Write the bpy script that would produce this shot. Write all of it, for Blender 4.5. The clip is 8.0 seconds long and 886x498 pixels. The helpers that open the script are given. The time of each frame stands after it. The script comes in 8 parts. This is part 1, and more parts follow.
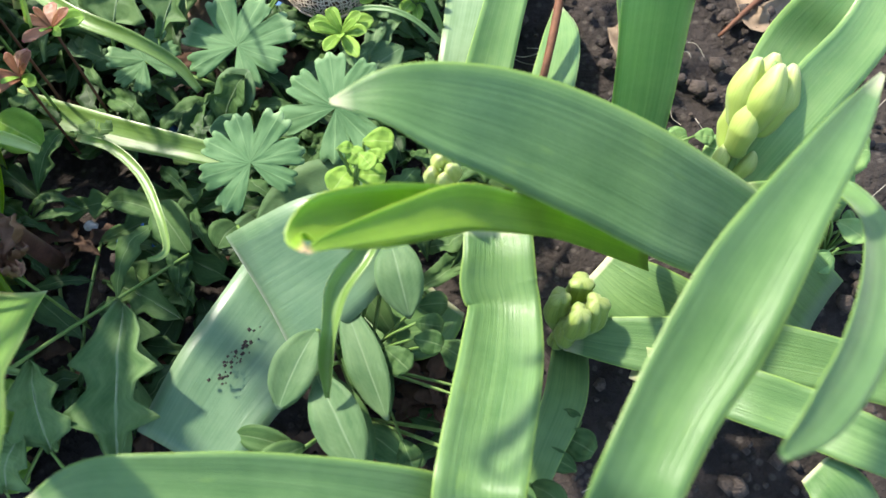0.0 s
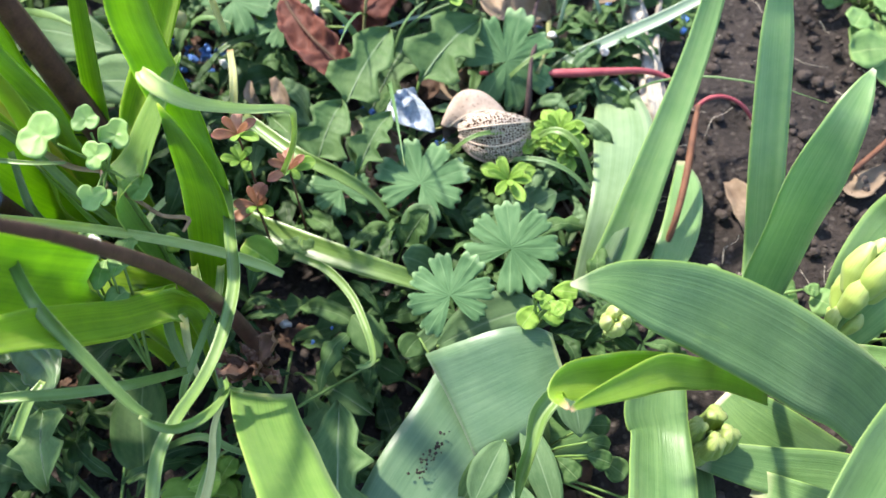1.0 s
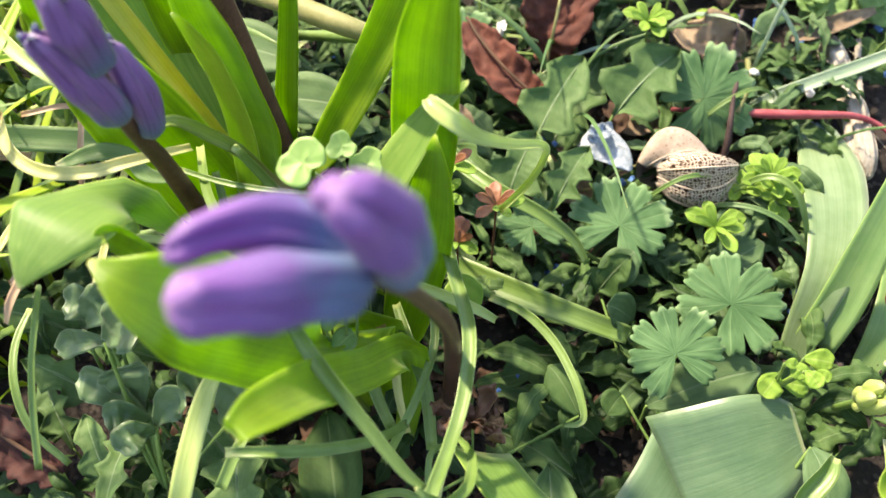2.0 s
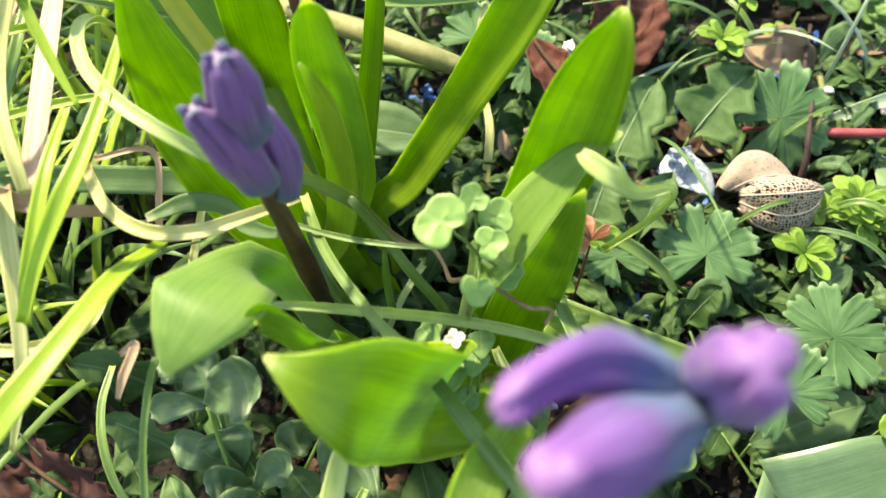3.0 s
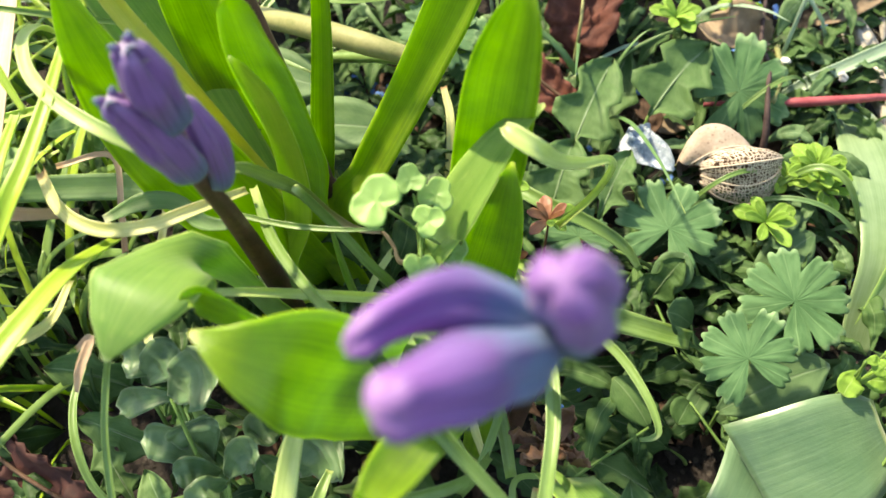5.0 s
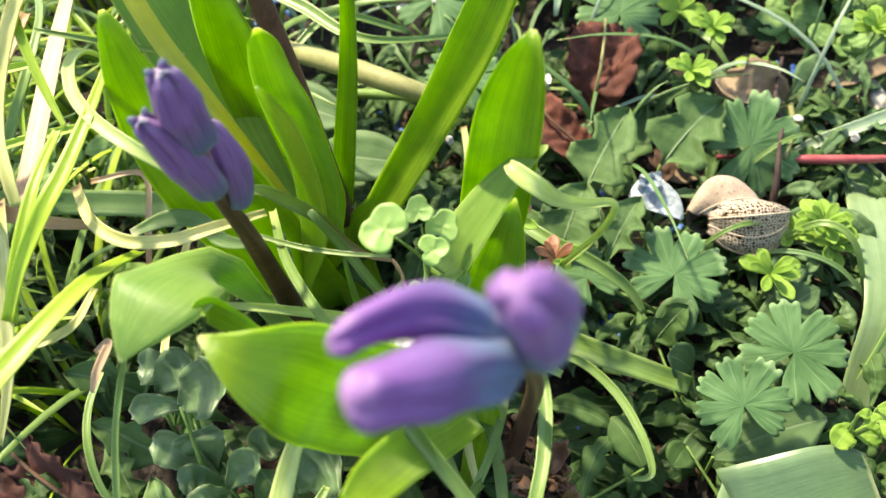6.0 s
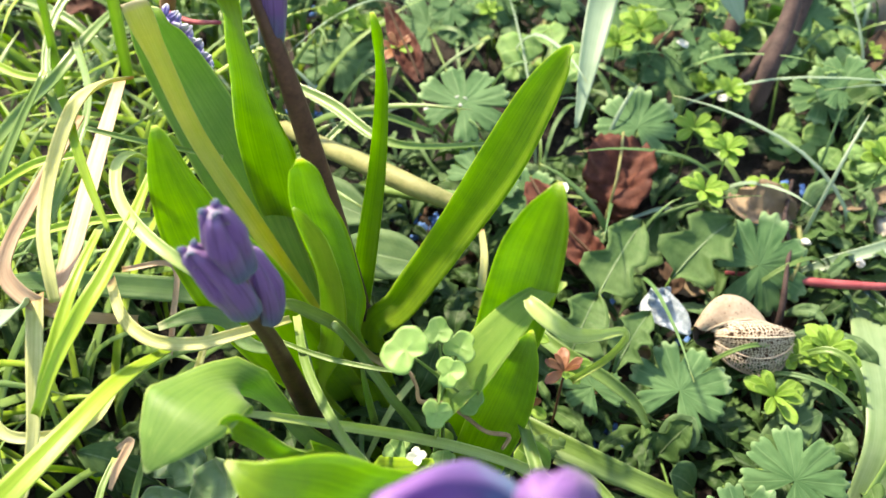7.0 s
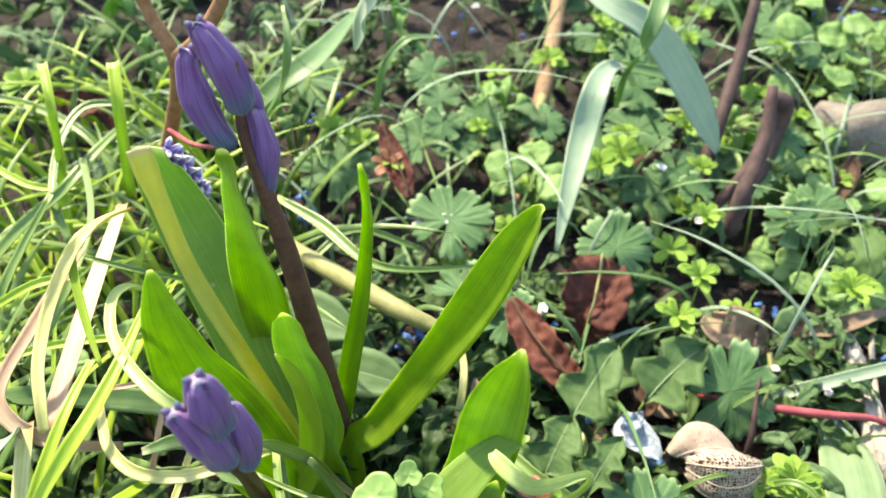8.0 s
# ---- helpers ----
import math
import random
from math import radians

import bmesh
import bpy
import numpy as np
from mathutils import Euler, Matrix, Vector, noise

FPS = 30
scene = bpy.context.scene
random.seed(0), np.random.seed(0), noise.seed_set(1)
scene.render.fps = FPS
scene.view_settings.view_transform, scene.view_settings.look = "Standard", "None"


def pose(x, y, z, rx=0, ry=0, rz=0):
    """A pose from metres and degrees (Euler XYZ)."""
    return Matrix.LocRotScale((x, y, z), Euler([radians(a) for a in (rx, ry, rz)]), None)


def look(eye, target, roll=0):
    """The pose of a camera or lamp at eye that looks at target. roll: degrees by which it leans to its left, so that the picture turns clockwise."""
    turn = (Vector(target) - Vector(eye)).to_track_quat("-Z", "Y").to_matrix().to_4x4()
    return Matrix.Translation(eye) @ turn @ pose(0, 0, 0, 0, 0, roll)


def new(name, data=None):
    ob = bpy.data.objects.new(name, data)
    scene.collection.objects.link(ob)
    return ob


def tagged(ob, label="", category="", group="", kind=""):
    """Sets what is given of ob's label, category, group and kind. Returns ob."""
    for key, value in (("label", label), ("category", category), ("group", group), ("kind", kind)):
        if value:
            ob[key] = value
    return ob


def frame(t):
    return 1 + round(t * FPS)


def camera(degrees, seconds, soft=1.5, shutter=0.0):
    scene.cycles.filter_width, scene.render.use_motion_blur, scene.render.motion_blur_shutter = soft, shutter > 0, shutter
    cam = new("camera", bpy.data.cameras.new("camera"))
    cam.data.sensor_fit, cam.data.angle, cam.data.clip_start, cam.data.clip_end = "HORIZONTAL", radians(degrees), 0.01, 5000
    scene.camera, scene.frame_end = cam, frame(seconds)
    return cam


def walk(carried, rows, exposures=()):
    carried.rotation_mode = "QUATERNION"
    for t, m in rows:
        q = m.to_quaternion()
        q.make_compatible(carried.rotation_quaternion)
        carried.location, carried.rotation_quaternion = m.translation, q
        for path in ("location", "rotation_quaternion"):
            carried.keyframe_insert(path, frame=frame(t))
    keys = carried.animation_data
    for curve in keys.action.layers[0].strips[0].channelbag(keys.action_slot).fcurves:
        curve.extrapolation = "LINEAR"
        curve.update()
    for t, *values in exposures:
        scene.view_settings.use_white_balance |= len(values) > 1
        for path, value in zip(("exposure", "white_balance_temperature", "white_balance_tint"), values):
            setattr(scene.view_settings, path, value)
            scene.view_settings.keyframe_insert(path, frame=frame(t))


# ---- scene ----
cam = camera(59.3, 8.0)

PATH = [
    (0, (0.0329, 0.0270, 0.2285), (-0.0692, 1.0289, -1.4994), -4.46),
    (0.5, (0.0167, 0.0216, 0.2672), (-0.0679, 1.0938, -1.4190), -2.09),
    (1, (-0.0176, 0.0213, 0.2856), (-0.1511, 1.1195, -1.3806), -1.32),
    (1.5, (-0.0488, 0.0205, 0.2808), (-0.2269, 1.1368, -1.3691), 0.01),
    (2, (-0.0806, 0.0316, 0.2733), (-0.3003, 1.1601, -1.3632), -1.34),
    (2.2, (-0.0906, 0.0310, 0.2737), (-0.3119, 1.1818, -1.3470), -1.37),
    (3.3, (-0.124, 0.051, 0.273), (-0.261, 1.165, -1.382), -0.2),
    (3.5, (-0.123, 0.053, 0.275), (-0.276, 1.171, -1.376), -1.8),
    (4, (-0.111, 0.042, 0.26), (-0.288, 1.147, -1.397), -4.8),
    (4.5, (-0.103, 0.037, 0.256), (-0.317, 1.148, -1.393), -7.0),
    (4.7, (-0.105, 0.039, 0.264), (-0.305, 1.144, -1.391), -6.4),
    (5.8, (-0.096, 0.035, 0.279), (-0.319, 1.252, -1.292), -1.1),
    (6, (-0.097, 0.032, 0.279), (-0.358, 1.234, -1.299), -3.6),
    (6.5, (-0.105, 0.033, 0.289), (-0.415, 1.283, -1.242), -3.1),
    (7, (-0.102, 0.038, 0.296), (-0.394, 1.352, -1.183), -0.1),
    (7.5, (-0.098, 0.04, 0.305), (-0.408, 1.356, -1.169), -1.4),
    (8, (-0.098, 0.046, 0.321), (-0.411, 1.478, -1.039), 1.9),
]
walk(cam, [(t, look(eye, target, roll)) for t, eye, target, roll in PATH], [(0.0, 1.98, 6600, 5), (0.5, 2.04, 6300, 8), (1.0, 2.06, 6500, 9), (1.5, 2.06, 7700, 13), (2.0, 2.04, 8000, 9), (2.5, 1.99, 8300, 1), (7.0, 2.0, 8150, 3), (8.0, 2.07, 7700, 5)])

cam.data.dof.use_dof, cam.data.dof.focus_distance, cam.data.dof.aperture_fstop = True, 0.235, 15.0

# ---- daylight ----
SUN_WAY = Vector((-0.50, 0.37, 0.78)).normalized()      # towards the sun
world = bpy.data.worlds.new("world")
scene.world = world
world.use_nodes = True
sky = world.node_tree.nodes.new("ShaderNodeTexSky")
sky.sky_type, sky.sun_disc = "NISHITA", False
sky.sun_elevation, sky.sun_rotation = math.asin(SUN_WAY.z), math.atan2(SUN_WAY.x, SUN_WAY.y)
back = world.node_tree.nodes["Background"]
back.inputs["Strength"].default_value = 0.125
world.node_tree.links.new(sky.outputs[0], back.inputs["Color"])
sun = new("sun", bpy.data.lights.new("sun", "SUN"))
sun.data.energy, sun.data.angle, sun.data.color = 2.7, radians(3.5), (1.0, 0.93, 0.82)
sun.matrix_world = Matrix.Translation((0, 0, 3)) @ SUN_WAY.to_track_quat("Z", "Y").to_matrix().to_4x4()


# ---- materials ----
def material(name):
    m = bpy.data.materials.new(name)
    m.use_nodes = True
    n, l = m.node_tree.nodes, m.node_tree.links
    return m, n, l, n["Principled BSDF"], n["Material Output"]


def node(n, kind, **values):
    made = n.new(kind)
    for key, value in values.items():
        made.inputs[key.replace("_", " ")].default_value = value
    return made


def math_node(n, l, op, a, b=0.0):
    made = n.new("ShaderNodeMath")
    made.operation = op
    for i, v in enumerate((a, b)):
        if isinstance(v, (int, float)):
            made.inputs[i].default_value = v
        else:
            l.new(v, made.inputs[i])
    return made.outputs[0]


def mix(n, l, fac, a, b, mode="MIX"):
    made = n.new("ShaderNodeMix")
    made.data_type, made.blend_type = "RGBA", mode
    for sock, v in ((made.inputs[0], fac), (made.inputs[6], a), (made.inputs[7], b)):
        if isinstance(v, (int, float)):
            sock.default_value = v
        elif isinstance(v, tuple):
            sock.default_value = (*v, 1.0)
        else:
            l.new(v, sock)
    return made.outputs[2]


def ramp(n, l, fac, stops):
    made = n.new("ShaderNodeValToRGB")
    made.color_ramp.elements[0].position, made.color_ramp.elements[1].position = stops[0][0], stops[-1][0]
    made.color_ramp.elements[0].color, made.color_ramp.elements[1].color = (*stops[0][1], 1), (*stops[-1][1], 1)
    for p, c in stops[1:-1]:
        made.color_ramp.elements.new(p).color = (*c, 1)
    l.new(fac, made.inputs[0])
    return made.outputs[0]


def leaf_material(name, dark, light, margin, glow, sheer=0.35, rough=0.42, veins=34.0, tip=(0.45, 0.5, 0.2), tip_reach=0.07, bump=0.25, mottle=0.5, netted=False, bloom=0.0):
    """A living leaf: fine veins along it, a paler margin and tip, light that shines through."""
    m, n, l, skin, out = material(name)
    uv = n.new("ShaderNodeTexCoord")
    sep = n.new("ShaderNodeSeparateXYZ")
    l.new(uv.outputs["UV"], sep.inputs[0])
    across, along = sep.outputs[0], sep.outputs[1]
    place = n.new("ShaderNodeCombineXYZ")
    l.new(math_node(n, l, "MULTIPLY", across, veins), place.inputs[0])
    l.new(math_node(n, l, "MULTIPLY", along, 2.2), place.inputs[1])
    info = n.new("ShaderNodeObjectInfo")
    l.new(math_node(n, l, "MULTIPLY", info.outputs["Random"], 40.0), place.inputs[2])
    stripe = node(n, "ShaderNodeTexNoise", Scale=1.0, Detail=3.0, Roughness=0.6)
    l.new(place.outputs[0], stripe.inputs["Vector"])
    patch = node(n, "ShaderNodeTexNoise", Scale=90.0, Detail=4.0, Roughness=0.62)
    l.new(uv.outputs["Object"], patch.inputs["Vector"])
    grain = node(n, "ShaderNodeTexNoise", Scale=1500.0, Detail=2.0)
    l.new(uv.outputs["Object"], grain.inputs["Vector"])
    tone = math_node(n, l, "ADD", math_node(n, l, "MULTIPLY", stripe.outputs[0], 1.0 - mottle), math_node(n, l, "MULTIPLY", patch.outputs[0], mottle))
    wide = n.new("ShaderNodeCombineXYZ")
    l.new(math_node(n, l, "MULTIPLY", across, veins * 0.13), wide.inputs[0])
    l.new(math_node(n, l, "MULTIPLY", along, 1.6), wide.inputs[1])
    l.new(math_node(n, l, "MULTIPLY", info.outputs["Random"], 23.0), wide.inputs[2])
    band = node(n, "ShaderNodeTexNoise", Scale=1.0, Detail=2.0)
    l.new(wide.outputs[0], band.inputs["Vector"])
    tone = math_node(n, l, "ADD", tone, math_node(n, l, "MULTIPLY", math_node(n, l, "SUBTRACT", band.outputs[0], 0.5), 0.4))
    island = n.new("ShaderNodeNewGeometry")
    tone = math_node(n, l, "ADD", tone, math_node(n, l, "MULTIPLY", math_node(n, l, "SUBTRACT", island.outputs["Random Per Island"], 0.5), 0.26))
    colour = ramp(n, l, tone, [(0.34, dark), (0.66, light)] if netted else [(0.3, dark), (0.7, light)])
    nick = n.new("ShaderNodeCombineXYZ")
    l.new(math_node(n, l, "MULTIPLY", across, 7.0), nick.inputs[0])
    l.new(math_node(n, l, "MULTIPLY", along, 9.0), nick.inputs[1])
    l.new(math_node(n, l, "MULTIPLY", info.outputs["Random"], 61.0), nick.inputs[2])
    scar = node(n, "ShaderNodeTexNoise", Scale=1.0, Detail=1.0)
    l.new(nick.outputs[0], scar.inputs["Vector"])
    worn = n.new("ShaderNodeMapRange")
    worn.inputs[1].default_value, worn.inputs[2].default_value = 0.70, 0.76
    l.new(scar.outputs[0], worn.inputs[0])
    colour = mix(n, l, math_node(n, l, "MULTIPLY", worn.outputs[0], 0.16), colour, margin)
    off = math_node(n, l, "ABSOLUTE", math_node(n, l, "SUBTRACT", across, 0.5))
    edge = n.new("ShaderNodeMapRange")
    edge.inputs[1].default_value, edge.inputs[2].default_value = (0.49, 0.52) if netted else (0.468, 0.505)
    l.new(off, edge.inputs[0])
    colour = mix(n, l, edge.outputs[0], colour, margin)
    end = n.new("ShaderNodeMapRange")
    end.inputs[1].default_value, end.inputs[2].default_value = tip_reach, tip_reach * 0.3
    l.new(math_node(n, l, "ADD", along, math_node(n, l, "MULTIPLY", patch.outputs[0], 0.02)), end.inputs[0])
    colour = mix(n, l, end.outputs[0], colour, tip)
    height = stripe.outputs[0]
    if netted:
        rib = n.new("ShaderNodeMapRange")
        rib.inputs[1].default_value, rib.inputs[2].default_value = 0.032, 0.008
        l.new(off, rib.inputs[0])
        side = node(n, "ShaderNodeTexWave", Scale=2.6, Distortion=1.5, Detail=1.0)
        slant = n.new("ShaderNodeCombineXYZ")
        l.new(math_node(n, l, "SUBTRACT", math_node(n, l, "MULTIPLY", along, 2.0), off), slant.inputs[0])
        l.new(slant.outputs[0], side.inputs["Vector"])
        line = math_node(n, l, "POWER", side.outputs["Fac"], 9.0)
        line = math_node(n, l, "MULTIPLY", line, 0.09)
        both = math_node(n, l, "MAXIMUM", rib.outputs[0], line)
        colour = mix(n, l, math_node(n, l, "MULTIPLY", both, 0.85), colour, margin)
        height = math_node(n, l, "SUBTRACT", patch.outputs[0], both)
    l.new(colour, skin.inputs["Base Color"])
    skin.inputs["Roughness"].default_value = rough + (0.1 if netted else 0.0)
    skin.inputs["Specular IOR Level"].default_value = 0.22 if netted else 0.55
    b = node(n, "ShaderNodeBump", Strength=bump, Distance=0.0006)
    l.new(math_node(n, l, "ADD", height, math_node(n, l, "MULTIPLY", grain.outputs[0], 0.25)), b.inputs["Height"])
    l.new(b.outputs[0], skin.inputs["Normal"])
    skin.inputs["Sheen Weight"].default_value = bloom
    skin.inputs["Sheen Roughness"].default_value = 0.4
    thin = n.new("ShaderNodeBsdfTranslucent")
    l.new(mix(n, l, 1.0, colour, glow, "MULTIPLY"), thin.inputs[0])
    both = n.new("ShaderNodeMixShader")
    both.inputs[0].default_value = sheer
    l.new(skin.outputs[0], both.inputs[1])
    l.new(thin.outputs[0], both.inputs[2])
    l.new(both.outputs[0], out.inputs[0])
    return m


def plain_material(name, dark, light, scale=120.0, rough=0.7, bump=0.3, detail=5.0, sheer=0.0, stretch=(1, 1, 1), depth=0.0008, spots=None):
    """Dry, dead or mineral surfaces: colour broken up at two scales, with fine relief."""
    m, n, l, skin, out = material(name)
    at = n.new("ShaderNodeTexCoord")
    lay = n.new("ShaderNodeMapping")
    lay.inputs["Scale"].default_value = stretch
    l.new(at.outputs["Object"], lay.inputs[0])
    big = node(n, "ShaderNodeTexNoise", Scale=scale, Detail=detail, Roughness=0.65)
    fine = node(n, "ShaderNodeTexNoise", Scale=scale * 7, Detail=3.0)
    l.new(lay.outputs[0], big.inputs["Vector"])
    l.new(lay.outputs[0], fine.inputs["Vector"])
    info = n.new("ShaderNodeObjectInfo")
    tone = math_node(n, l, "ADD", math_node(n, l, "MULTIPLY", big.outputs[0], 0.75), math_node(n, l, "MULTIPLY", fine.outputs[0], 0.25))
    tone = math_node(n, l, "ADD", tone, math_node(n, l, "MULTIPLY", math_node(n, l, "SUBTRACT", info.outputs["Random"], 0.5), 0.15))
    colour = ramp(n, l, tone, [(0.33, dark), (0.67, light)])
    if spots:
        dots = node(n, "ShaderNodeTexVoronoi", Scale=scale * 4)
        l.new(lay.outputs[0], dots.inputs["Vector"])
        near = n.new("ShaderNodeMapRange")
        near.inputs[1].default_value, near.inputs[2].default_value = 0.3, 0.18
        l.new(dots.outputs["Distance"], near.inputs[0])
        colour = mix(n, l, math_node(n, l, "MULTIPLY", near.outputs[0], 0.6), colour, spots)
    l.new(colour, skin.inputs["Base Color"])
    skin.inputs["Roughness"].default_value = rough
    skin.inputs["Specular IOR Level"].default_value = 0.3
    b = node(n, "ShaderNodeBump", Strength=bump, Distance=depth)
    l.new(tone, b.inputs["Height"])
    l.new(b.outputs[0], skin.inputs["Normal"])
    if sheer:
        thin = n.new("ShaderNodeBsdfTranslucent")
        l.new(colour, thin.inputs[0])
        both = n.new("ShaderNodeMixShader")
        both.inputs[0].default_value = sheer
        l.new(skin.outputs[0], both.inputs[1])
        l.new(thin.outputs[0], both.inputs[2])
        l.new(both.outputs[0], out.inputs[0])
    return m


def petal_material(name, stops, sheer=0.25, rough=0.5, deep=(0.08, 0.03, 0.2)):
    """A floret: pigment that changes from its foot to its tip, with fine streaks and darker grooves."""
    m, n, l, skin, out = material(name)
    uv = n.new("ShaderNodeTexCoord")
    sep = n.new("ShaderNodeSeparateXYZ")
    l.new(uv.outputs["UV"], sep.inputs[0])
    place = n.new("ShaderNodeCombineXYZ")
    l.new(math_node(n, l, "MULTIPLY", sep.outputs[0], 40.0), place.inputs[0])
    l.new(math_node(n, l, "MULTIPLY", sep.outputs[1], 1.6), place.inputs[1])
    streak = node(n, "ShaderNodeTexNoise", Scale=1.0, Detail=3.0)
    l.new(place.outputs[0], streak.inputs["Vector"])
    patch = node(n, "ShaderNodeTexNoise", Scale=160.0, Detail=4.0)
    l.new(uv.outputs["Object"], patch.inputs["Vector"])
    s = math_node(n, l, "ADD", sep.outputs[1], math_node(n, l, "MULTIPLY", math_node(n, l, "SUBTRACT", patch.outputs[0], 0.5), 0.3))
    colour = ramp(n, l, s, stops)
    colour = mix(n, l, math_node(n, l, "MULTIPLY", math_node(n, l, "GREATER_THAN", streak.outputs[0], 0.55), 0.36), colour, deep)
    l.new(colour, skin.inputs["Base Color"])
    skin.inputs["Roughness"].default_value = rough
    skin.inputs["Sheen Weight"].default_value = 0.15
    b = node(n, "ShaderNodeBump", Strength=0.3, Distance=0.0005)
    l.new(streak.outputs[0], b.inputs["Height"])
    l.new(b.outputs[0], skin.inputs["Normal"])
    thin = n.new("ShaderNodeBsdfTranslucent")
    l.new(colour, thin.inputs[0])
    both = n.new("ShaderNodeMixShader")
    both.inputs[0].default_value = sheer
    l.new(skin.outputs[0], both.inputs[1])
    l.new(thin.outputs[0], both.inputs[2])
    l.new(both.outputs[0], out.inputs[0])
    return m


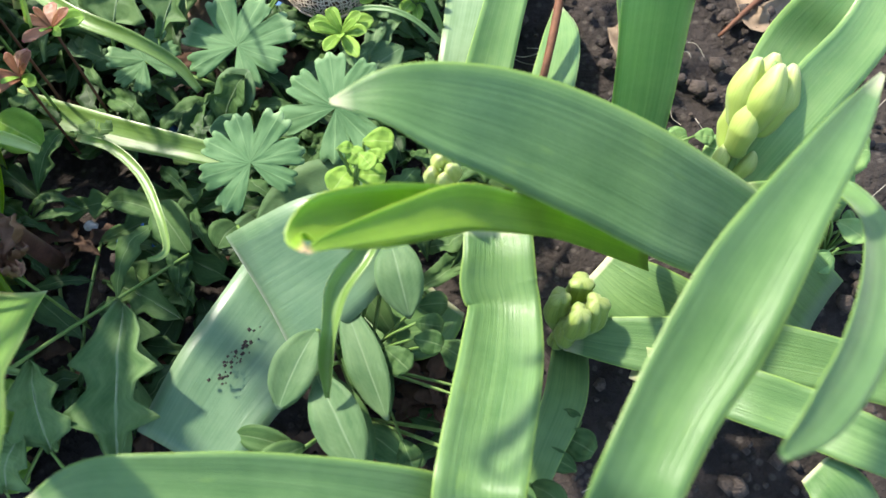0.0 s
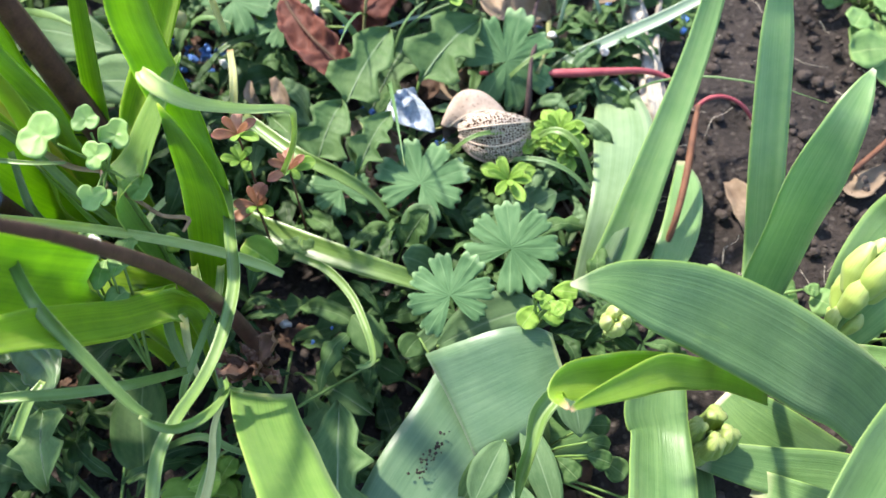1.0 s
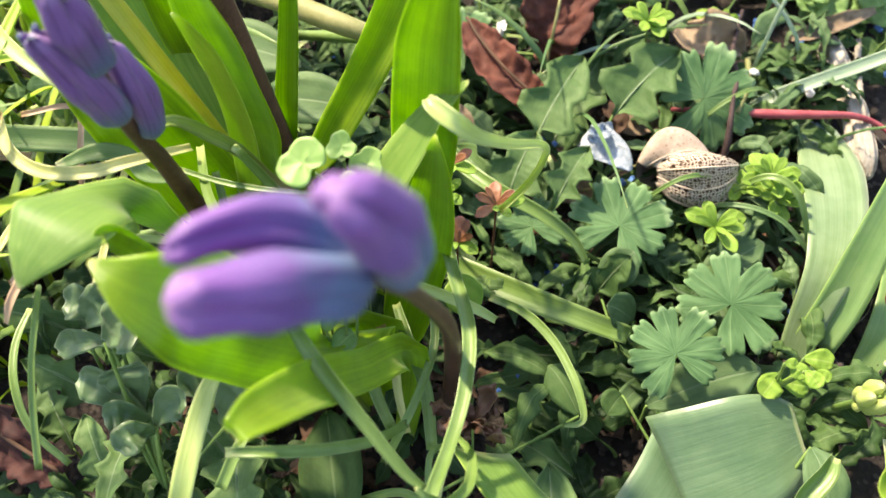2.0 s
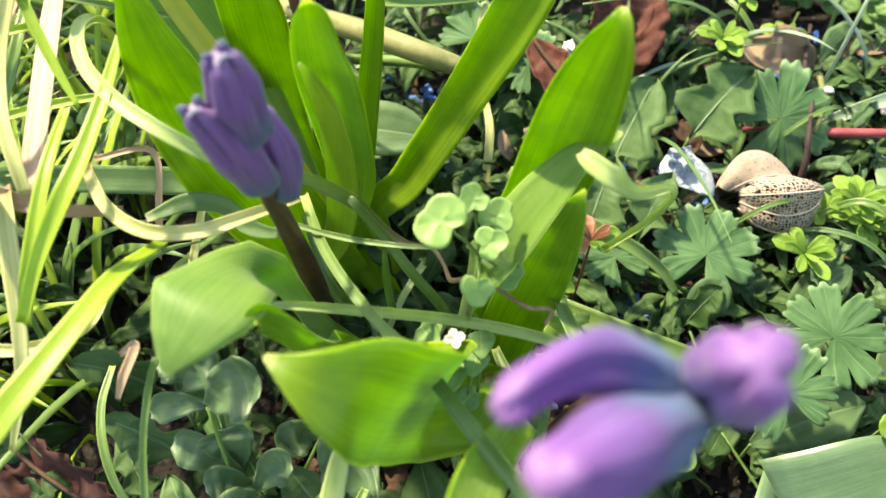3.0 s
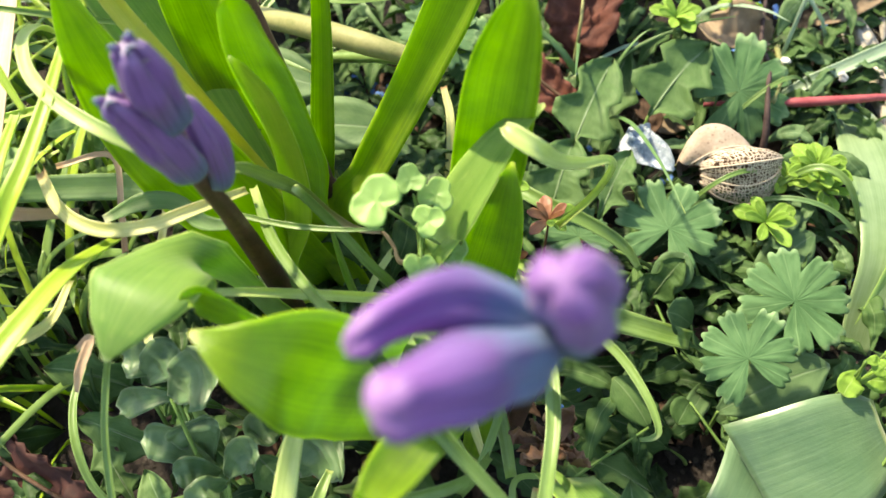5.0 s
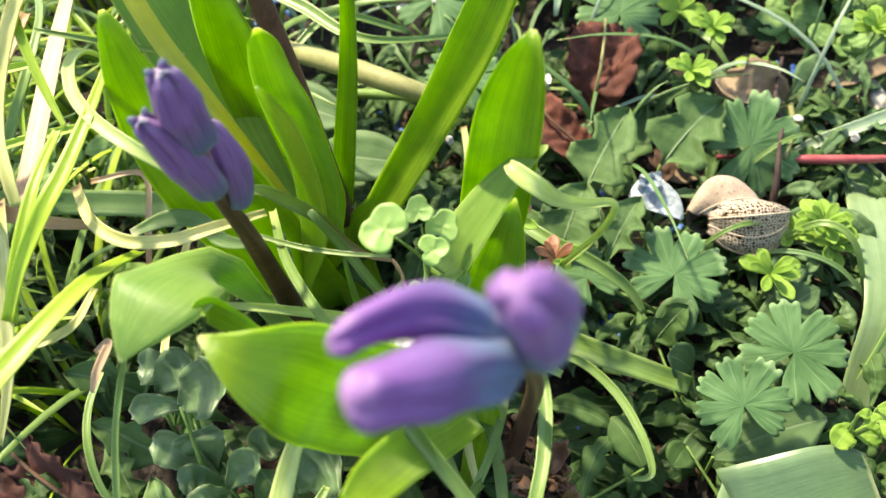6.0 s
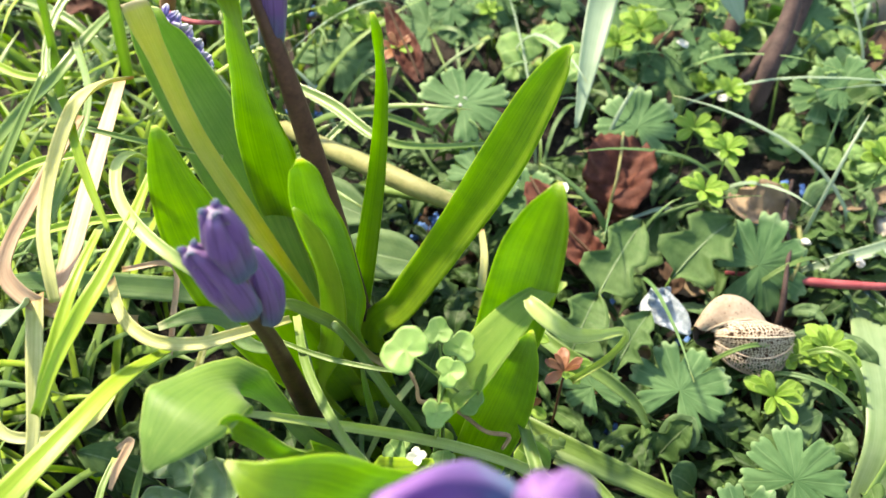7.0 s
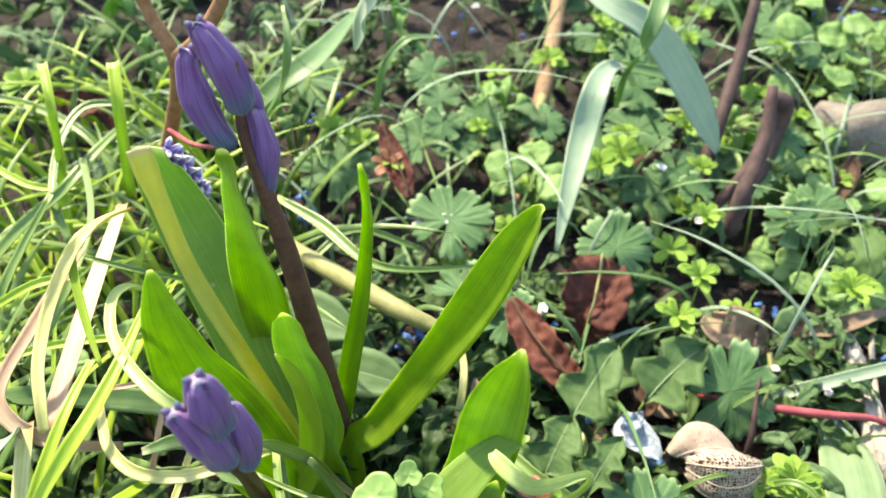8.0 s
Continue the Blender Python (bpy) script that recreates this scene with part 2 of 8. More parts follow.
MAT = {
    "glauc": leaf_material("hyacinth_leaf_grey_green", (0.072, 0.16, 0.042), (0.16, 0.275, 0.09), (0.28, 0.42, 0.08), (1.0, 1.4, 0.4), 0.3, 0.42, bump=0.4, tip=(0.6, 0.58, 0.36), bloom=0.2),
    "glauclight": leaf_material("hyacinth_leaf_light_green", (0.14, 0.275, 0.085), (0.27, 0.41, 0.16), (0.40, 0.54, 0.16), (1.0, 1.4, 0.4), 0.32, 0.3, bump=0.35, tip=(0.6, 0.58, 0.36), bloom=0.35),
    "glaucpale": leaf_material("hyacinth_leaf_flattened", (0.075, 0.15, 0.07), (0.15, 0.24, 0.125), (0.18, 0.27, 0.14), (0.8, 1.2, 0.5), 0.2, 0.34, bloom=0.3),
    "glaucblue": leaf_material("hyacinth_leaf_bleached", (0.12, 0.21, 0.075), (0.25, 0.34, 0.18), (0.3, 0.4, 0.18), (0.8, 1.2, 0.5), 0.2, 0.4, tip=(0.30, 0.46, 0.60), tip_reach=0.16, bloom=0.5),
    "bright": leaf_material("hyacinth_leaf_fresh", (0.12, 0.225, 0.008), (0.285, 0.41, 0.022), (0.42, 0.53, 0.06), (1.7, 1.9, 0.45), 0.5, 0.34, bump=0.35, tip=(0.55, 0.56, 0.25), bloom=0.25),
    "brightcurl": leaf_material("hyacinth_leaf_olive_browned_tip", (0.15, 0.27, 0.015), (0.28, 0.42, 0.04), (0.46, 0.54, 0.09), (1.4, 1.6, 0.4), 0.4, 0.4, bump=0.35, tip=(0.55, 0.38, 0.24), tip_reach=0.09),
    "freshpale": leaf_material("hyacinth_leaf_fresh_pale", (0.13, 0.26, 0.04), (0.25, 0.39, 0.085), (0.48, 0.58, 0.16), (1.3, 1.5, 0.5), 0.42, 0.5, bump=0.35, tip=(0.5, 0.55, 0.25), bloom=0.2),
    "browning": leaf_material("muscari_leaf_browning", (0.12, 0.20, 0.03), (0.24, 0.32, 0.08), (0.34, 0.38, 0.15), (1.2, 1.3, 0.5), 0.3, 0.4, veins=8.0, tip=(0.4, 0.27, 0.15), tip_reach=0.5),
    "yellow": leaf_material("hyacinth_leaf_yellowed", (0.46, 0.50, 0.06), (0.64, 0.62, 0.15), (0.6, 0.6, 0.2), (1.3, 1.3, 0.5), 0.35, 0.45, tip=(0.5, 0.45, 0.3)),
    "strand": leaf_material("muscari_leaf_green", (0.11, 0.20, 0.035), (0.22, 0.33, 0.10), (0.34, 0.43, 0.2), (1.2, 1.5, 0.5), 0.3, 0.36, veins=8.0),
    "lime": leaf_material("muscari_leaf_lime", (0.25, 0.40, 0.03), (0.42, 0.53, 0.06), (0.5, 0.58, 0.2), (1.2, 1.4, 0.5), 0.4, 0.4, veins=8.0),
    "palelime": leaf_material("pale_lime_leaf", (0.33, 0.43, 0.12), (0.54, 0.62, 0.26), (0.6, 0.66, 0.36), (1.2, 1.3, 0.6), 0.35, 0.4, veins=8.0),
    "straw": leaf_material("dying_leaf_straw", (0.44, 0.46, 0.14), (0.68, 0.68, 0.34), (0.66, 0.66, 0.4), (1.2, 1.1, 0.8), 0.35, 0.5, veins=10.0, tip=(0.4, 0.25, 0.12)),
    "pinkstraw": leaf_material("dying_leaf_pinkish", (0.38, 0.22, 0.14), (0.60, 0.44, 0.30), (0.55, 0.45, 0.3), (1.1, 1.0, 0.8), 0.25, 0.5, veins=10.0, tip=(0.4, 0.25, 0.12)),
    "weed": leaf_material("weed_leaf_green", (0.035, 0.085, 0.022), (0.095, 0.17, 0.055), (0.15, 0.22, 0.10), (1.0, 1.4, 0.5), 0.28, 0.55, veins=6.0, tip=(0.12, 0.18, 0.06), netted=True),
    "thistle": leaf_material("lobed_weed_leaf", (0.055, 0.12, 0.036), (0.135, 0.22, 0.08), (0.2, 0.28, 0.15), (1.0, 1.4, 0.5), 0.28, 0.5, veins=6.0, tip=(0.14, 0.2, 0.08), bump=0.15, netted=True),
    # weed green at about half brightness: deep shade near the soil painted in
    "weedshade": leaf_material("weed_leaf_shaded_green", (0.018, 0.045, 0.013), (0.05, 0.1, 0.03), (0.1, 0.15, 0.07), (1.0, 1.4, 0.5), 0.25, 0.42, veins=6.0, tip=(0.07, 0.1, 0.03), netted=True),
    "weedpale": leaf_material("weed_leaf_greyish", (0.06, 0.125, 0.05), (0.14, 0.225, 0.10), (0.19, 0.27, 0.15), (1.0, 1.3, 0.6), 0.25, 0.5, veins=6.0, tip=(0.18, 0.25, 0.14), netted=True),
    "cress": leaf_material("seedling_leaf_light_green", (0.15, 0.28, 0.085), (0.27, 0.41, 0.155), (0.36, 0.48, 0.2), (1.1, 1.4, 0.5), 0.35, 0.45, veins=5.0, tip=(0.3, 0.43, 0.14), netted=True),
    "cornsalad": leaf_material("corn_salad_leaf", (0.06, 0.13, 0.045), (0.15, 0.235, 0.105), (0.22, 0.3, 0.17), (1.0, 1.3, 0.6), 0.3, 0.42, veins=5.0, tip=(0.24, 0.32, 0.19), bloom=0.2),
    "cresspale": leaf_material("cress_leaf_pale", (0.22, 0.39, 0.10), (0.36, 0.52, 0.175), (0.4, 0.55, 0.22), (1.1, 1.3, 0.6), 0.35, 0.5, veins=5.0, tip=(0.4, 0.53, 0.22)),
    "spurge": leaf_material("spurge_leaf_yellow_green", (0.16, 0.30, 0.04), (0.29, 0.44, 0.08), (0.36, 0.48, 0.15), (1.1, 1.4, 0.5), 0.35, 0.5, veins=5.0, tip=(0.35, 0.44, 0.12), netted=True),
    "geranium": leaf_material("cranesbill_leaf", (0.05, 0.125, 0.045), (0.105, 0.205, 0.085), (0.16, 0.27, 0.12), (0.9, 1.3, 0.5), 0.25, 0.55, veins=5.0, tip=(0.26, 0.38, 0.19), tip_reach=0.16, bump=0.15, netted=True),
    "rib": plain_material("pale_leaf_rib", (0.15, 0.22, 0.10), (0.26, 0.34, 0.19), 300.0, 0.6, 0.2, sheer=0.1),
    "redleaf": leaf_material("spurge_leaf_red", (0.22, 0.06, 0.04), (0.4, 0.19, 0.09), (0.4, 0.25, 0.12), (1.2, 0.9, 0.7), 0.3, 0.5, veins=5.0, tip=(0.5, 0.12, 0.16)),
    "withered": leaf_material("withered_weed_leaf", (0.10, 0.045, 0.025), (0.24, 0.12, 0.07), (0.22, 0.13, 0.08), (1.1, 0.9, 0.7), 0.2, 0.6, veins=5.0, tip=(0.12, 0.06, 0.04)),
    "grass": leaf_material("grass_blade", (0.09, 0.19, 0.06), (0.19, 0.31, 0.12), (0.25, 0.36, 0.16), (1.0, 1.4, 0.5), 0.35, 0.45, veins=8.0),
    "palegrass": leaf_material("pale_strap_leaf", (0.22, 0.33, 0.22), (0.36, 0.46, 0.33), (0.42, 0.5, 0.38), (1.0, 1.2, 0.7), 0.3, 0.45, veins=12.0, bloom=0.3),
    "deadred": plain_material("dead_leaf_red_brown", (0.05, 0.015, 0.012), (0.15, 0.048, 0.032), 70.0, 0.75, 0.8, sheer=0.12),
    # maroon version of deadred, darkened further to paint in the shade at lower left
    "deadmaroon_shade": plain_material("dead_leaf_maroon_shaded", (0.03, 0.01, 0.009), (0.085, 0.028, 0.023), 70.0, 0.75, 0.8, sheer=0.08),
    "deadbrown": plain_material("dead_leaf_brown", (0.035, 0.02, 0.013), (0.115, 0.062, 0.038), 70.0, 0.8, 0.8, sheer=0.1),
    "deadpale": plain_material("dead_leaf_pale", (0.13, 0.085, 0.055), (0.30, 0.22, 0.15), 60.0, 0.8, 0.7, sheer=0.15),
    "lantern": plain_material("seed_lantern_paper", (0.33, 0.245, 0.19), (0.52, 0.41, 0.33), 130.0, 0.85, 0.5, sheer=0.1, spots=(0.18, 0.115, 0.08)),
    "net": plain_material("seed_lantern_net", (0.42, 0.32, 0.25), (0.60, 0.48, 0.38), 200.0, 0.8, 0.3),
    "soil": plain_material("soil", (0.010, 0.008, 0.007), (0.044, 0.034, 0.03), 60.0, 0.95, 1.0, 8.0, depth=0.006, spots=(0.09, 0.075, 0.065)),
    "clod": plain_material("soil_clod", (0.02, 0.015, 0.013), (0.075, 0.058, 0.05), 150.0, 0.95, 1.0, 6.0, depth=0.003),
    "stone": plain_material("stone", (0.14, 0.12, 0.10), (0.32, 0.28, 0.24), 60.0, 0.85, 0.6),
    "grit": plain_material("pale_grit", (0.4, 0.37, 0.33), (0.75, 0.72, 0.68), 200.0, 0.8, 0.4),
    "pellet": plain_material("slug_pellet_blue", (0.05, 0.13, 0.40), (0.14, 0.28, 0.62), 300.0, 0.8, 0.4),
    "wood": plain_material("weathered_wood", (0.16, 0.125, 0.095), (0.5, 0.44, 0.37), 60.0, 0.85, 1.0, stretch=(5, 0.6, 5), depth=0.002),
    "tendril": plain_material("dry_tendril", (0.17, 0.10, 0.055), (0.36, 0.25, 0.14), 200.0, 0.75, 0.5),
    "fibre": plain_material("root_fibre", (0.2, 0.17, 0.13), (0.42, 0.37, 0.3), 300.0, 0.8, 0.3),
    "twig": plain_material("dark_twig", (0.03, 0.018, 0.018), (0.095, 0.058, 0.054), 150.0, 0.75, 0.6),
    "rosewood": plain_material("brown_twig", (0.14, 0.062, 0.03), (0.33, 0.18, 0.09), 150.0, 0.65, 0.6),
    "rust": plain_material("rusty_stem", (0.07, 0.028, 0.017), (0.16, 0.068, 0.036), 150.0, 0.7, 0.4),
    "red": plain_material("red_stem", (0.20, 0.025, 0.04), (0.38, 0.09, 0.10), 120.0, 0.5, 0.3),
    "stemdark": plain_material("hyacinth_stem_purple_brown", (0.05, 0.022, 0.02), (0.125, 0.06, 0.045), 140.0, 0.45, 0.3),
    "stemgreen": plain_material("green_stem", (0.11, 0.20, 0.045), (0.20, 0.30, 0.085), 120.0, 0.5, 0.2, sheer=0.15),
    "stempale": plain_material("pale_dry_stalk", (0.14, 0.15, 0.05), (0.28, 0.265, 0.115), 120.0, 0.6, 0.4),
    "purple": petal_material("hyacinth_floret_purple", [(0.0, (0.05, 0.085, 0.13)), (0.13, (0.08, 0.12, 0.2)), (0.27, (0.09, 0.10, 0.21)), (0.4, (0.16, 0.075, 0.26)), (0.8, (0.215, 0.10, 0.32)), (0.95, (0.27, 0.15, 0.37)), (1.0, (0.42, 0.34, 0.48))], deep=(0.03, 0.012, 0.06)),
    "lilac": petal_material("hyacinth_floret_violet", [(0.0, (0.02, 0.035, 0.06)), (0.12, (0.06, 0.10, 0.19)), (0.34, (0.11, 0.175, 0.34)), (0.5, (0.16, 0.09, 0.3)), (0.8, (0.235, 0.09, 0.36)), (1.0, (0.29, 0.14, 0.38))], deep=(0.1, 0.04, 0.2)),
    "budgreen": petal_material("hyacinth_bud_green", [(0.0, (0.24, 0.36, 0.05)), (0.5, (0.40, 0.50, 0.11)), (0.85, (0.52, 0.58, 0.19)), (1.0, (0.62, 0.62, 0.32))], 0.3, 0.45, (0.3, 0.42, 0.08)),
    # darker copy of budgreen: shade on the central bud put into its colour
    "budshade": petal_material("hyacinth_bud_shaded", [(0.0, (0.13, 0.23, 0.03)), (0.5, (0.21, 0.31, 0.05)), (0.85, (0.29, 0.38, 0.08)), (1.0, (0.36, 0.42, 0.14))], 0.25, 0.45, (0.13, 0.22, 0.03)),
    "grape": petal_material("muscari_floret_blue", [(0.0, (0.16, 0.12, 0.36)), (0.5, (0.19, 0.15, 0.46)), (0.75, (0.5, 0.48, 0.62)), (1.0, (0.75, 0.73, 0.78))], 0.15, 0.5),
    "white": plain_material("white_petal_and_glint", (0.68, 0.68, 0.64), (0.85, 0.85, 0.82), 200.0, 0.6, 0.2, sheer=0.3),
    "foil": plain_material("whitish_blue_scrap", (0.13, 0.19, 0.28), (0.66, 0.7, 0.74), 260.0, 0.5, 1.0, depth=0.003),
}


# ---- shaping ----
def spline(points, steps):
    """Catmull-Rom through the points, of any dimension."""
    p = [np.array(q, float) for q in points]
    p = [2 * p[0] - p[1], *p, 2 * p[-1] - p[-2]]
    out = []
    for i in range(1, len(p) - 2):
        a, b, c, d = p[i - 1:i + 3]
        for k in range(steps):
            t = k / steps
            out.append(0.5 * (2 * b + (c - a) * t + (2 * a - 5 * b + 4 * c - d) * t * t + (3 * b - a - 3 * c + d) * t ** 3))
    out.append(p[-2])
    return out


def mesh_object(name, verts, faces, mat, parent=None, uvs=None, smooth=True, label=""):
    data = bpy.data.meshes.new(name)
    data.from_pydata([tuple(v) for v in verts], [], faces)
    if uvs is not None:
        layer = data.uv_layers.new(name="UVMap")
        loops = np.empty(len(data.loops), dtype=np.int32)
        data.loops.foreach_get("vertex_index", loops)
        layer.data.foreach_set("uv", np.asarray(uvs, float)[loops].ravel())
    data.polygons.foreach_set("use_smooth", [smooth] * len(data.polygons))
    data.materials.append(MAT[mat])
    ob = new(name, data)
    if parent is not None:
        ob.parent = parent
        ob.matrix_parent_inverse = parent.matrix_world.inverted()
    return tagged(ob, label)


def thing(name, at, label, category, group=""):
    ob = new(name)
    ob.empty_display_size = 0.01
    ob.matrix_world = Matrix.Translation(at)
    return tagged(ob, label, category, group)


def barb(f):
    """A tooth that swells slowly and falls back fast."""
    return f / 0.78 if f < 0.78 else (1 - f) / 0.22


def ribbon(points, cup=0.15, twist=(0, 0), face=(0.0, -0.48, 0.87), thick=0.0007, steps=6, cols=8, wave=0.03, seed=0, teeth=None, edges=None, sweep=0.0, ripple=None):
    """Verts, faces and uvs of a leaf with a real thickness along a spine of (x, y, z, width)."""
    rail = spline(points, steps)
    count = len(rail)
    top, low, uvs = [], [], []
    hint = Vector(face).normalized()
    for i, r in enumerate(rail):
        a, b = rail[max(i - 1, 0)][:3], rail[min(i + 1, count - 1)][:3]
        run = Vector(b - a)
        run = run.normalized() if run.length > 1e-9 else Vector((0, 1, 0))
        side = run.cross(hint)
        side = side.normalized() if side.length > 1e-6 else Vector((1, 0, 0))
        up = side.cross(run).normalized()
        u = i / (count - 1)
        turn = radians(twist[0] + (twist[1] - twist[0]) * u)
        side, up = side * math.cos(turn) + up * math.sin(turn), up * math.cos(turn) - side * math.sin(turn)
        half = max(r[3], 0.0003) / 2
        mid = Vector(r[:3])
        for j in range(cols + 1):
            v = 2 * j / cols - 1
            reach = half
            if edges:
                reach = half * float(np.interp(1 - u, [e[0] for e in edges], [e[1 if v < 0 else 2] for e in edges]))
            if teeth:
                reach = half * (1 - teeth[1] * (1 - barb((teeth[0] * u + 0.13 * math.sin(9 * u + seed) + 0.07 * math.copysign(1, v)) % 1.0)))
            lift = cup * half * (v * v - 0.35) + wave * half * (noise.noise(Vector((u * 5 + seed * 3.1, v * 0.9, seed * 1.7))) + 0.45 * noise.noise(Vector((u * 17 + seed, v * 3.3, seed * 0.7))))
            if ripple:
                lift += ripple[1] * half * abs(v) * math.sin(6.283 * ripple[0] * (u + 0.09 * abs(v)))
            p = mid + side * (v * reach) + up * lift + run * (sweep * reach * abs(v) ** 1.5)
            edge = thick * (1 - 0.75 * abs(v) ** 3) * min(1, half / 0.002)
            top.append(p)
            low.append(p - up * edge)
            uvs.append((j / cols, u))
    w = cols + 1
    verts = top + low
    shift = len(top)
    faces = []
    for i in range(count - 1):
        for j in range(cols):
            a, b, c, d = i * w + j, i * w + j + 1, (i + 1) * w + j + 1, (i + 1) * w + j
            faces.append((a, b, c, d))
            faces.append((a + shift, d + shift, c + shift, b + shift))
        for j, flip in ((0, False), (cols, True)):
            a, b = i * w + j, (i + 1) * w + j
            q = (a, b, b + shift, a + shift)
            faces.append(q[::-1] if flip else q)
    for i, flip in ((0, True), (count - 1, False)):
        for j in range(cols):
            a, b = i * w + j, i * w + j + 1
            q = (a, b, b + shift, a + shift)
            faces.append(q[::-1] if flip else q)
    return verts, faces, uvs + uvs


leaf_seed = [0]


def leaf(parent, points, mat, label="", name="leaf", **how):
    leaf_seed[0] += 1
    verts, faces, uvs = ribbon(points, seed=leaf_seed[0], **how)
    return mesh_object(name, verts, faces, mat, parent, uvs, True, label)


def pipe(points, sides=8, steps=5, lobes=0, depth=0.0):
    """Verts, faces and uvs of a tapering round stem along (x, y, z, diameter)."""
    rail = spline(points, steps)
    count = len(rail)
    verts, uvs, faces = [], [], []
    side = None
    for i, r in enumerate(rail):
        a, b = rail[max(i - 1, 0)][:3], rail[min(i + 1, count - 1)][:3]
        run = Vector(b - a)
        run = run.normalized() if run.length > 1e-9 else Vector((0, 0, 1))
        if side is None:
            side = run.orthogonal().normalized()
        side = (side - run * side.dot(run)).normalized()
        up = run.cross(side)
        half = max(r[3], 0.0002) / 2
        for j in range(sides):
            th = 2 * math.pi * j / sides
            rad = half * (1 - depth * (0.5 - 0.5 * math.cos(lobes * th)) ** 3) if lobes else half
            verts.append(Vector(r[:3]) + side * (rad * math.cos(th)) + up * (rad * math.sin(th)))
            uvs.append((j / sides, i / (count - 1)))
    for i in range(count - 1):
        for j in range(sides):
            k = (j + 1) % sides
            faces.append((i * sides + j, i * sides + k, (i + 1) * sides + k, (i + 1) * sides + j))
    faces.append(tuple(range(sides))[::-1])
    faces.append(tuple(range((count - 1) * sides, count * sides)))
    return verts, faces, uvs


def stem(parent, points, mat, label="", name="stem", sides=8, lobes=0, depth=0.0):
    verts, faces, uvs = pipe(points, sides, 5, lobes, depth)
    return mesh_object(name, verts, faces, mat, parent, uvs, True, label)


def floret(parent, foot, end, width, mat, bend=(0, 0, 0), name="floret", label="", groove=0.62, blunt=0.0):
    """A closed hyacinth floret: a swollen foot, a waist, and three furrowed petals that meet at the tip."""
    foot, end, bend = Vector(foot), Vector(end), Vector(bend)
    shape = [(0, 0.5), (0.04, 0.72), (0.11, 0.85), (0.25, 0.91), (0.42, 0.98), (0.54, 1.0), (0.68, 0.9), (0.82, 0.68), (0.93, 0.42), (1, 0.2)]
    shape = [(s, r + blunt * (1 - r) * max(0.0, s - 0.55) * 2.0 if s < 0.97 else r + 0.2 * blunt) for s, r in shape]
    rail = spline([(*(foot.lerp(end, s) + bend * (4 * s * (1 - s))), width * r) for s, r in shape], 3)
    count, sides = len(rail), 30
    run = (end - foot).normalized()
    side = run.orthogonal().normalized()
    up = run.cross(side)
    start = (foot.x * 977 + end.y * 331) % 6.283
    verts, uvs, faces = [], [], []
    for i, r in enumerate(rail):
        s = i / (count - 1)
        for j in range(sides):
            th = 2 * math.pi * j / sides + 0.5 * s
            cut = abs(math.cos(1.5 * th + start)) ** 0.5
            rad = r[3] / 2 * (1 - (0.18 + 0.95 * s) * groove * (1 - cut) - 0.16 * groove * s * (1 - abs(math.cos(4.5 * th + start))) ** 2 + 0.13 * noise.noise(Vector((s * 5, math.cos(th) * 1.5, math.sin(th) * 1.5 + start))))
            verts.append(Vector(r[:3]) + side * (rad * math.cos(th)) + up * (rad * math.sin(th)))
            uvs.append((j / sides, s))
    for i in range(count - 1):
        for j in range(sides):
            k = (j + 1) % sides
            faces.append((i * sides + j, i * sides + k, (i + 1) * sides + k, (i + 1) * sides + j))
    faces.append(tuple(range(sides))[::-1])
    faces.append(tuple(range((count - 1) * sides, count * sides)))
    return mesh_object(name, verts, faces, mat, parent, uvs, True, label)


def ground_z(x, y):
    return 0.004 + 0.11 * (min(max(y, -0.2), 0.7) - 0.15) + 0.06 * min(max(x, 0.0), 0.25)


# ---- ground ----
def make_ground():
    def axis(lo, hi, fine):
        near = list(np.arange(lo, hi, fine))
        step, a, b, outer_a, outer_b = fine, lo, hi, [], []
        while b < 40:
            step *= 1.35
            a, b = a - step, b + step
            outer_a.append(a)
            outer_b.append(b)
        return outer_a[::-1] + near + [hi] + outer_b
    xs, ys = axis(-0.6, 0.45, 0.005), axis(-0.1, 0.95, 0.005)
    verts, faces = [], []
    for y in ys:
        for x in xs:
            z = ground_z(x, y)
            rough = min(1.0, max(0.0, 1.6 - 1.2 * math.hypot(x + 0.08, y - 0.42)))
            z += rough * 0.006 * noise.fractal(Vector((x * 28, y * 28, 0.3)), 1.0, 2.0, 4) + rough * 0.0035 * abs(noise.noise(Vector((x * 110, y * 110, 4.0))))
            verts.append((x, y, z))
    w = len(xs)
    for i in range(len(ys) - 1):
        for j in range(w - 1):
            faces.append((i * w + j, i * w + j + 1, (i + 1) * w + j + 1, (i + 1) * w + j))
    ob = mesh_object("ground", verts, faces, "soil")
    tagged(ob, "dark crumbly garden soil under low weeds", "ground", kind="structure")


make_ground()



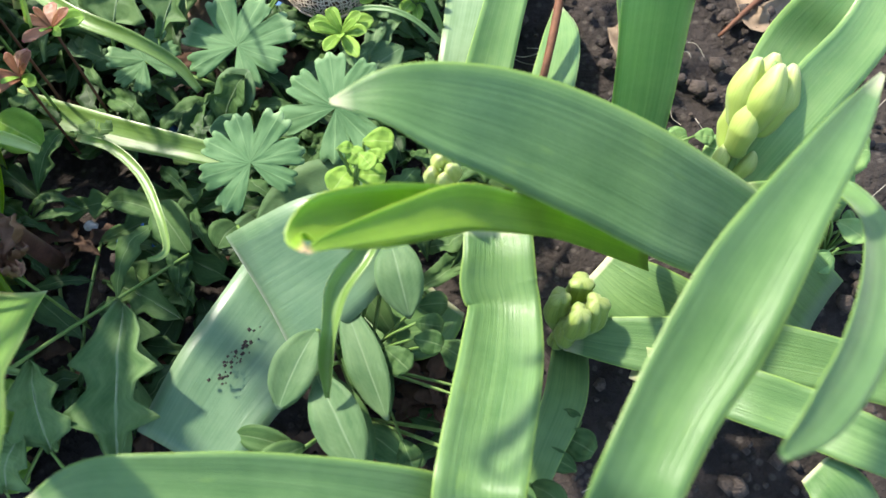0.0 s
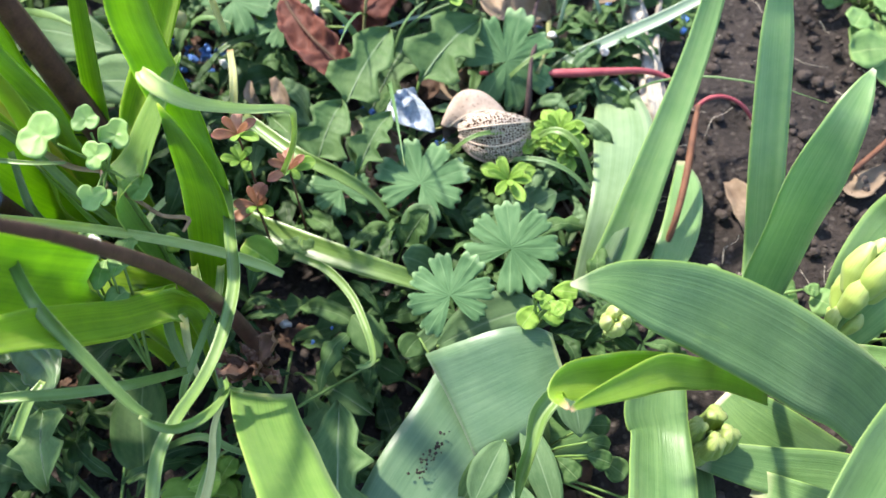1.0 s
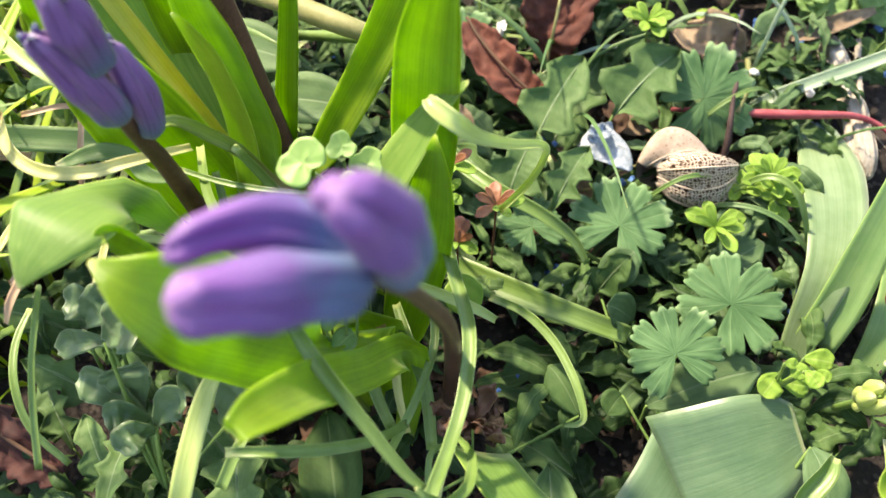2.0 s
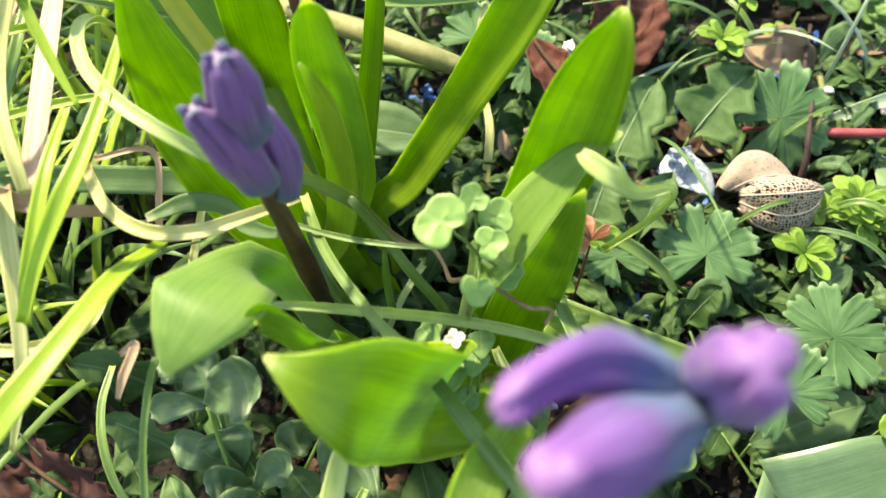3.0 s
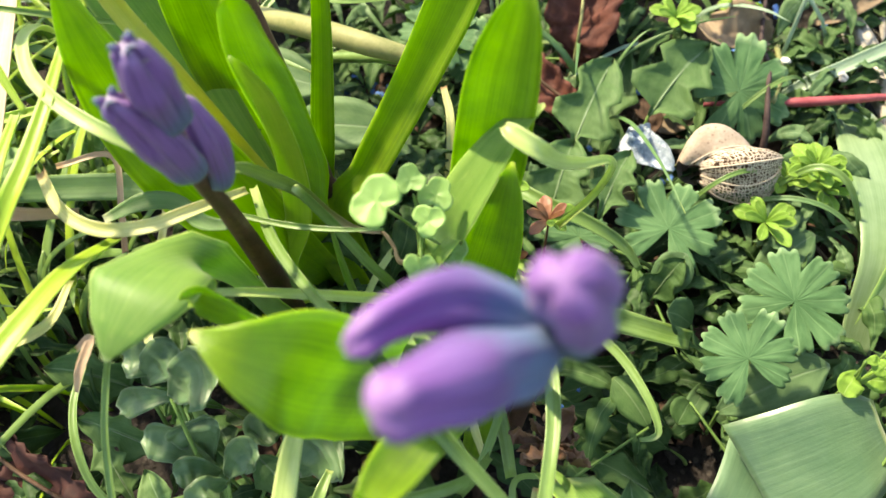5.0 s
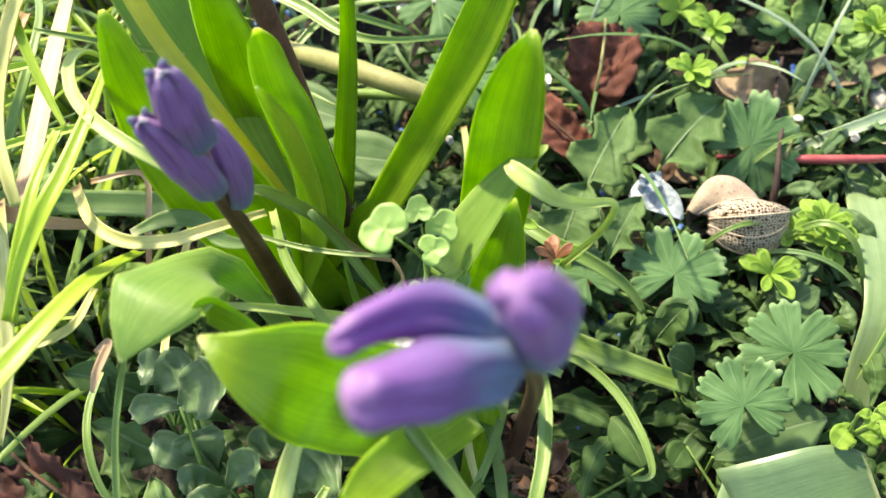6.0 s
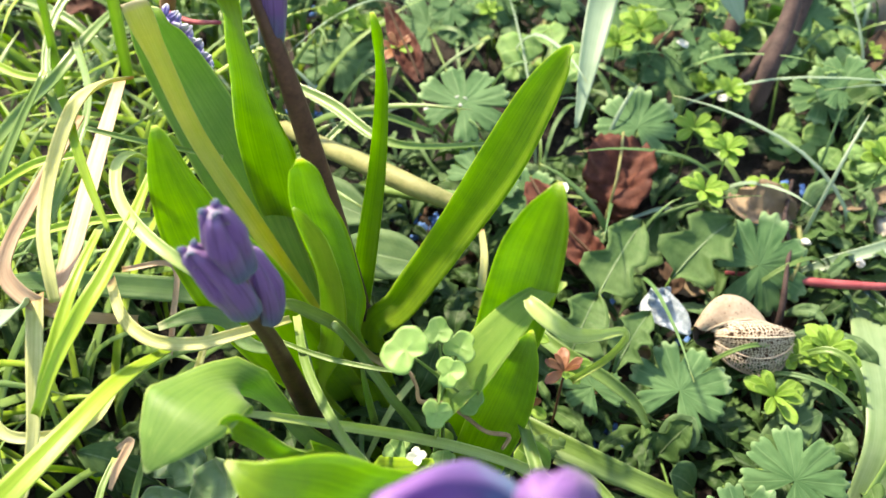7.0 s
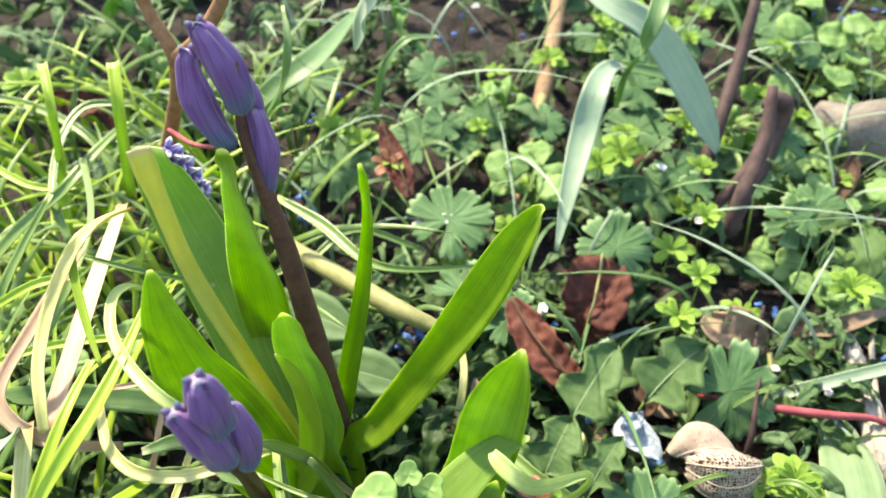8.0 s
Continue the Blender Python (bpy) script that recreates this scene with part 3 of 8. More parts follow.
# ---- hyacinths ----
PLANTS = {
    "green": thing("hyacinth", (0.0690, 0.0729, -0.0037), "hyacinth with broad grey-green leaves and a tight green bud", "flower plant", "hyacinths"),
    "green2": thing("hyacinth", (0.0838, 0.1639, 0.0015), "hyacinth in bud with upright grey-green leaves beside bare soil", "flower plant", "hyacinths"),
    "green3": thing("hyacinth", (0.0430, 0.1764, 0.0033), "hyacinth leaf tuft with one blunt bleached bluish tip", "flower plant", "hyacinths"),
    "fallen": thing("fallen_leaf", (-0.0233, 0.1271, 0.0255), "limp grey-green hyacinth leaf folded over on itself", "leaf"),
    "low": thing("hyacinth", (-0.13, 0.15, 0.01), "hyacinth with fresh bright green leaves and one violet flower head", "flower plant", "hyacinths"),
    "tall": thing("hyacinth", (-0.17, 0.19, 0.01), "tall hyacinth with dark stem and closed violet florets", "flower plant", "hyacinths"),
    "front": thing("hyacinth", (-0.12, 0.14, 0.005), "slim hyacinth with three violet florets on a brown stem", "flower plant", "hyacinths"),
}

leaf(PLANTS["green"], [(0.0025, 0.1281, 0.1116, 0.0009), (0.0144, 0.1291, 0.1121, 0.0116), (0.0264, 0.1294, 0.1076, 0.0193), (0.0417, 0.1305, 0.0990, 0.0243), (0.0607, 0.1290, 0.0882, 0.0263), (0.0775, 0.1265, 0.0775, 0.0265), (0.0962, 0.1269, 0.0607, 0.0251), (0.1306, 0.1270, 0.0193, 0.0246)], "glauc", cup=.1)
leaf(PLANTS["green"], [(0.0023, 0.0929, 0.1138, 0.0010), (-0.0005, 0.0979, 0.1104, 0.0044), (0.0037, 0.1022, 0.1083, 0.0102), (0.0131, 0.1062, 0.1039, 0.0123), (0.0221, 0.1121, 0.0966, 0.0110), (0.0324, 0.1174, 0.0893, 0.0084), (0.0452, 0.1237, 0.0778, 0.0065)], "brightcurl", cup=.45)
leaf(PLANTS["green"], [(0.0678, 0.1415, 0.0220, 0.0136), (0.0773, 0.1325, 0.0215, 0.0217), (0.0886, 0.1265, 0.0190, 0.0232), (0.1082, 0.1216, 0.0102, 0.0202)], "glauc", cup=.1)
leaf(PLANTS["green"], [(0.0028, 0.0924, 0.1142, 0.0010), (0.0053, 0.0947, 0.1132, 0.0025), (0.0112, 0.0990, 0.1100, 0.0049), (0.0187, 0.1044, 0.1057, 0.0074), (0.0290, 0.1115, 0.0993, 0.0096), (0.0407, 0.1166, 0.0889, 0.0084), (0.0534, 0.1241, 0.0725, 0.0079), (0.0811, 0.1402, 0.0314, 0.0098)], "brightcurl", cup=.25)
leaf(PLANTS["green"], [(0.0366, 0.1373, 0.0532, 0.0177), (0.0370, 0.1279, 0.0521, 0.0185), (0.0370, 0.1211, 0.0491, 0.0200), (0.0385, 0.1150, 0.0470, 0.0186), (0.0378, 0.1020, 0.0499, 0.0203), (0.0361, 0.0886, 0.0548, 0.0207), (0.0338, 0.0742, 0.0588, 0.0204), (0.0324, 0.0631, 0.0597, 0.0198), (0.0320, 0.0533, 0.0426, 0.0202)], "glauc", cup=.35)
leaf(PLANTS["green"], [(0.1165, 0.1440, 0.1021, 0.0012), (0.1042, 0.1269, 0.1055, 0.0083), (0.0919, 0.1105, 0.1068, 0.0125), (0.0813, 0.0958, 0.1051, 0.0166), (0.0734, 0.0837, 0.1023, 0.0177), (0.0653, 0.0714, 0.0995, 0.0158), (0.0576, 0.0570, 0.0957, 0.0149), (0.0553, 0.0498, 0.0717, 0.0159)], "glauc", cup=.35, twist=(-8, 6))
leaf(PLANTS["green"], [(0.1009, 0.1480, 0.0507, 0.0061), (0.1092, 0.1390, 0.0653, 0.0065), (0.1146, 0.1304, 0.0780, 0.0071), (0.1129, 0.1138, 0.0900, 0.0087), (0.1049, 0.0954, 0.1001, 0.0090), (0.0945, 0.0784, 0.1084, 0.0090), (0.0832, 0.0652, 0.1148, 0.0071), (0.0747, 0.0580, 0.1190, 0.0020)], "glauc", cup=.3)
leaf(PLANTS["green"], [(-0.0580, 0.0578, 0.0714, 0.0023), (-0.0464, 0.0625, 0.0729, 0.0085), (-0.0302, 0.0637, 0.0703, 0.0115), (-0.0084, 0.0646, 0.0644, 0.0139), (0.0206, 0.0636, 0.0532, 0.0161), (0.0464, 0.0603, 0.0321, 0.0175)], "glauc", cup=.15)
leaf(PLANTS["green"], [(0.0567, 0.1191, 0.0222, 0.0097), (0.0792, 0.1138, 0.0273, 0.0156), (0.1011, 0.1121, 0.0304, 0.0168), (0.1208, 0.1067, 0.0345, 0.0147), (0.1438, 0.0980, 0.0385, 0.0127)], "glauc", cup=.1)
leaf(PLANTS["green"], [(0.0754, 0.1111, 0.0214, 0.0095), (0.0945, 0.0962, 0.0405, 0.0134), (0.1095, 0.0887, 0.0448, 0.0135), (0.1215, 0.0808, 0.0493, 0.0122), (0.1397, 0.0732, 0.0485, 0.0101)], "glauc", cup=.15)
leaf(PLANTS["green"], [(0.0595, 0.1218, 0.0121, 0.0102), (0.0560, 0.1005, 0.0221, 0.0121), (0.0489, 0.0833, 0.0272, 0.0102), (0.0431, 0.0700, 0.0223, 0.0087)], "glauc", cup=.1)
leaf(PLANTS["green"], [(0.1117, 0.0773, 0.0396, 0.0080), (0.1170, 0.0709, 0.0394, 0.0145), (0.1240, 0.0603, 0.0290, 0.0147)], "glauc", cup=.1)
leaf(PLANTS["green"], [(0.0200, 0.1355, 0.0139, 0.0192), (0.0136, 0.1266, 0.0160, 0.0255), (0.0032, 0.1272, 0.0145, 0.0223), (-0.0047, 0.1356, 0.0129, 0.0141)], "glauc", cup=.1)

leaf(PLANTS["green2"], [(0.0832, 0.1934, 0.1319, 0.0013), (0.0790, 0.1855, 0.1300, 0.0070), (0.0758, 0.1790, 0.1221, 0.0123), (0.0739, 0.1741, 0.1001, 0.0175), (0.0769, 0.1748, 0.0620, 0.0173), (0.0776, 0.1698, 0.0269, 0.0148)], "glauclight", cup=.18)
leaf(PLANTS["green2"], [(0.0702, 0.2497, 0.1230, 0.0037), (0.0708, 0.2455, 0.1129, 0.0087), (0.0731, 0.2350, 0.0977, 0.0121), (0.0791, 0.2145, 0.0622, 0.0137), (0.0846, 0.1976, 0.0318, 0.0131), (0.0836, 0.1806, 0.0217, 0.0109)], "glauclight", cup=.15)
leaf(PLANTS["green2"], [(0.1388, 0.1918, 0.0896, 0.0129), (0.1300, 0.1781, 0.0799, 0.0137), (0.1217, 0.1716, 0.0681, 0.0157), (0.1140, 0.1648, 0.0564, 0.0147), (0.1071, 0.1598, 0.0406, 0.0114), (0.1026, 0.1577, 0.0257, 0.0086)], "glauclight", cup=.2)
leaf(PLANTS["green2"], [(0.1458, 0.2168, 0.0746, 0.0129), (0.1349, 0.2070, 0.0649, 0.0181), (0.1281, 0.2037, 0.0501, 0.0207), (0.1191, 0.1940, 0.0354, 0.0161), (0.1150, 0.1852, 0.0205, 0.0111)], "glauclight", cup=.1)

leaf(PLANTS["green3"], [(0.0287, 0.2868, 0.0339, 0.0113), (0.0306, 0.2739, 0.0357, 0.0180), (0.0326, 0.2540, 0.0374, 0.0252), (0.0303, 0.2281, 0.0403, 0.0224), (0.0262, 0.2065, 0.0383, 0.0173), (0.0216, 0.1913, 0.0243, 0.0134), (0.0196, 0.1813, 0.0143, 0.0113)], "glaucblue", cup=.08)
leaf(PLANTS["green3"], [(0.0564, 0.2707, 0.1137, 0.0048), (0.0541, 0.2618, 0.0987, 0.0082), (0.0494, 0.2453, 0.0807, 0.0101), (0.0391, 0.2177, 0.0539, 0.0134), (0.0322, 0.1993, 0.0340, 0.0159), (0.0257, 0.1869, 0.0191, 0.0149)], "glauclight", cup=.25)
leaf(PLANTS["green3"], [(0.0598, 0.2496, 0.0233, 0.0034), (0.0601, 0.2326, 0.0271, 0.0123), (0.0565, 0.2118, 0.0271, 0.0151), (0.0507, 0.1948, 0.0232, 0.0135), (0.0455, 0.1818, 0.0132, 0.0113)], "glauclight", cup=.1)

leaf(PLANTS["fallen"], [(0.0068, 0.1369, 0.0494, 0.0180), (0.0008, 0.1333, 0.0506, 0.0279), (-0.0073, 0.1287, 0.0499, 0.0344), (-0.0188, 0.1241, 0.0433, 0.0385), (-0.0279, 0.1215, 0.0367, 0.0405)], "glaucpale", cup=.06)
leaf(PLANTS["fallen"], [(-0.0167, 0.1324, 0.0293, 0.0379), (-0.0251, 0.1161, 0.0315, 0.0342), (-0.0360, 0.0983, 0.0298, 0.0313), (-0.0459, 0.0801, 0.0260, 0.0273)], "glaucpale", cup=.1)

leaf(PLANTS["low"], [(-0.1643, 0.1650, 0.1760, 0.0021), (-0.1641, 0.1667, 0.1700, 0.0088), (-0.1647, 0.1700, 0.1580, 0.0139), (-0.1655, 0.1768, 0.1350, 0.0170), (-0.1675, 0.1875, 0.0980, 0.0161), (-0.1710, 0.1932, 0.0550, 0.0126), (-0.1472, 0.1756, 0.0080, 0.0076)], "bright", cup=.25)
# front strip takes the paler lime so that its colour reads as sunlit
leaf(PLANTS["low"], [(-0.1681, 0.1643, 0.1600, 0.0010), (-0.1670, 0.1673, 0.1520, 0.0035), (-0.1658, 0.1715, 0.1370, 0.0062), (-0.1665, 0.1755, 0.1120, 0.0088), (-0.1699, 0.1760, 0.0850, 0.0096), (-0.1802, 0.1780, 0.0450, 0.0094), (-0.1500, 0.1710, 0.0080, 0.0057)], "lime", cup=.3)
leaf(PLANTS["low"], [(-0.1041, 0.1649, 0.1810, 0.0011), (-0.1045, 0.1622, 0.1795, 0.0051), (-0.1056, 0.1616, 0.1730, 0.0110), (-0.1077, 0.1627, 0.1590, 0.0163), (-0.1099, 0.1674, 0.1380, 0.0186), (-0.1126, 0.1732, 0.1120, 0.0197), (-0.1173, 0.1798, 0.0800, 0.0204), (-0.1337, 0.1764, 0.0080, 0.0077)], "bright", cup=.3)
leaf(PLANTS["low"], [(-0.0991, 0.1608, 0.1524, 0.0012), (-0.1027, 0.1622, 0.1465, 0.0056), (-0.1080, 0.1625, 0.1380, 0.0107), (-0.1150, 0.1591, 0.1263, 0.0150), (-0.1215, 0.1539, 0.1152, 0.0154), (-0.1275, 0.1487, 0.1052, 0.0134), (-0.1359, 0.1689, 0.0080, 0.0066)], "freshpale", cup=.15, face=(-0.45, -0.25, 0.86))
leaf(PLANTS["low"], [(-0.1052, 0.1524, 0.1430, 0.0009), (-0.1070, 0.1581, 0.1220, 0.0100), (-0.1104, 0.1632, 0.0920, 0.0169), (-0.1162, 0.1635, 0.0600, 0.0182), (-0.1210, 0.1590, 0.0350, 0.0149), (-0.1322, 0.1653, 0.0080, 0.0090)], "bright", cup=.1)
leaf(PLANTS["low"], [(-0.1071, 0.2201, 0.1790, 0.0022), (-0.1094, 0.2218, 0.1730, 0.0070), (-0.1148, 0.2206, 0.1600, 0.0123), (-0.1245, 0.2174, 0.1350, 0.0154), (-0.1389, 0.2142, 0.1030, 0.0141), (-0.1552, 0.2072, 0.0720, 0.0131), (-0.1684, 0.2066, 0.0450, 0.0113), (-0.1464, 0.1796, 0.0080, 0.0068)], "bright", cup=.28)
leaf(PLANTS["low"], [(-0.1571, 0.0966, 0.1605, 0.0009), (-0.1513, 0.0941, 0.1610, 0.0072), (-0.1460, 0.0937, 0.1585, 0.0146), (-0.1399, 0.0955, 0.1520, 0.0225), (-0.1359, 0.0998, 0.1400, 0.0262), (-0.1334, 0.1090, 0.1200, 0.0301), (-0.1313, 0.1228, 0.0930, 0.0321), (-0.1308, 0.1419, 0.0600, 0.0318), (-0.1220, 0.1400, 0.0060, 0.0122)], "bright", cup=.12)
leaf(PLANTS["low"], [(-0.1663, 0.1080, 0.1480, 0.0012), (-0.1642, 0.1103, 0.1480, 0.0048), (-0.1622, 0.1139, 0.1380, 0.0066), (-0.1600, 0.1217, 0.1150, 0.0076), (-0.1560, 0.1415, 0.0700, 0.0080), (-0.1300, 0.1370, 0.0060, 0.0060)], "bright", cup=.5)
leaf(PLANTS["low"], [(-0.1795, 0.0979, 0.1435, 0.0009), (-0.1782, 0.1000, 0.1465, 0.0062), (-0.1766, 0.1036, 0.1490, 0.0128), (-0.1740, 0.1118, 0.1500, 0.0212), (-0.1728, 0.1236, 0.1400, 0.0172), (-0.1716, 0.1357, 0.1150, 0.0095), (-0.1690, 0.1520, 0.0600, 0.0080), (-0.1500, 0.1660, 0.0080, 0.0054)], "freshpale", cup=-.1)
leaf(PLANTS["low"], [(-0.1252, 0.0734, 0.1500, 0.0035), (-0.1238, 0.0744, 0.1520, 0.0057), (-0.1220, 0.0803, 0.1470, 0.0091), (-0.1197, 0.0931, 0.1300, 0.0107), (-0.1156, 0.1099, 0.1050, 0.0103), (-0.1099, 0.1323, 0.0700, 0.0105), (-0.1156, 0.1307, 0.0060, 0.0063)], "bright", cup=.3)
leaf(PLANTS["low"], [(-0.0873, 0.1125, 0.0580, 0.0192), (-0.0792, 0.0988, 0.0736, 0.0200), (-0.0698, 0.0853, 0.0891, 0.0202), (-0.0603, 0.0718, 0.1046, 0.0193), (-0.0516, 0.0603, 0.1142, 0.0200), (-0.0454, 0.0518, 0.1178, 0.0154)], "freshpale", cup=.12, face=(0.2, 0.7, 0.7))

leaf(PLANTS["tall"], [(-0.2084, 0.1758, 0.1700, 0.0015), (-0.2069, 0.1741, 0.1650, 0.0072), (-0.2056, 0.1732, 0.1500, 0.0163), (-0.2018, 0.1736, 0.1270, 0.0244), (-0.1913, 0.1739, 0.1000, 0.0279), (-0.1786, 0.1768, 0.0650, 0.0224), (-0.1712, 0.1965, 0.0100, 0.0134)], "bright", cup=.2)
leaf(PLANTS["tall"], [(-0.2354, 0.2246, 0.1720, 0.0109), (-0.2346, 0.2263, 0.1600, 0.0166), (-0.2289, 0.2255, 0.1420, 0.0212), (-0.2142, 0.2167, 0.1180, 0.0239), (-0.1988, 0.2052, 0.0850, 0.0211), (-0.1876, 0.2012, 0.0500, 0.0157), (-0.1739, 0.2039, 0.0100, 0.0094)], "freshpale", cup=.15)
leaf(PLANTS["tall"], [(-0.2267, 0.2096, 0.1840, 0.0077), (-0.2244, 0.2076, 0.1780, 0.0078), (-0.2216, 0.2058, 0.1680, 0.0062), (-0.2134, 0.2004, 0.1450, 0.0058), (-0.1978, 0.1922, 0.1230, 0.0059), (-0.1824, 0.1911, 0.0820, 0.0057), (-0.1784, 0.1957, 0.0500, 0.0053), (-0.1711, 0.2022, 0.0100, 0.0032)], "yellow", cup=.7)
leaf(PLANTS["tall"], [(-0.1907, 0.1953, 0.2000, 0.0033), (-0.1908, 0.1963, 0.1930, 0.0076), (-0.1933, 0.2020, 0.1750, 0.0128), (-0.1966, 0.2097, 0.1430, 0.0188), (-0.1960, 0.2121, 0.1070, 0.0187), (-0.1945, 0.2153, 0.0700, 0.0138), (-0.1759, 0.2081, 0.0100, 0.0083)], "bright", cup=.2)
leaf(PLANTS["tall"], [(-0.1646, 0.2271, 0.1780, 0.0014), (-0.1631, 0.2265, 0.1700, 0.0035), (-0.1649, 0.2327, 0.1480, 0.0044), (-0.1676, 0.2292, 0.1150, 0.0066), (-0.1715, 0.2179, 0.0780, 0.0087), (-0.1751, 0.2132, 0.0450, 0.0084), (-0.1701, 0.2075, 0.0100, 0.0050)], "bright", cup=.4)

# flower heads
def flower(plant, spine, mat, florets, stem_mat="stemdark"):
    stalk = stem(plant, spine, stem_mat, "dark purple-brown stem")
    for foot, end, width, bend in florets:
        bloom = floret(stalk, foot, end, width, mat, bend, blunt=0.7 if mat == "lilac" else 0.45)
        if mat == "lilac":
            continue
        tip, way = Vector(end), (Vector(end) - Vector(foot)).normalized()
        side = way.orthogonal().normalized()
        for k in range(3):
            out = Matrix.Rotation(2.1 * k + foot[0] * 500, 3, way) @ side
            a, b, c = tip - way * width * 0.32 + out * width * 0.2, tip + out * width * 0.13, tip + way * width * 0.1 + out * width * 0.24
            leaf(bloom, [(*c, width * 0.1), (*b, width * 0.26), (*a, width * 0.3)], mat, "", "petal_tip", cup=0.6, steps=3, cols=4, face=tuple(out))


flower(PLANTS["low"], [(-0.1662, 0.1312, 0.1780, 0.0014), (-0.1664, 0.1322, 0.1720, 0.0022), (-0.1682, 0.1345, 0.1550, 0.0034), (-0.1706, 0.1432, 0.1320, 0.0047), (-0.1714, 0.1513, 0.0950, 0.0062), (-0.1760, 0.1640, 0.0500, 0.0080), (-0.1817, 0.1733, 0.0100, 0.0100)], "purple", [
    ((-0.1662, 0.1324, 0.1725), (-0.1670, 0.1300, 0.1925), 0.0100, (-0.0004, 0, 0.0005)),
    ((-0.1668, 0.1318, 0.1590), (-0.1728, 0.1274, 0.1830), 0.0096, (0.0006, 0.0004, 0)),
    ((-0.1660, 0.1385, 0.1480), (-0.1676, 0.1385, 0.1730), 0.0082, (0.0014, 0, 0)),
])
flower(PLANTS["tall"], [(-0.1871, 0.2032, 0.2220, 0.0020), (-0.1893, 0.2054, 0.2000, 0.0034), (-0.1853, 0.2046, 0.1800, 0.0049), (-0.1819, 0.2060, 0.1550, 0.0066), (-0.1782, 0.2083, 0.1150, 0.0086), (-0.1757, 0.2119, 0.0700, 0.0105), (-0.1740, 0.2186, 0.0200, 0.0124)], "purple", [
    ((-0.1876, 0.2047, 0.2070), (-0.1947, 0.2016, 0.2320), 0.0103, (0.001, 0, 0.001)),
    ((-0.1928, 0.2030, 0.1950), (-0.2016, 0.2056, 0.2220), 0.0091, (-0.003, 0, 0)),
    ((-0.1872, 0.2070, 0.1770), (-0.1874, 0.2085, 0.2060), 0.0094, (0.002, 0, 0)),
    ((-0.1895, 0.2100, 0.1960), (-0.1920, 0.2123, 0.2150), 0.0071, (0.002, 0, 0)),
])
flower(PLANTS["front"], [(-0.0959, 0.0846, 0.1920, 0.0008), (-0.0979, 0.0835, 0.1920, 0.0019), (-0.0990, 0.0848, 0.1870, 0.0024), (-0.0977, 0.0963, 0.1650, 0.0030), (-0.0961, 0.1162, 0.1200, 0.0041), (-0.0980, 0.1313, 0.0700, 0.0051), (-0.1009, 0.1421, 0.0200, 0.0062)], "lilac", [
    ((-0.0999, 0.0823, 0.1940), (-0.1198, 0.0739, 0.2045), 0.0077, (0, 0.0045, 0.001)),
    ((-0.0998, 0.0798, 0.1940), (-0.1155, 0.0662, 0.2065), 0.0100, (0, 0, 0.001)),
    ((-0.0962, 0.0851, 0.1910), (-0.0993, 0.0753, 0.2165), 0.0104, (0.001, 0.001, 0)),
])


# ---- grape hyacinths: thin rolling leaves ----
ring = thing("grape_hyacinth", (-0.1, 0.12, 0.005), "grape hyacinth with thin looping green leaves, partly yellowed", "flower plant", "grape hyacinths")
tangle = thing("grape_hyacinth", (-0.25, 0.2, 0.01), "grape hyacinth with curling lime and straw leaves and a flower spike", "flower plant", "grape hyacinths")


def strand(plant, points, mat, label="", **how):
    how.setdefault("cup", 0.55)
    how.setdefault("cols", 6)
    how.setdefault("thick", 0.0009)
    return leaf(plant, points, mat, label, **how)


strand(ring, [(-0.1738, 0.1641, 0.1150, 0.0023), (-0.1629, 0.1442, 0.1200, 0.0026), (-0.1477, 0.1256, 0.1250, 0.0026), (-0.1343, 0.1129, 0.1300, 0.0028), (-0.1219, 0.0997, 0.1300, 0.0033), (-0.1103, 0.0912, 0.1220, 0.0031), (-0.1003, 0.0844, 0.1140, 0.0025), (-0.0955, 0.0825, 0.1110, 0.0015)], "strand")
strand(ring, [(-0.0973, 0.0816, 0.1132, 0.0009), (-0.0945, 0.0807, 0.1111, 0.0019), (-0.0907, 0.0820, 0.1059, 0.0024), (-0.0872, 0.0891, 0.0978, 0.0028), (-0.0880, 0.1003, 0.0860, 0.0024), (-0.0924, 0.1074, 0.0782, 0.0014)], "strand", "bent leaf end, orange where it turns")
strand(ring, [(-0.1244, 0.1945, 0.0653, 0.0025), (-0.1105, 0.1770, 0.0776, 0.0035), (-0.1005, 0.1518, 0.0849, 0.0039), (-0.0938, 0.1336, 0.0885, 0.0040), (-0.0921, 0.1159, 0.0903, 0.0038), (-0.0932, 0.1011, 0.0922, 0.0034), (-0.0949, 0.0866, 0.0981, 0.0034), (-0.0963, 0.0770, 0.0981, 0.0036), (-0.0947, 0.0640, 0.0959, 0.0035)], "strand")
strand(ring, [(-0.1072, 0.1507, 0.0692, 0.0026), (-0.1044, 0.1369, 0.0709, 0.0027), (-0.1063, 0.1217, 0.0689, 0.0025), (-0.1113, 0.1104, 0.0590, 0.0025), (-0.1163, 0.1104, 0.0392, 0.0023)], "strand")
strand(ring, [(-0.1203, 0.1554, 0.0597, 0.0027), (-0.1145, 0.1436, 0.0614, 0.0038), (-0.1056, 0.1278, 0.0609, 0.0040), (-0.1013, 0.1139, 0.0486, 0.0033)], "strand")
strand(ring, [(-0.1716, 0.1248, 0.1260, 0.0017), (-0.1574, 0.1291, 0.1200, 0.0024), (-0.1336, 0.1410, 0.1000, 0.0030), (-0.1112, 0.1503, 0.0800, 0.0033), (-0.0957, 0.1532, 0.0680, 0.0033), (-0.0880, 0.1528, 0.0630, 0.0023)], "palelime")
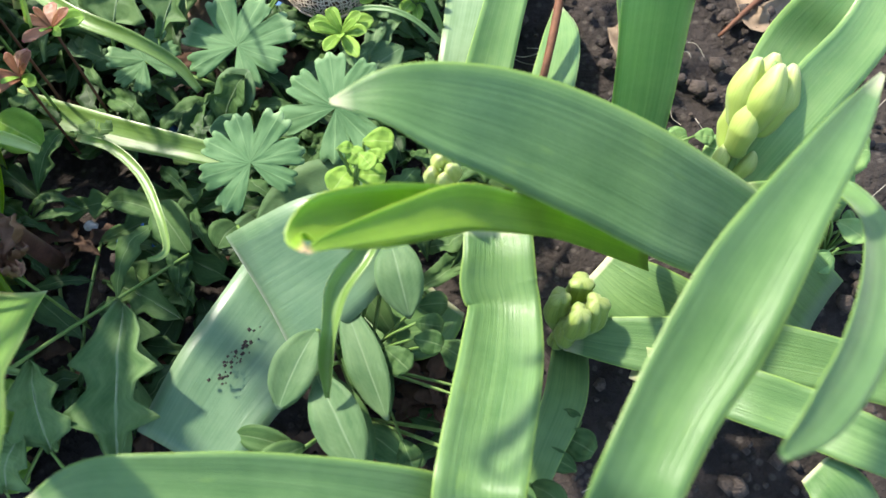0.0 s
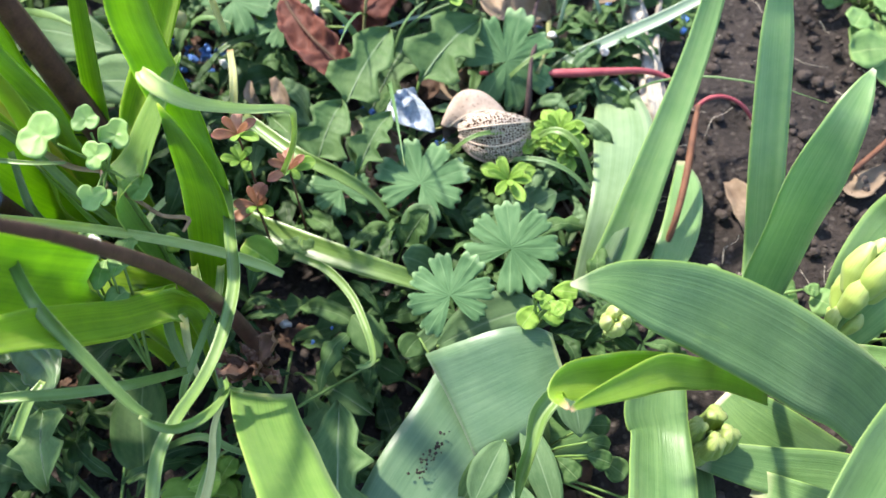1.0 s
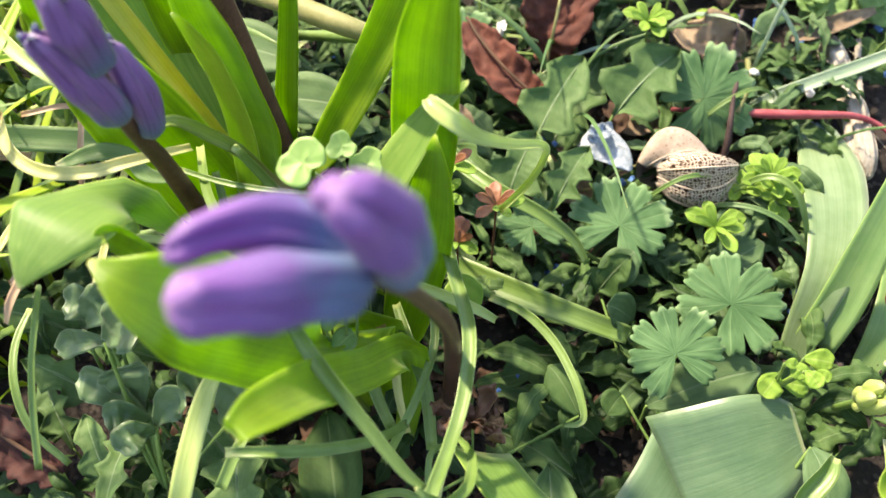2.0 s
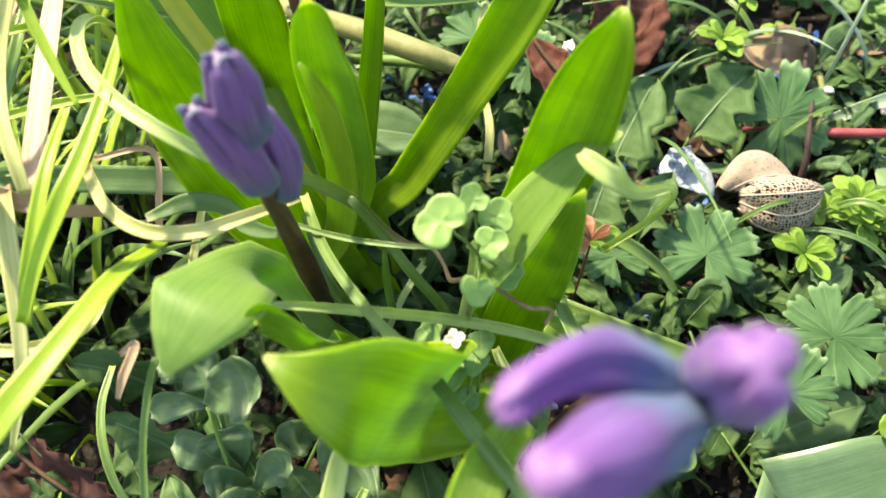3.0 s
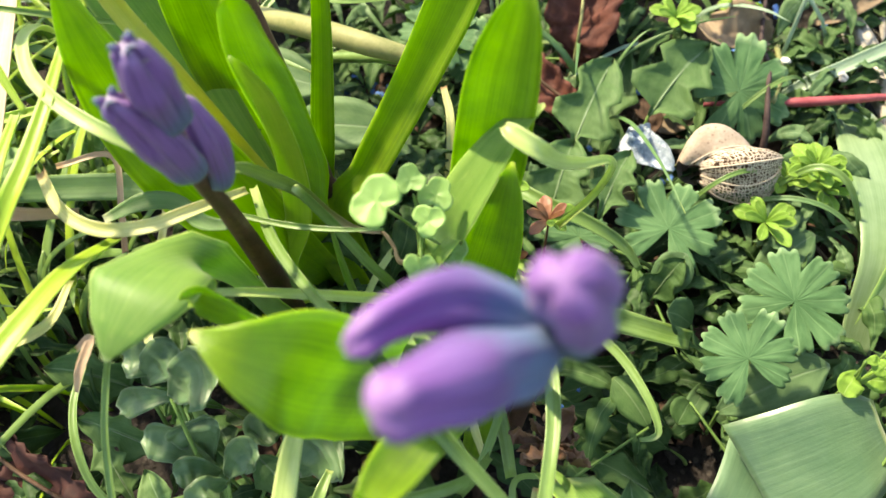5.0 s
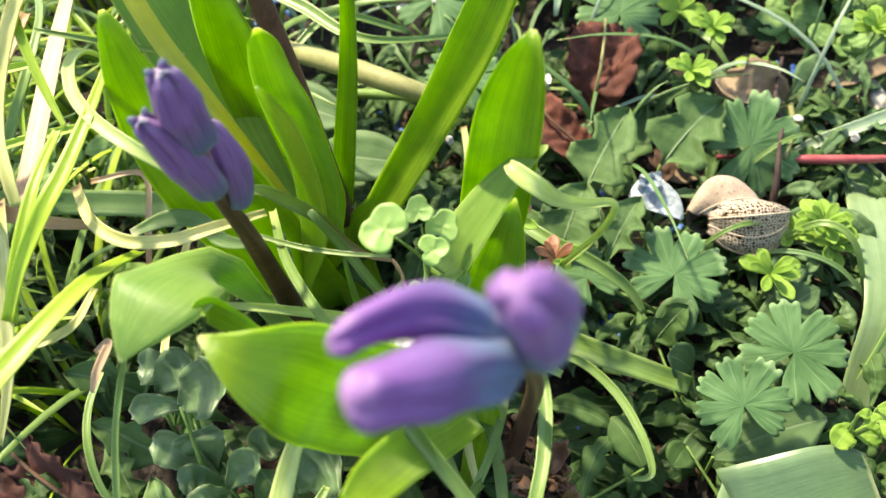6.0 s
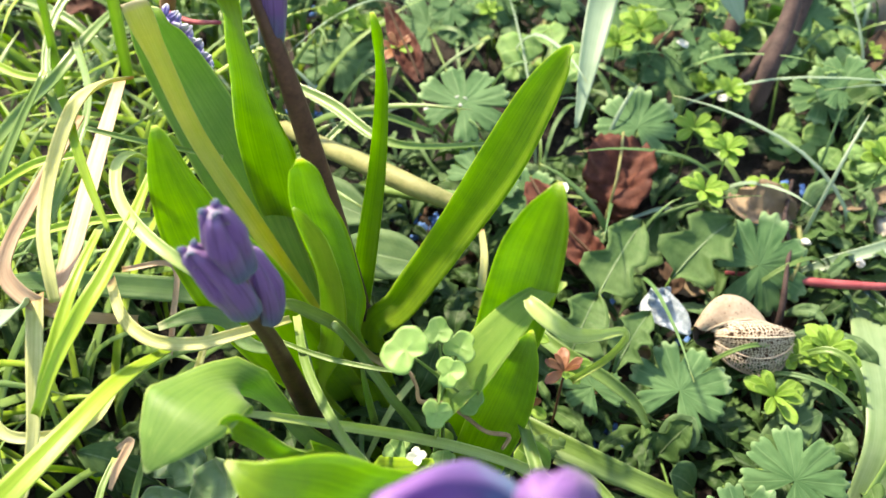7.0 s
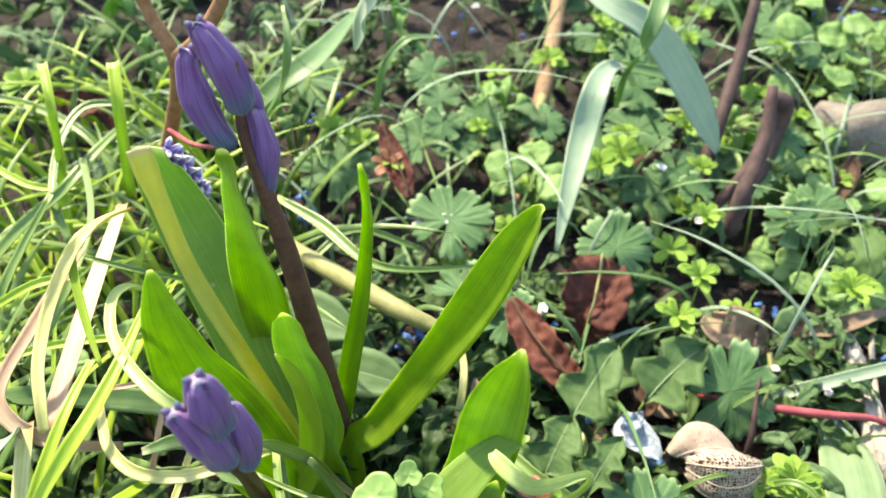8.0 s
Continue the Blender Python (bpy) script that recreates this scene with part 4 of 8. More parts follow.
strand(ring, [(-0.1075, 0.1548, 0.1520, 0.0022), (-0.1052, 0.1523, 0.1520, 0.0041), (-0.0999, 0.1500, 0.1500, 0.0044), (-0.0953, 0.1532, 0.1430, 0.0039), (-0.0883, 0.1643, 0.1300, 0.0031), (-0.0812, 0.1747, 0.1200, 0.0025), (-0.0799, 0.1755, 0.1150, 0.0020), (-0.0834, 0.1782, 0.1000, 0.0022), (-0.0913, 0.1823, 0.0800, 0.0023)], "palelime", "pale hooked leaf end")
strand(ring, [(-0.1227, 0.2295, 0.0555, 0.0045), (-0.0976, 0.2108, 0.0573, 0.0052), (-0.0793, 0.2044, 0.0535, 0.0048), (-0.0662, 0.2005, 0.0460, 0.0039), (-0.0594, 0.1956, 0.0386, 0.0022)], "strand")
strand(ring, [(-0.0920, 0.1727, 0.0437, 0.0025), (-0.0793, 0.1680, 0.0442, 0.0031), (-0.0683, 0.1584, 0.0437, 0.0031), (-0.0605, 0.1456, 0.0432, 0.0028), (-0.0568, 0.1361, 0.0410, 0.0022), (-0.0581, 0.1330, 0.0400, 0.0020), (-0.0624, 0.1322, 0.0392, 0.0012)], "strand")
strand(ring, [(-0.1280, 0.1994, 0.0280, 0.0102), (-0.0951, 0.1861, 0.0320, 0.0103), (-0.0670, 0.1772, 0.0340, 0.0084), (-0.0425, 0.1721, 0.0320, 0.0066)], "strand", "thick pale leaf lying on the weeds", cup=0.4)
strand(ring, [(-0.1418, 0.0848, 0.1050, 0.0022), (-0.1312, 0.0868, 0.1050, 0.0028), (-0.1215, 0.0909, 0.1000, 0.0029), (-0.1119, 0.0988, 0.0900, 0.0028), (-0.1075, 0.1123, 0.0700, 0.0024)], "strand")
strand(ring, [(-0.1245, 0.1456, 0.0550, 0.0019), (-0.1253, 0.1367, 0.0550, 0.0034), (-0.1219, 0.1288, 0.0500, 0.0038), (-0.1162, 0.1221, 0.0400, 0.0035)], "strand")
strand(ring, [(-0.1219, 0.1425, 0.0677, 0.0030), (-0.1160, 0.1328, 0.0654, 0.0029), (-0.1125, 0.1230, 0.0611, 0.0025), (-0.1088, 0.1158, 0.0539, 0.0018)], "straw", "yellow-brown withered leaf")
strand(ring, [(-0.0898, 0.1086, 0.0681, 0.0014), (-0.1004, 0.1097, 0.0585, 0.0018), (-0.0996, 0.0970, 0.0484, 0.0025), (-0.1024, 0.0857, 0.0434, 0.0028), (-0.1040, 0.0766, 0.0384, 0.0028)], "strand")
strand(ring, [(-0.0949, 0.1052, 0.0683, 0.0017), (-0.0959, 0.0962, 0.0662, 0.0020), (-0.0961, 0.0869, 0.0581, 0.0027), (-0.0973, 0.0767, 0.0531, 0.0030)], "straw", "thin straw-coloured leaf")
strand(ring, [(-0.1245, 0.1002, 0.0300, 0.0019), (-0.1091, 0.1024, 0.0400, 0.0026), (-0.0986, 0.1008, 0.0350, 0.0023), (-0.0879, 0.1001, 0.0300, 0.0015)], "strand")
strand(ring, [(-0.1404, 0.1623, 0.1000, 0.0012), (-0.1467, 0.1595, 0.1050, 0.0017), (-0.1527, 0.1587, 0.1120, 0.0026), (-0.1581, 0.1577, 0.1220, 0.0034), (-0.1627, 0.1548, 0.1300, 0.0036), (-0.1670, 0.1478, 0.1420, 0.0031), (-0.1702, 0.1387, 0.1460, 0.0028)], "browning", "thin leaf, green turning to dry brown at its end")
strand(ring, [(-0.1588, 0.1561, 0.1260, 0.0022), (-0.1521, 0.1564, 0.1120, 0.0027), (-0.1434, 0.1526, 0.1000, 0.0028), (-0.1349, 0.1509, 0.0850, 0.0029), (-0.1270, 0.1500, 0.0500, 0.0026)], "strand")
strand(ring, [(-0.1504, 0.1518, 0.1150, 0.0012), (-0.1524, 0.1579, 0.0900, 0.0024), (-0.1534, 0.1639, 0.0600, 0.0031)], "strand")
strand(ring, [(-0.1515, 0.1104, 0.1000, 0.0018), (-0.1521, 0.1013, 0.1020, 0.0044), (-0.1523, 0.0907, 0.1000, 0.0055), (-0.1526, 0.0792, 0.0950, 0.0056), (-0.1557, 0.0698, 0.0800, 0.0056), (-0.1623, 0.0613, 0.0500, 0.0055)], "palelime", "pale hanging strap leaf", cup=0.3)
strand(ring, [(-0.1498, 0.1047, 0.0700, 0.0020), (-0.1514, 0.0974, 0.0700, 0.0033), (-0.1541, 0.0875, 0.0650, 0.0036)], "strand")
strand(ring, [(-0.1944, 0.1125, 0.1180, 0.0014), (-0.1970, 0.1084, 0.1100, 0.0019), (-0.1983, 0.0994, 0.1000, 0.0019), (-0.1978, 0.0901, 0.0900, 0.0021), (-0.1962, 0.0804, 0.0800, 0.0021)], "strand")
strand(ring, [(-0.2284, 0.1295, 0.0700, 0.0019), (-0.2269, 0.1174, 0.0700, 0.0025), (-0.2221, 0.1056, 0.0680, 0.0027), (-0.2162, 0.0965, 0.0600, 0.0024), (-0.2060, 0.0912, 0.0500, 0.0021)], "strand")
strand(ring, [(-0.1801, 0.1755, 0.0900, 0.0023), (-0.1699, 0.1587, 0.0800, 0.0032), (-0.1625, 0.1574, 0.0700, 0.0030)], "strand")

strand(tangle, [(-0.2433, 0.2185, 0.1500, 0.0018), (-0.2402, 0.2024, 0.1600, 0.0029), (-0.2379, 0.1882, 0.1650, 0.0040), (-0.2402, 0.1807, 0.1600, 0.0046), (-0.2419, 0.1686, 0.1500, 0.0043), (-0.2371, 0.1547, 0.1450, 0.0039), (-0.2321, 0.1458, 0.1400, 0.0036), (-0.2294, 0.1407, 0.1350, 0.0030)], "straw", "pale yellow arching leaf")
strand(tangle, [(-0.2440, 0.1919, 0.1550, 0.0032), (-0.2455, 0.1776, 0.1500, 0.0041), (-0.2468, 0.1641, 0.1450, 0.0044), (-0.2485, 0.1534, 0.1400, 0.0043), (-0.2478, 0.1467, 0.1360, 0.0046), (-0.2422, 0.1428, 0.1330, 0.0046), (-0.2345, 0.1416, 0.1300, 0.0043), (-0.2260, 0.1440, 0.1250, 0.0034), (-0.2182, 0.1526, 0.1150, 0.0026)], "pinkstraw", "pinkish withered leaf in a loop")
strand(tangle, [(-0.2411, 0.1855, 0.1620, 0.0022), (-0.2365, 0.1778, 0.1570, 0.0028), (-0.2281, 0.1674, 0.1500, 0.0024), (-0.2206, 0.1592, 0.1450, 0.0012)], "lime")
strand(tangle, [(-0.2607, 0.2348, 0.1350, 0.0043), (-0.2504, 0.2000, 0.1330, 0.0061), (-0.2413, 0.1690, 0.1300, 0.0063), (-0.2342, 0.1458, 0.1280, 0.0059)], "pinkstraw", "broad pinkish dead leaf", cup=0.3)
strand(tangle, [(-0.2385, 0.1437, 0.1320, 0.0052), (-0.2299, 0.1261, 0.1270, 0.0047), (-0.2268, 0.1129, 0.1160, 0.0038), (-0.2285, 0.1053, 0.1050, 0.0033), (-0.2347, 0.0964, 0.0880, 0.0016)], "straw", "bleached straw leaf with a torn end", cup=0.3)
strand(tangle, [(-0.2164, 0.1786, 0.1500, 0.0022), (-0.2128, 0.1601, 0.1500, 0.0035), (-0.2125, 0.1429, 0.1470, 0.0045), (-0.2141, 0.1322, 0.1440, 0.0047), (-0.2180, 0.1219, 0.1360, 0.0036), (-0.2224, 0.1133, 0.1250, 0.0031)], "lime")
strand(tangle, [(-0.2275, 0.1635, 0.1400, 0.0025), (-0.2238, 0.1433, 0.1400, 0.0035), (-0.2224, 0.1239, 0.1320, 0.0037), (-0.2251, 0.1159, 0.1200, 0.0035)], "lime")
strand(tangle, [(-0.2185, 0.0718, 0.1300, 0.0083), (-0.2140, 0.0809, 0.1340, 0.0074), (-0.2090, 0.0910, 0.1370, 0.0064), (-0.2042, 0.1076, 0.1370, 0.0054), (-0.2026, 0.1244, 0.1320, 0.0050), (-0.2024, 0.1418, 0.1200, 0.0031)], "lime", "wide lime leaf with a grey-green edge", cup=0.3)
strand(tangle, [(-0.2436, 0.1144, 0.1400, 0.0081), (-0.2371, 0.1253, 0.1420, 0.0075), (-0.2368, 0.1346, 0.1380, 0.0058), (-0.2409, 0.1425, 0.1300, 0.0021)], "palegrass", "", cup=0.3)
strand(tangle, [(-0.2268, 0.1931, 0.1400, 0.0026), (-0.2273, 0.1865, 0.1480, 0.0031), (-0.2269, 0.1787, 0.1500, 0.0036), (-0.2205, 0.1675, 0.1500, 0.0036), (-0.2095, 0.1577, 0.1505, 0.0035), (-0.1979, 0.1512, 0.1500, 0.0034), (-0.1890, 0.1500, 0.1450, 0.0033), (-0.1850, 0.1530, 0.1380, 0.0026)], "palelime", "pale curling leaf")
strand(tangle, [(-0.2287, 0.1604, 0.1220, 0.0030), (-0.2162, 0.1463, 0.1250, 0.0034), (-0.2040, 0.1402, 0.1260, 0.0036), (-0.1918, 0.1418, 0.1260, 0.0036), (-0.1826, 0.1471, 0.1260, 0.0033), (-0.1731, 0.1590, 0.1200, 0.0022)], "straw", "curved cream leaf browned at its end")
strand(tangle, [(-0.2156, 0.1558, 0.1080, 0.0024), (-0.2055, 0.1610, 0.1100, 0.0051), (-0.1958, 0.1614, 0.1100, 0.0047), (-0.1837, 0.1511, 0.1160, 0.0041), (-0.1708, 0.1478, 0.1200, 0.0012)], "glauc", "short grey-green twisted leaf", cup=0.3)
strand(tangle, [(-0.1739, 0.1512, 0.1200, 0.0012), (-0.1602, 0.1487, 0.1200, 0.0015), (-0.1472, 0.1475, 0.1210, 0.0012), (-0.1353, 0.1461, 0.1240, 0.0007)], "strand")
strand(tangle, [(-0.2836, 0.1678, 0.1100, 0.0033), (-0.2712, 0.1813, 0.1100, 0.0030), (-0.2540, 0.1888, 0.1120, 0.0030), (-0.2348, 0.1929, 0.1150, 0.0018)], "lime")
strand(tangle, [(-0.2838, 0.2279, 0.1400, 0.0023), (-0.2864, 0.2097, 0.1300, 0.0034), (-0.2874, 0.1924, 0.1200, 0.0041), (-0.2904, 0.1771, 0.1000, 0.0042)], "strand")
strand(tangle, [(-0.3065, 0.2738, 0.1200, 0.0032), (-0.2762, 0.2339, 0.1250, 0.0028), (-0.2675, 0.2014, 0.1200, 0.0038), (-0.2750, 0.1798, 0.1000, 0.0046)], "strand")
strand(tangle, [(-0.2539, 0.1386, 0.1200, 0.0019), (-0.2483, 0.1238, 0.1150, 0.0031), (-0.2399, 0.1140, 0.1100, 0.0033), (-0.2284, 0.1144, 0.1100, 0.0030), (-0.2172, 0.1217, 0.1100, 0.0027), (-0.2160, 0.1349, 0.1100, 0.0019)], "straw", "looped pale leaf")
strand(tangle, [(-0.2699, 0.1484, 0.1200, 0.0082), (-0.2759, 0.1669, 0.1000, 0.0085), (-0.2652, 0.1861, 0.0800, 0.0090), (-0.2291, 0.1982, 0.0700, 0.0093), (-0.2076, 0.2076, 0.0600, 0.0065)], "glauc", "long leaf lying behind the flower", cup=0.2)
strand(tangle, [(-0.2430, 0.1801, 0.1000, 0.0019), (-0.2271, 0.1854, 0.1000, 0.0019), (-0.2234, 0.1722, 0.0900, 0.0022), (-0.2281, 0.1671, 0.0700, 0.0024)], "pinkstraw")
strand(tangle, [(-0.2041, 0.1134, 0.1150, 0.0012), (-0.1999, 0.1150, 0.1180, 0.0023), (-0.2012, 0.1083, 0.1150, 0.0023), (-0.2030, 0.1050, 0.1100, 0.0011)], "pinkstraw", "shrivelled orange-brown tip")
strand(tangle, [(-0.2175, 0.1917, 0.0800, 0.0024), (-0.2149, 0.1659, 0.0750, 0.0027), (-0.2135, 0.1468, 0.0700, 0.0026), (-0.2096, 0.1299, 0.0680, 0.0029)], "straw")
# stalks cut off square
strand(tangle, [(-0.3289, 0.2944, 0.1500, 0.0043), (-0.3173, 0.2784, 0.1400, 0.0042), (-0.3203, 0.2745, 0.1100, 0.0045), (-0.3190, 0.2632, 0.0800, 0.0046)], "lime")
strand(tangle, [(-0.2952, 0.2959, 0.1550, 0.0052), (-0.2879, 0.2830, 0.1450, 0.0056), (-0.2882, 0.2792, 0.1250, 0.0058), (-0.2894, 0.2754, 0.1000, 0.0055)], "lime")
strand(tangle, [(-0.3074, 0.3163, 0.1200, 0.0026), (-0.3272, 0.3081, 0.1200, 0.0042), (-0.3258, 0.2833, 0.1150, 0.0040), (-0.3124, 0.2563, 0.1100, 0.0038), (-0.2987, 0.2421, 0.1000, 0.0033)], "strand")
strand(tangle, [(-0.3026, 0.3030, 0.1200, 0.0031), (-0.3029, 0.2781, 0.1200, 0.0049), (-0.3062, 0.2555, 0.1150, 0.0052), (-0.3240, 0.2463, 0.1000, 0.0057), (-0.3324, 0.2263, 0.0900, 0.0056)], "strand")
strand(tangle, [(-0.4027, 0.3304, 0.1000, 0.0041), (-0.3744, 0.3273, 0.1000, 0.0046), (-0.3414, 0.3156, 0.1000, 0.0039), (-0.3156, 0.3033, 0.0900, 0.0033)], "strand")
strand(tangle, [(-0.3655, 0.2802, 0.1000, 0.0037), (-0.3356, 0.2710, 0.1000, 0.0035), (-0.3116, 0.2776, 0.1000, 0.0030)], "lime")
strand(tangle, [(-0.2876, 0.1867, 0.1200, 0.0031), (-0.2757, 0.1975, 0.1250, 0.0035), (-0.2634, 0.2057, 0.1250, 0.0028)], "lime")
strand(tangle, [(-0.2127, 0.2093, 0.1300, 0.0015), (-0.2326, 0.2005, 0.1400, 0.0019), (-0.2496, 0.1974, 0.1450, 0.0015)], "strand")

# flower spike of the grape hyacinth
stem(tangle, [(-0.2453, 0.2466, 0.1550, 0.0020), (-0.2411, 0.2483, 0.1450, 0.0025), (-0.2380, 0.2530, 0.1300, 0.0031), (-0.2418, 0.2686, 0.1000, 0.0034), (-0.2660, 0.3074, 0.0300, 0.0042)], "stemgreen", "thin green stem")
spike_a, spike_b = Vector((-0.2435, 0.2442, 0.1570)), Vector((-0.2363, 0.2524, 0.1300))
for k in range(46):
    u = (k + 0.5) / 46
    mid = spike_a.lerp(spike_b, u)
    th = k * 2.4
    run = (spike_b - spike_a).normalized()
    s1 = run.orthogonal().normalized()
    s2 = run.cross(s1)
    way = (s1 * math.cos(th) + s2 * math.sin(th) - run * 0.2).normalized()
    r = 0.0018 + 0.0028 * math.sin(math.pi * min(1, 0.25 + u * 0.7))
    floret(tangle, mid + way * 0.0006, mid + way * (r + 0.0012), 0.0027, "grape")

# stalks lying behind
stalks = thing("cut_stalk", (-0.19, 0.24, 0.05), "yellowish cut flower stalk lying across the leaves", "stalk")
stem(stalks, [(-0.2371, 0.3021, 0.0650, 0.0070), (-0.2123, 0.2830, 0.0750, 0.0081), (-0.1837, 0.2612, 0.0880, 0.0083), (-0.1610, 0.2478, 0.0930, 0.0079), (-0.1406, 0.2426, 0.0910, 0.0061)], "stempale")
stem(stalks, [(-0.2112, 0.2732, 0.0600, 0.0036), (-0.1885, 0.2700, 0.0650, 0.0040), (-0.1603, 0.2608, 0.0750, 0.0042), (-0.1435, 0.2496, 0.0830, 0.0036)], "stemgreen")
strand(tangle, [(-0.2285, 0.2922, 0.1000, 0.0029), (-0.2028, 0.2803, 0.1000, 0.0052), (-0.1787, 0.2642, 0.1000, 0.0041), (-0.1604, 0.2650, 0.0980, 0.0027), (-0.1313, 0.2835, 0.0900, 0.0019)], "strand", "thin leaf turning pink at its end")
strand(tangle, [(-0.2279, 0.2722, 0.0700, 0.0020), (-0.2117, 0.2812, 0.0750, 0.0030), (-0.1964, 0.3020, 0.0800, 0.0036), (-0.1664, 0.3078, 0.0700, 0.0026)], "strand")
strand(tangle, [(-0.1352, 0.2620, 0.0600, 0.0024), (-0.1312, 0.2478, 0.0550, 0.0033), (-0.1310, 0.2322, 0.0400, 0.0033)], "straw")
strand(tangle, [(-0.1376, 0.2786, 0.0900, 0.0014), (-0.1381, 0.2667, 0.0850, 0.0028), (-0.1337, 0.2594, 0.0700, 0.0023)], "straw", "papery thin dead leaf")

# ---- sticks, stems and twigs ----
white_stick = thing("stick", (0.06, 0.3, 0.035), "bleached weathered piece of wood on the soil", "stick")
stem(white_stick, [(0.0388, 0.3334, 0.0379, 0.0092), (0.0393, 0.3302, 0.0379, 0.0108), (0.0404, 0.3176, 0.0387, 0.0122), (0.0423, 0.3037, 0.0375, 0.0109), (0.0444, 0.2911, 0.0373, 0.0127), (0.0459, 0.2818, 0.0362, 0.0111), (0.0469, 0.2709, 0.0350, 0.0119), (0.0483, 0.2639, 0.0329, 0.0084), (0.0490, 0.2596, 0.0318, 0.0029)], "wood", sides=24, name="shaft", lobes=7, depth=0.4)
stem(white_stick, [(0.0517, 0.3359, 0.0394, 0.0027), (0.0489, 0.3118, 0.0393, 0.0031), (0.0485, 0.2917, 0.0371, 0.0036)], "wood", name="splinter")
red_stem = thing("red_stalk", (0.03, 0.275, 0.04), "dead red plant stem lying over soil and stick", "stem")
stem(red_stem, [(-0.0303, 0.2789, 0.0392, 0.0018), (-0.0080, 0.2773, 0.0433, 0.0027), (0.0067, 0.2755, 0.0457, 0.0039), (0.0259, 0.2769, 0.0469, 0.0034), (0.0411, 0.2812, 0.0444, 0.0027), (0.0528, 0.2811, 0.0409, 0.0022), (0.0637, 0.2715, 0.0383, 0.0020)], "red")
stem(red_stem, [(0.0622, 0.2625, 0.0433, 0.0021), (0.0671, 0.2654, 0.0462, 0.0019), (0.0744, 0.2670, 0.0459, 0.0017), (0.0822, 0.2657, 0.0425, 0.0017), (0.0912, 0.2641, 0.0322, 0.0017)], "red")
rust = thing("dry_stalk", (0.07, 0.2, 0.02), "rusty brown dead stem standing in the soil", "stem")
stem(rust, [(0.0626, 0.2620, 0.0453, 0.0019), (0.0604, 0.2495, 0.0433, 0.0028), (0.0572, 0.2294, 0.0382, 0.0030), (0.0532, 0.2114, 0.0312, 0.0027), (0.0497, 0.2013, 0.0213, 0.0027)], "rust")
dry = thing("dry_stalk", (0.0, 0.29, 0.03), "thin grey-brown dead stalks tied among the weeds", "stem")
stem(dry, [(-0.0042, 0.3255, 0.0566, 0.0016), (-0.0087, 0.3003, 0.0545, 0.0020), (-0.0067, 0.2882, 0.0524, 0.0025), (-0.0085, 0.2751, 0.0513, 0.0019), (-0.0083, 0.2616, 0.0412, 0.0029), (-0.0082, 0.2558, 0.0261, 0.0025)], "twig")
stem(dry, [(-0.0015, 0.3011, 0.0513, 0.0025), (-0.0020, 0.2846, 0.0511, 0.0022), (-0.0055, 0.2738, 0.0462, 0.0022)], "stempale")
twig_right = thing("dry_stalk", (0.12, 0.19, 0.03), "thin rusty twig on bare soil", "stem")
stem(twig_right, [(0.1626, 0.2815, 0.0294, 0.0025), (0.1434, 0.2595, 0.0300, 0.0024), (0.1271, 0.2437, 0.0285, 0.0021), (0.1163, 0.2350, 0.0229, 0.0014)], "rust")
cane = thing("woody_twig", (-0.24, 0.33, 0.03), "forked orange-brown rose twig with pale bark scars", "twig")
stem(cane, [(-0.2694, 0.2878, 0.2000, 0.0049), (-0.2672, 0.2879, 0.1850, 0.0051), (-0.2600, 0.2864, 0.1700, 0.0057), (-0.2664, 0.2942, 0.1500, 0.0060), (-0.2821, 0.3064, 0.1200, 0.0066), (-0.3029, 0.3206, 0.0800, 0.0080), (-0.3260, 0.3388, 0.0300, 0.0097)], "rosewood", sides=10)
stem(cane, [(-0.2250, 0.2769, 0.2100, 0.0045), (-0.2279, 0.2717, 0.2000, 0.0050), (-0.2396, 0.2731, 0.1850, 0.0052), (-0.2569, 0.2837, 0.1700, 0.0043)], "rosewood", sides=10)
stem(cane, [(-0.2811, 0.3020, 0.1200, 0.0025), (-0.2581, 0.2824, 0.1300, 0.0021), (-0.2418, 0.2767, 0.1350, 0.0016)], "red", "short red side shoot")
stick = thing("stick", (-0.13, 0.38, 0.05), "upright dead stick with peeling pale bark", "stick")
stem(stick, [(-0.1351, 0.5810, 0.1000, 0.0102), (-0.1322, 0.5235, 0.0900, 0.0103), (-0.1295, 0.4682, 0.0800, 0.0103), (-0.1298, 0.4285, 0.0650, 0.0089), (-0.1304, 0.3972, 0.0550, 0.0051), (-0.1301, 0.3690, 0.0450, 0.0025)], "tendril")
stem(stick, [(-0.1287, 0.4452, 0.0780, 0.0053), (-0.1283, 0.4228, 0.0690, 0.0052), (-0.1298, 0.4097, 0.0620, 0.0026)], "stempale", "strip of bare pale wood")
dark_twigs = thing("shrub_twig", (-0.02, 0.38, 0.03), "dark purplish old stems of a small shrub", "shrub stem")
stem(dark_twigs, [(-0.0181, 0.5177, 0.1400, 0.0052), (-0.0206, 0.4888, 0.1220, 0.0064), (-0.0227, 0.4735, 0.1050, 0.0077), (-0.0291, 0.4376, 0.0850, 0.0081), (-0.0335, 0.4157, 0.0650, 0.0081), (-0.0392, 0.3889, 0.0450, 0.0074)], "twig")
stem(dark_twigs, [(-0.0116, 0.4268, 0.1020, 0.0030), (-0.0078, 0.4325, 0.1040, 0.0077), (-0.0007, 0.4344, 0.1020, 0.0096), (0.0006, 0.4346, 0.0940, 0.0103), (-0.0013, 0.4314, 0.0860, 0.0110), (-0.0058, 0.4140, 0.0680, 0.0098), (-0.0151, 0.3954, 0.0450, 0.0086), (-0.0234, 0.3911, 0.0300, 0.0082)], "twig", sides=10)
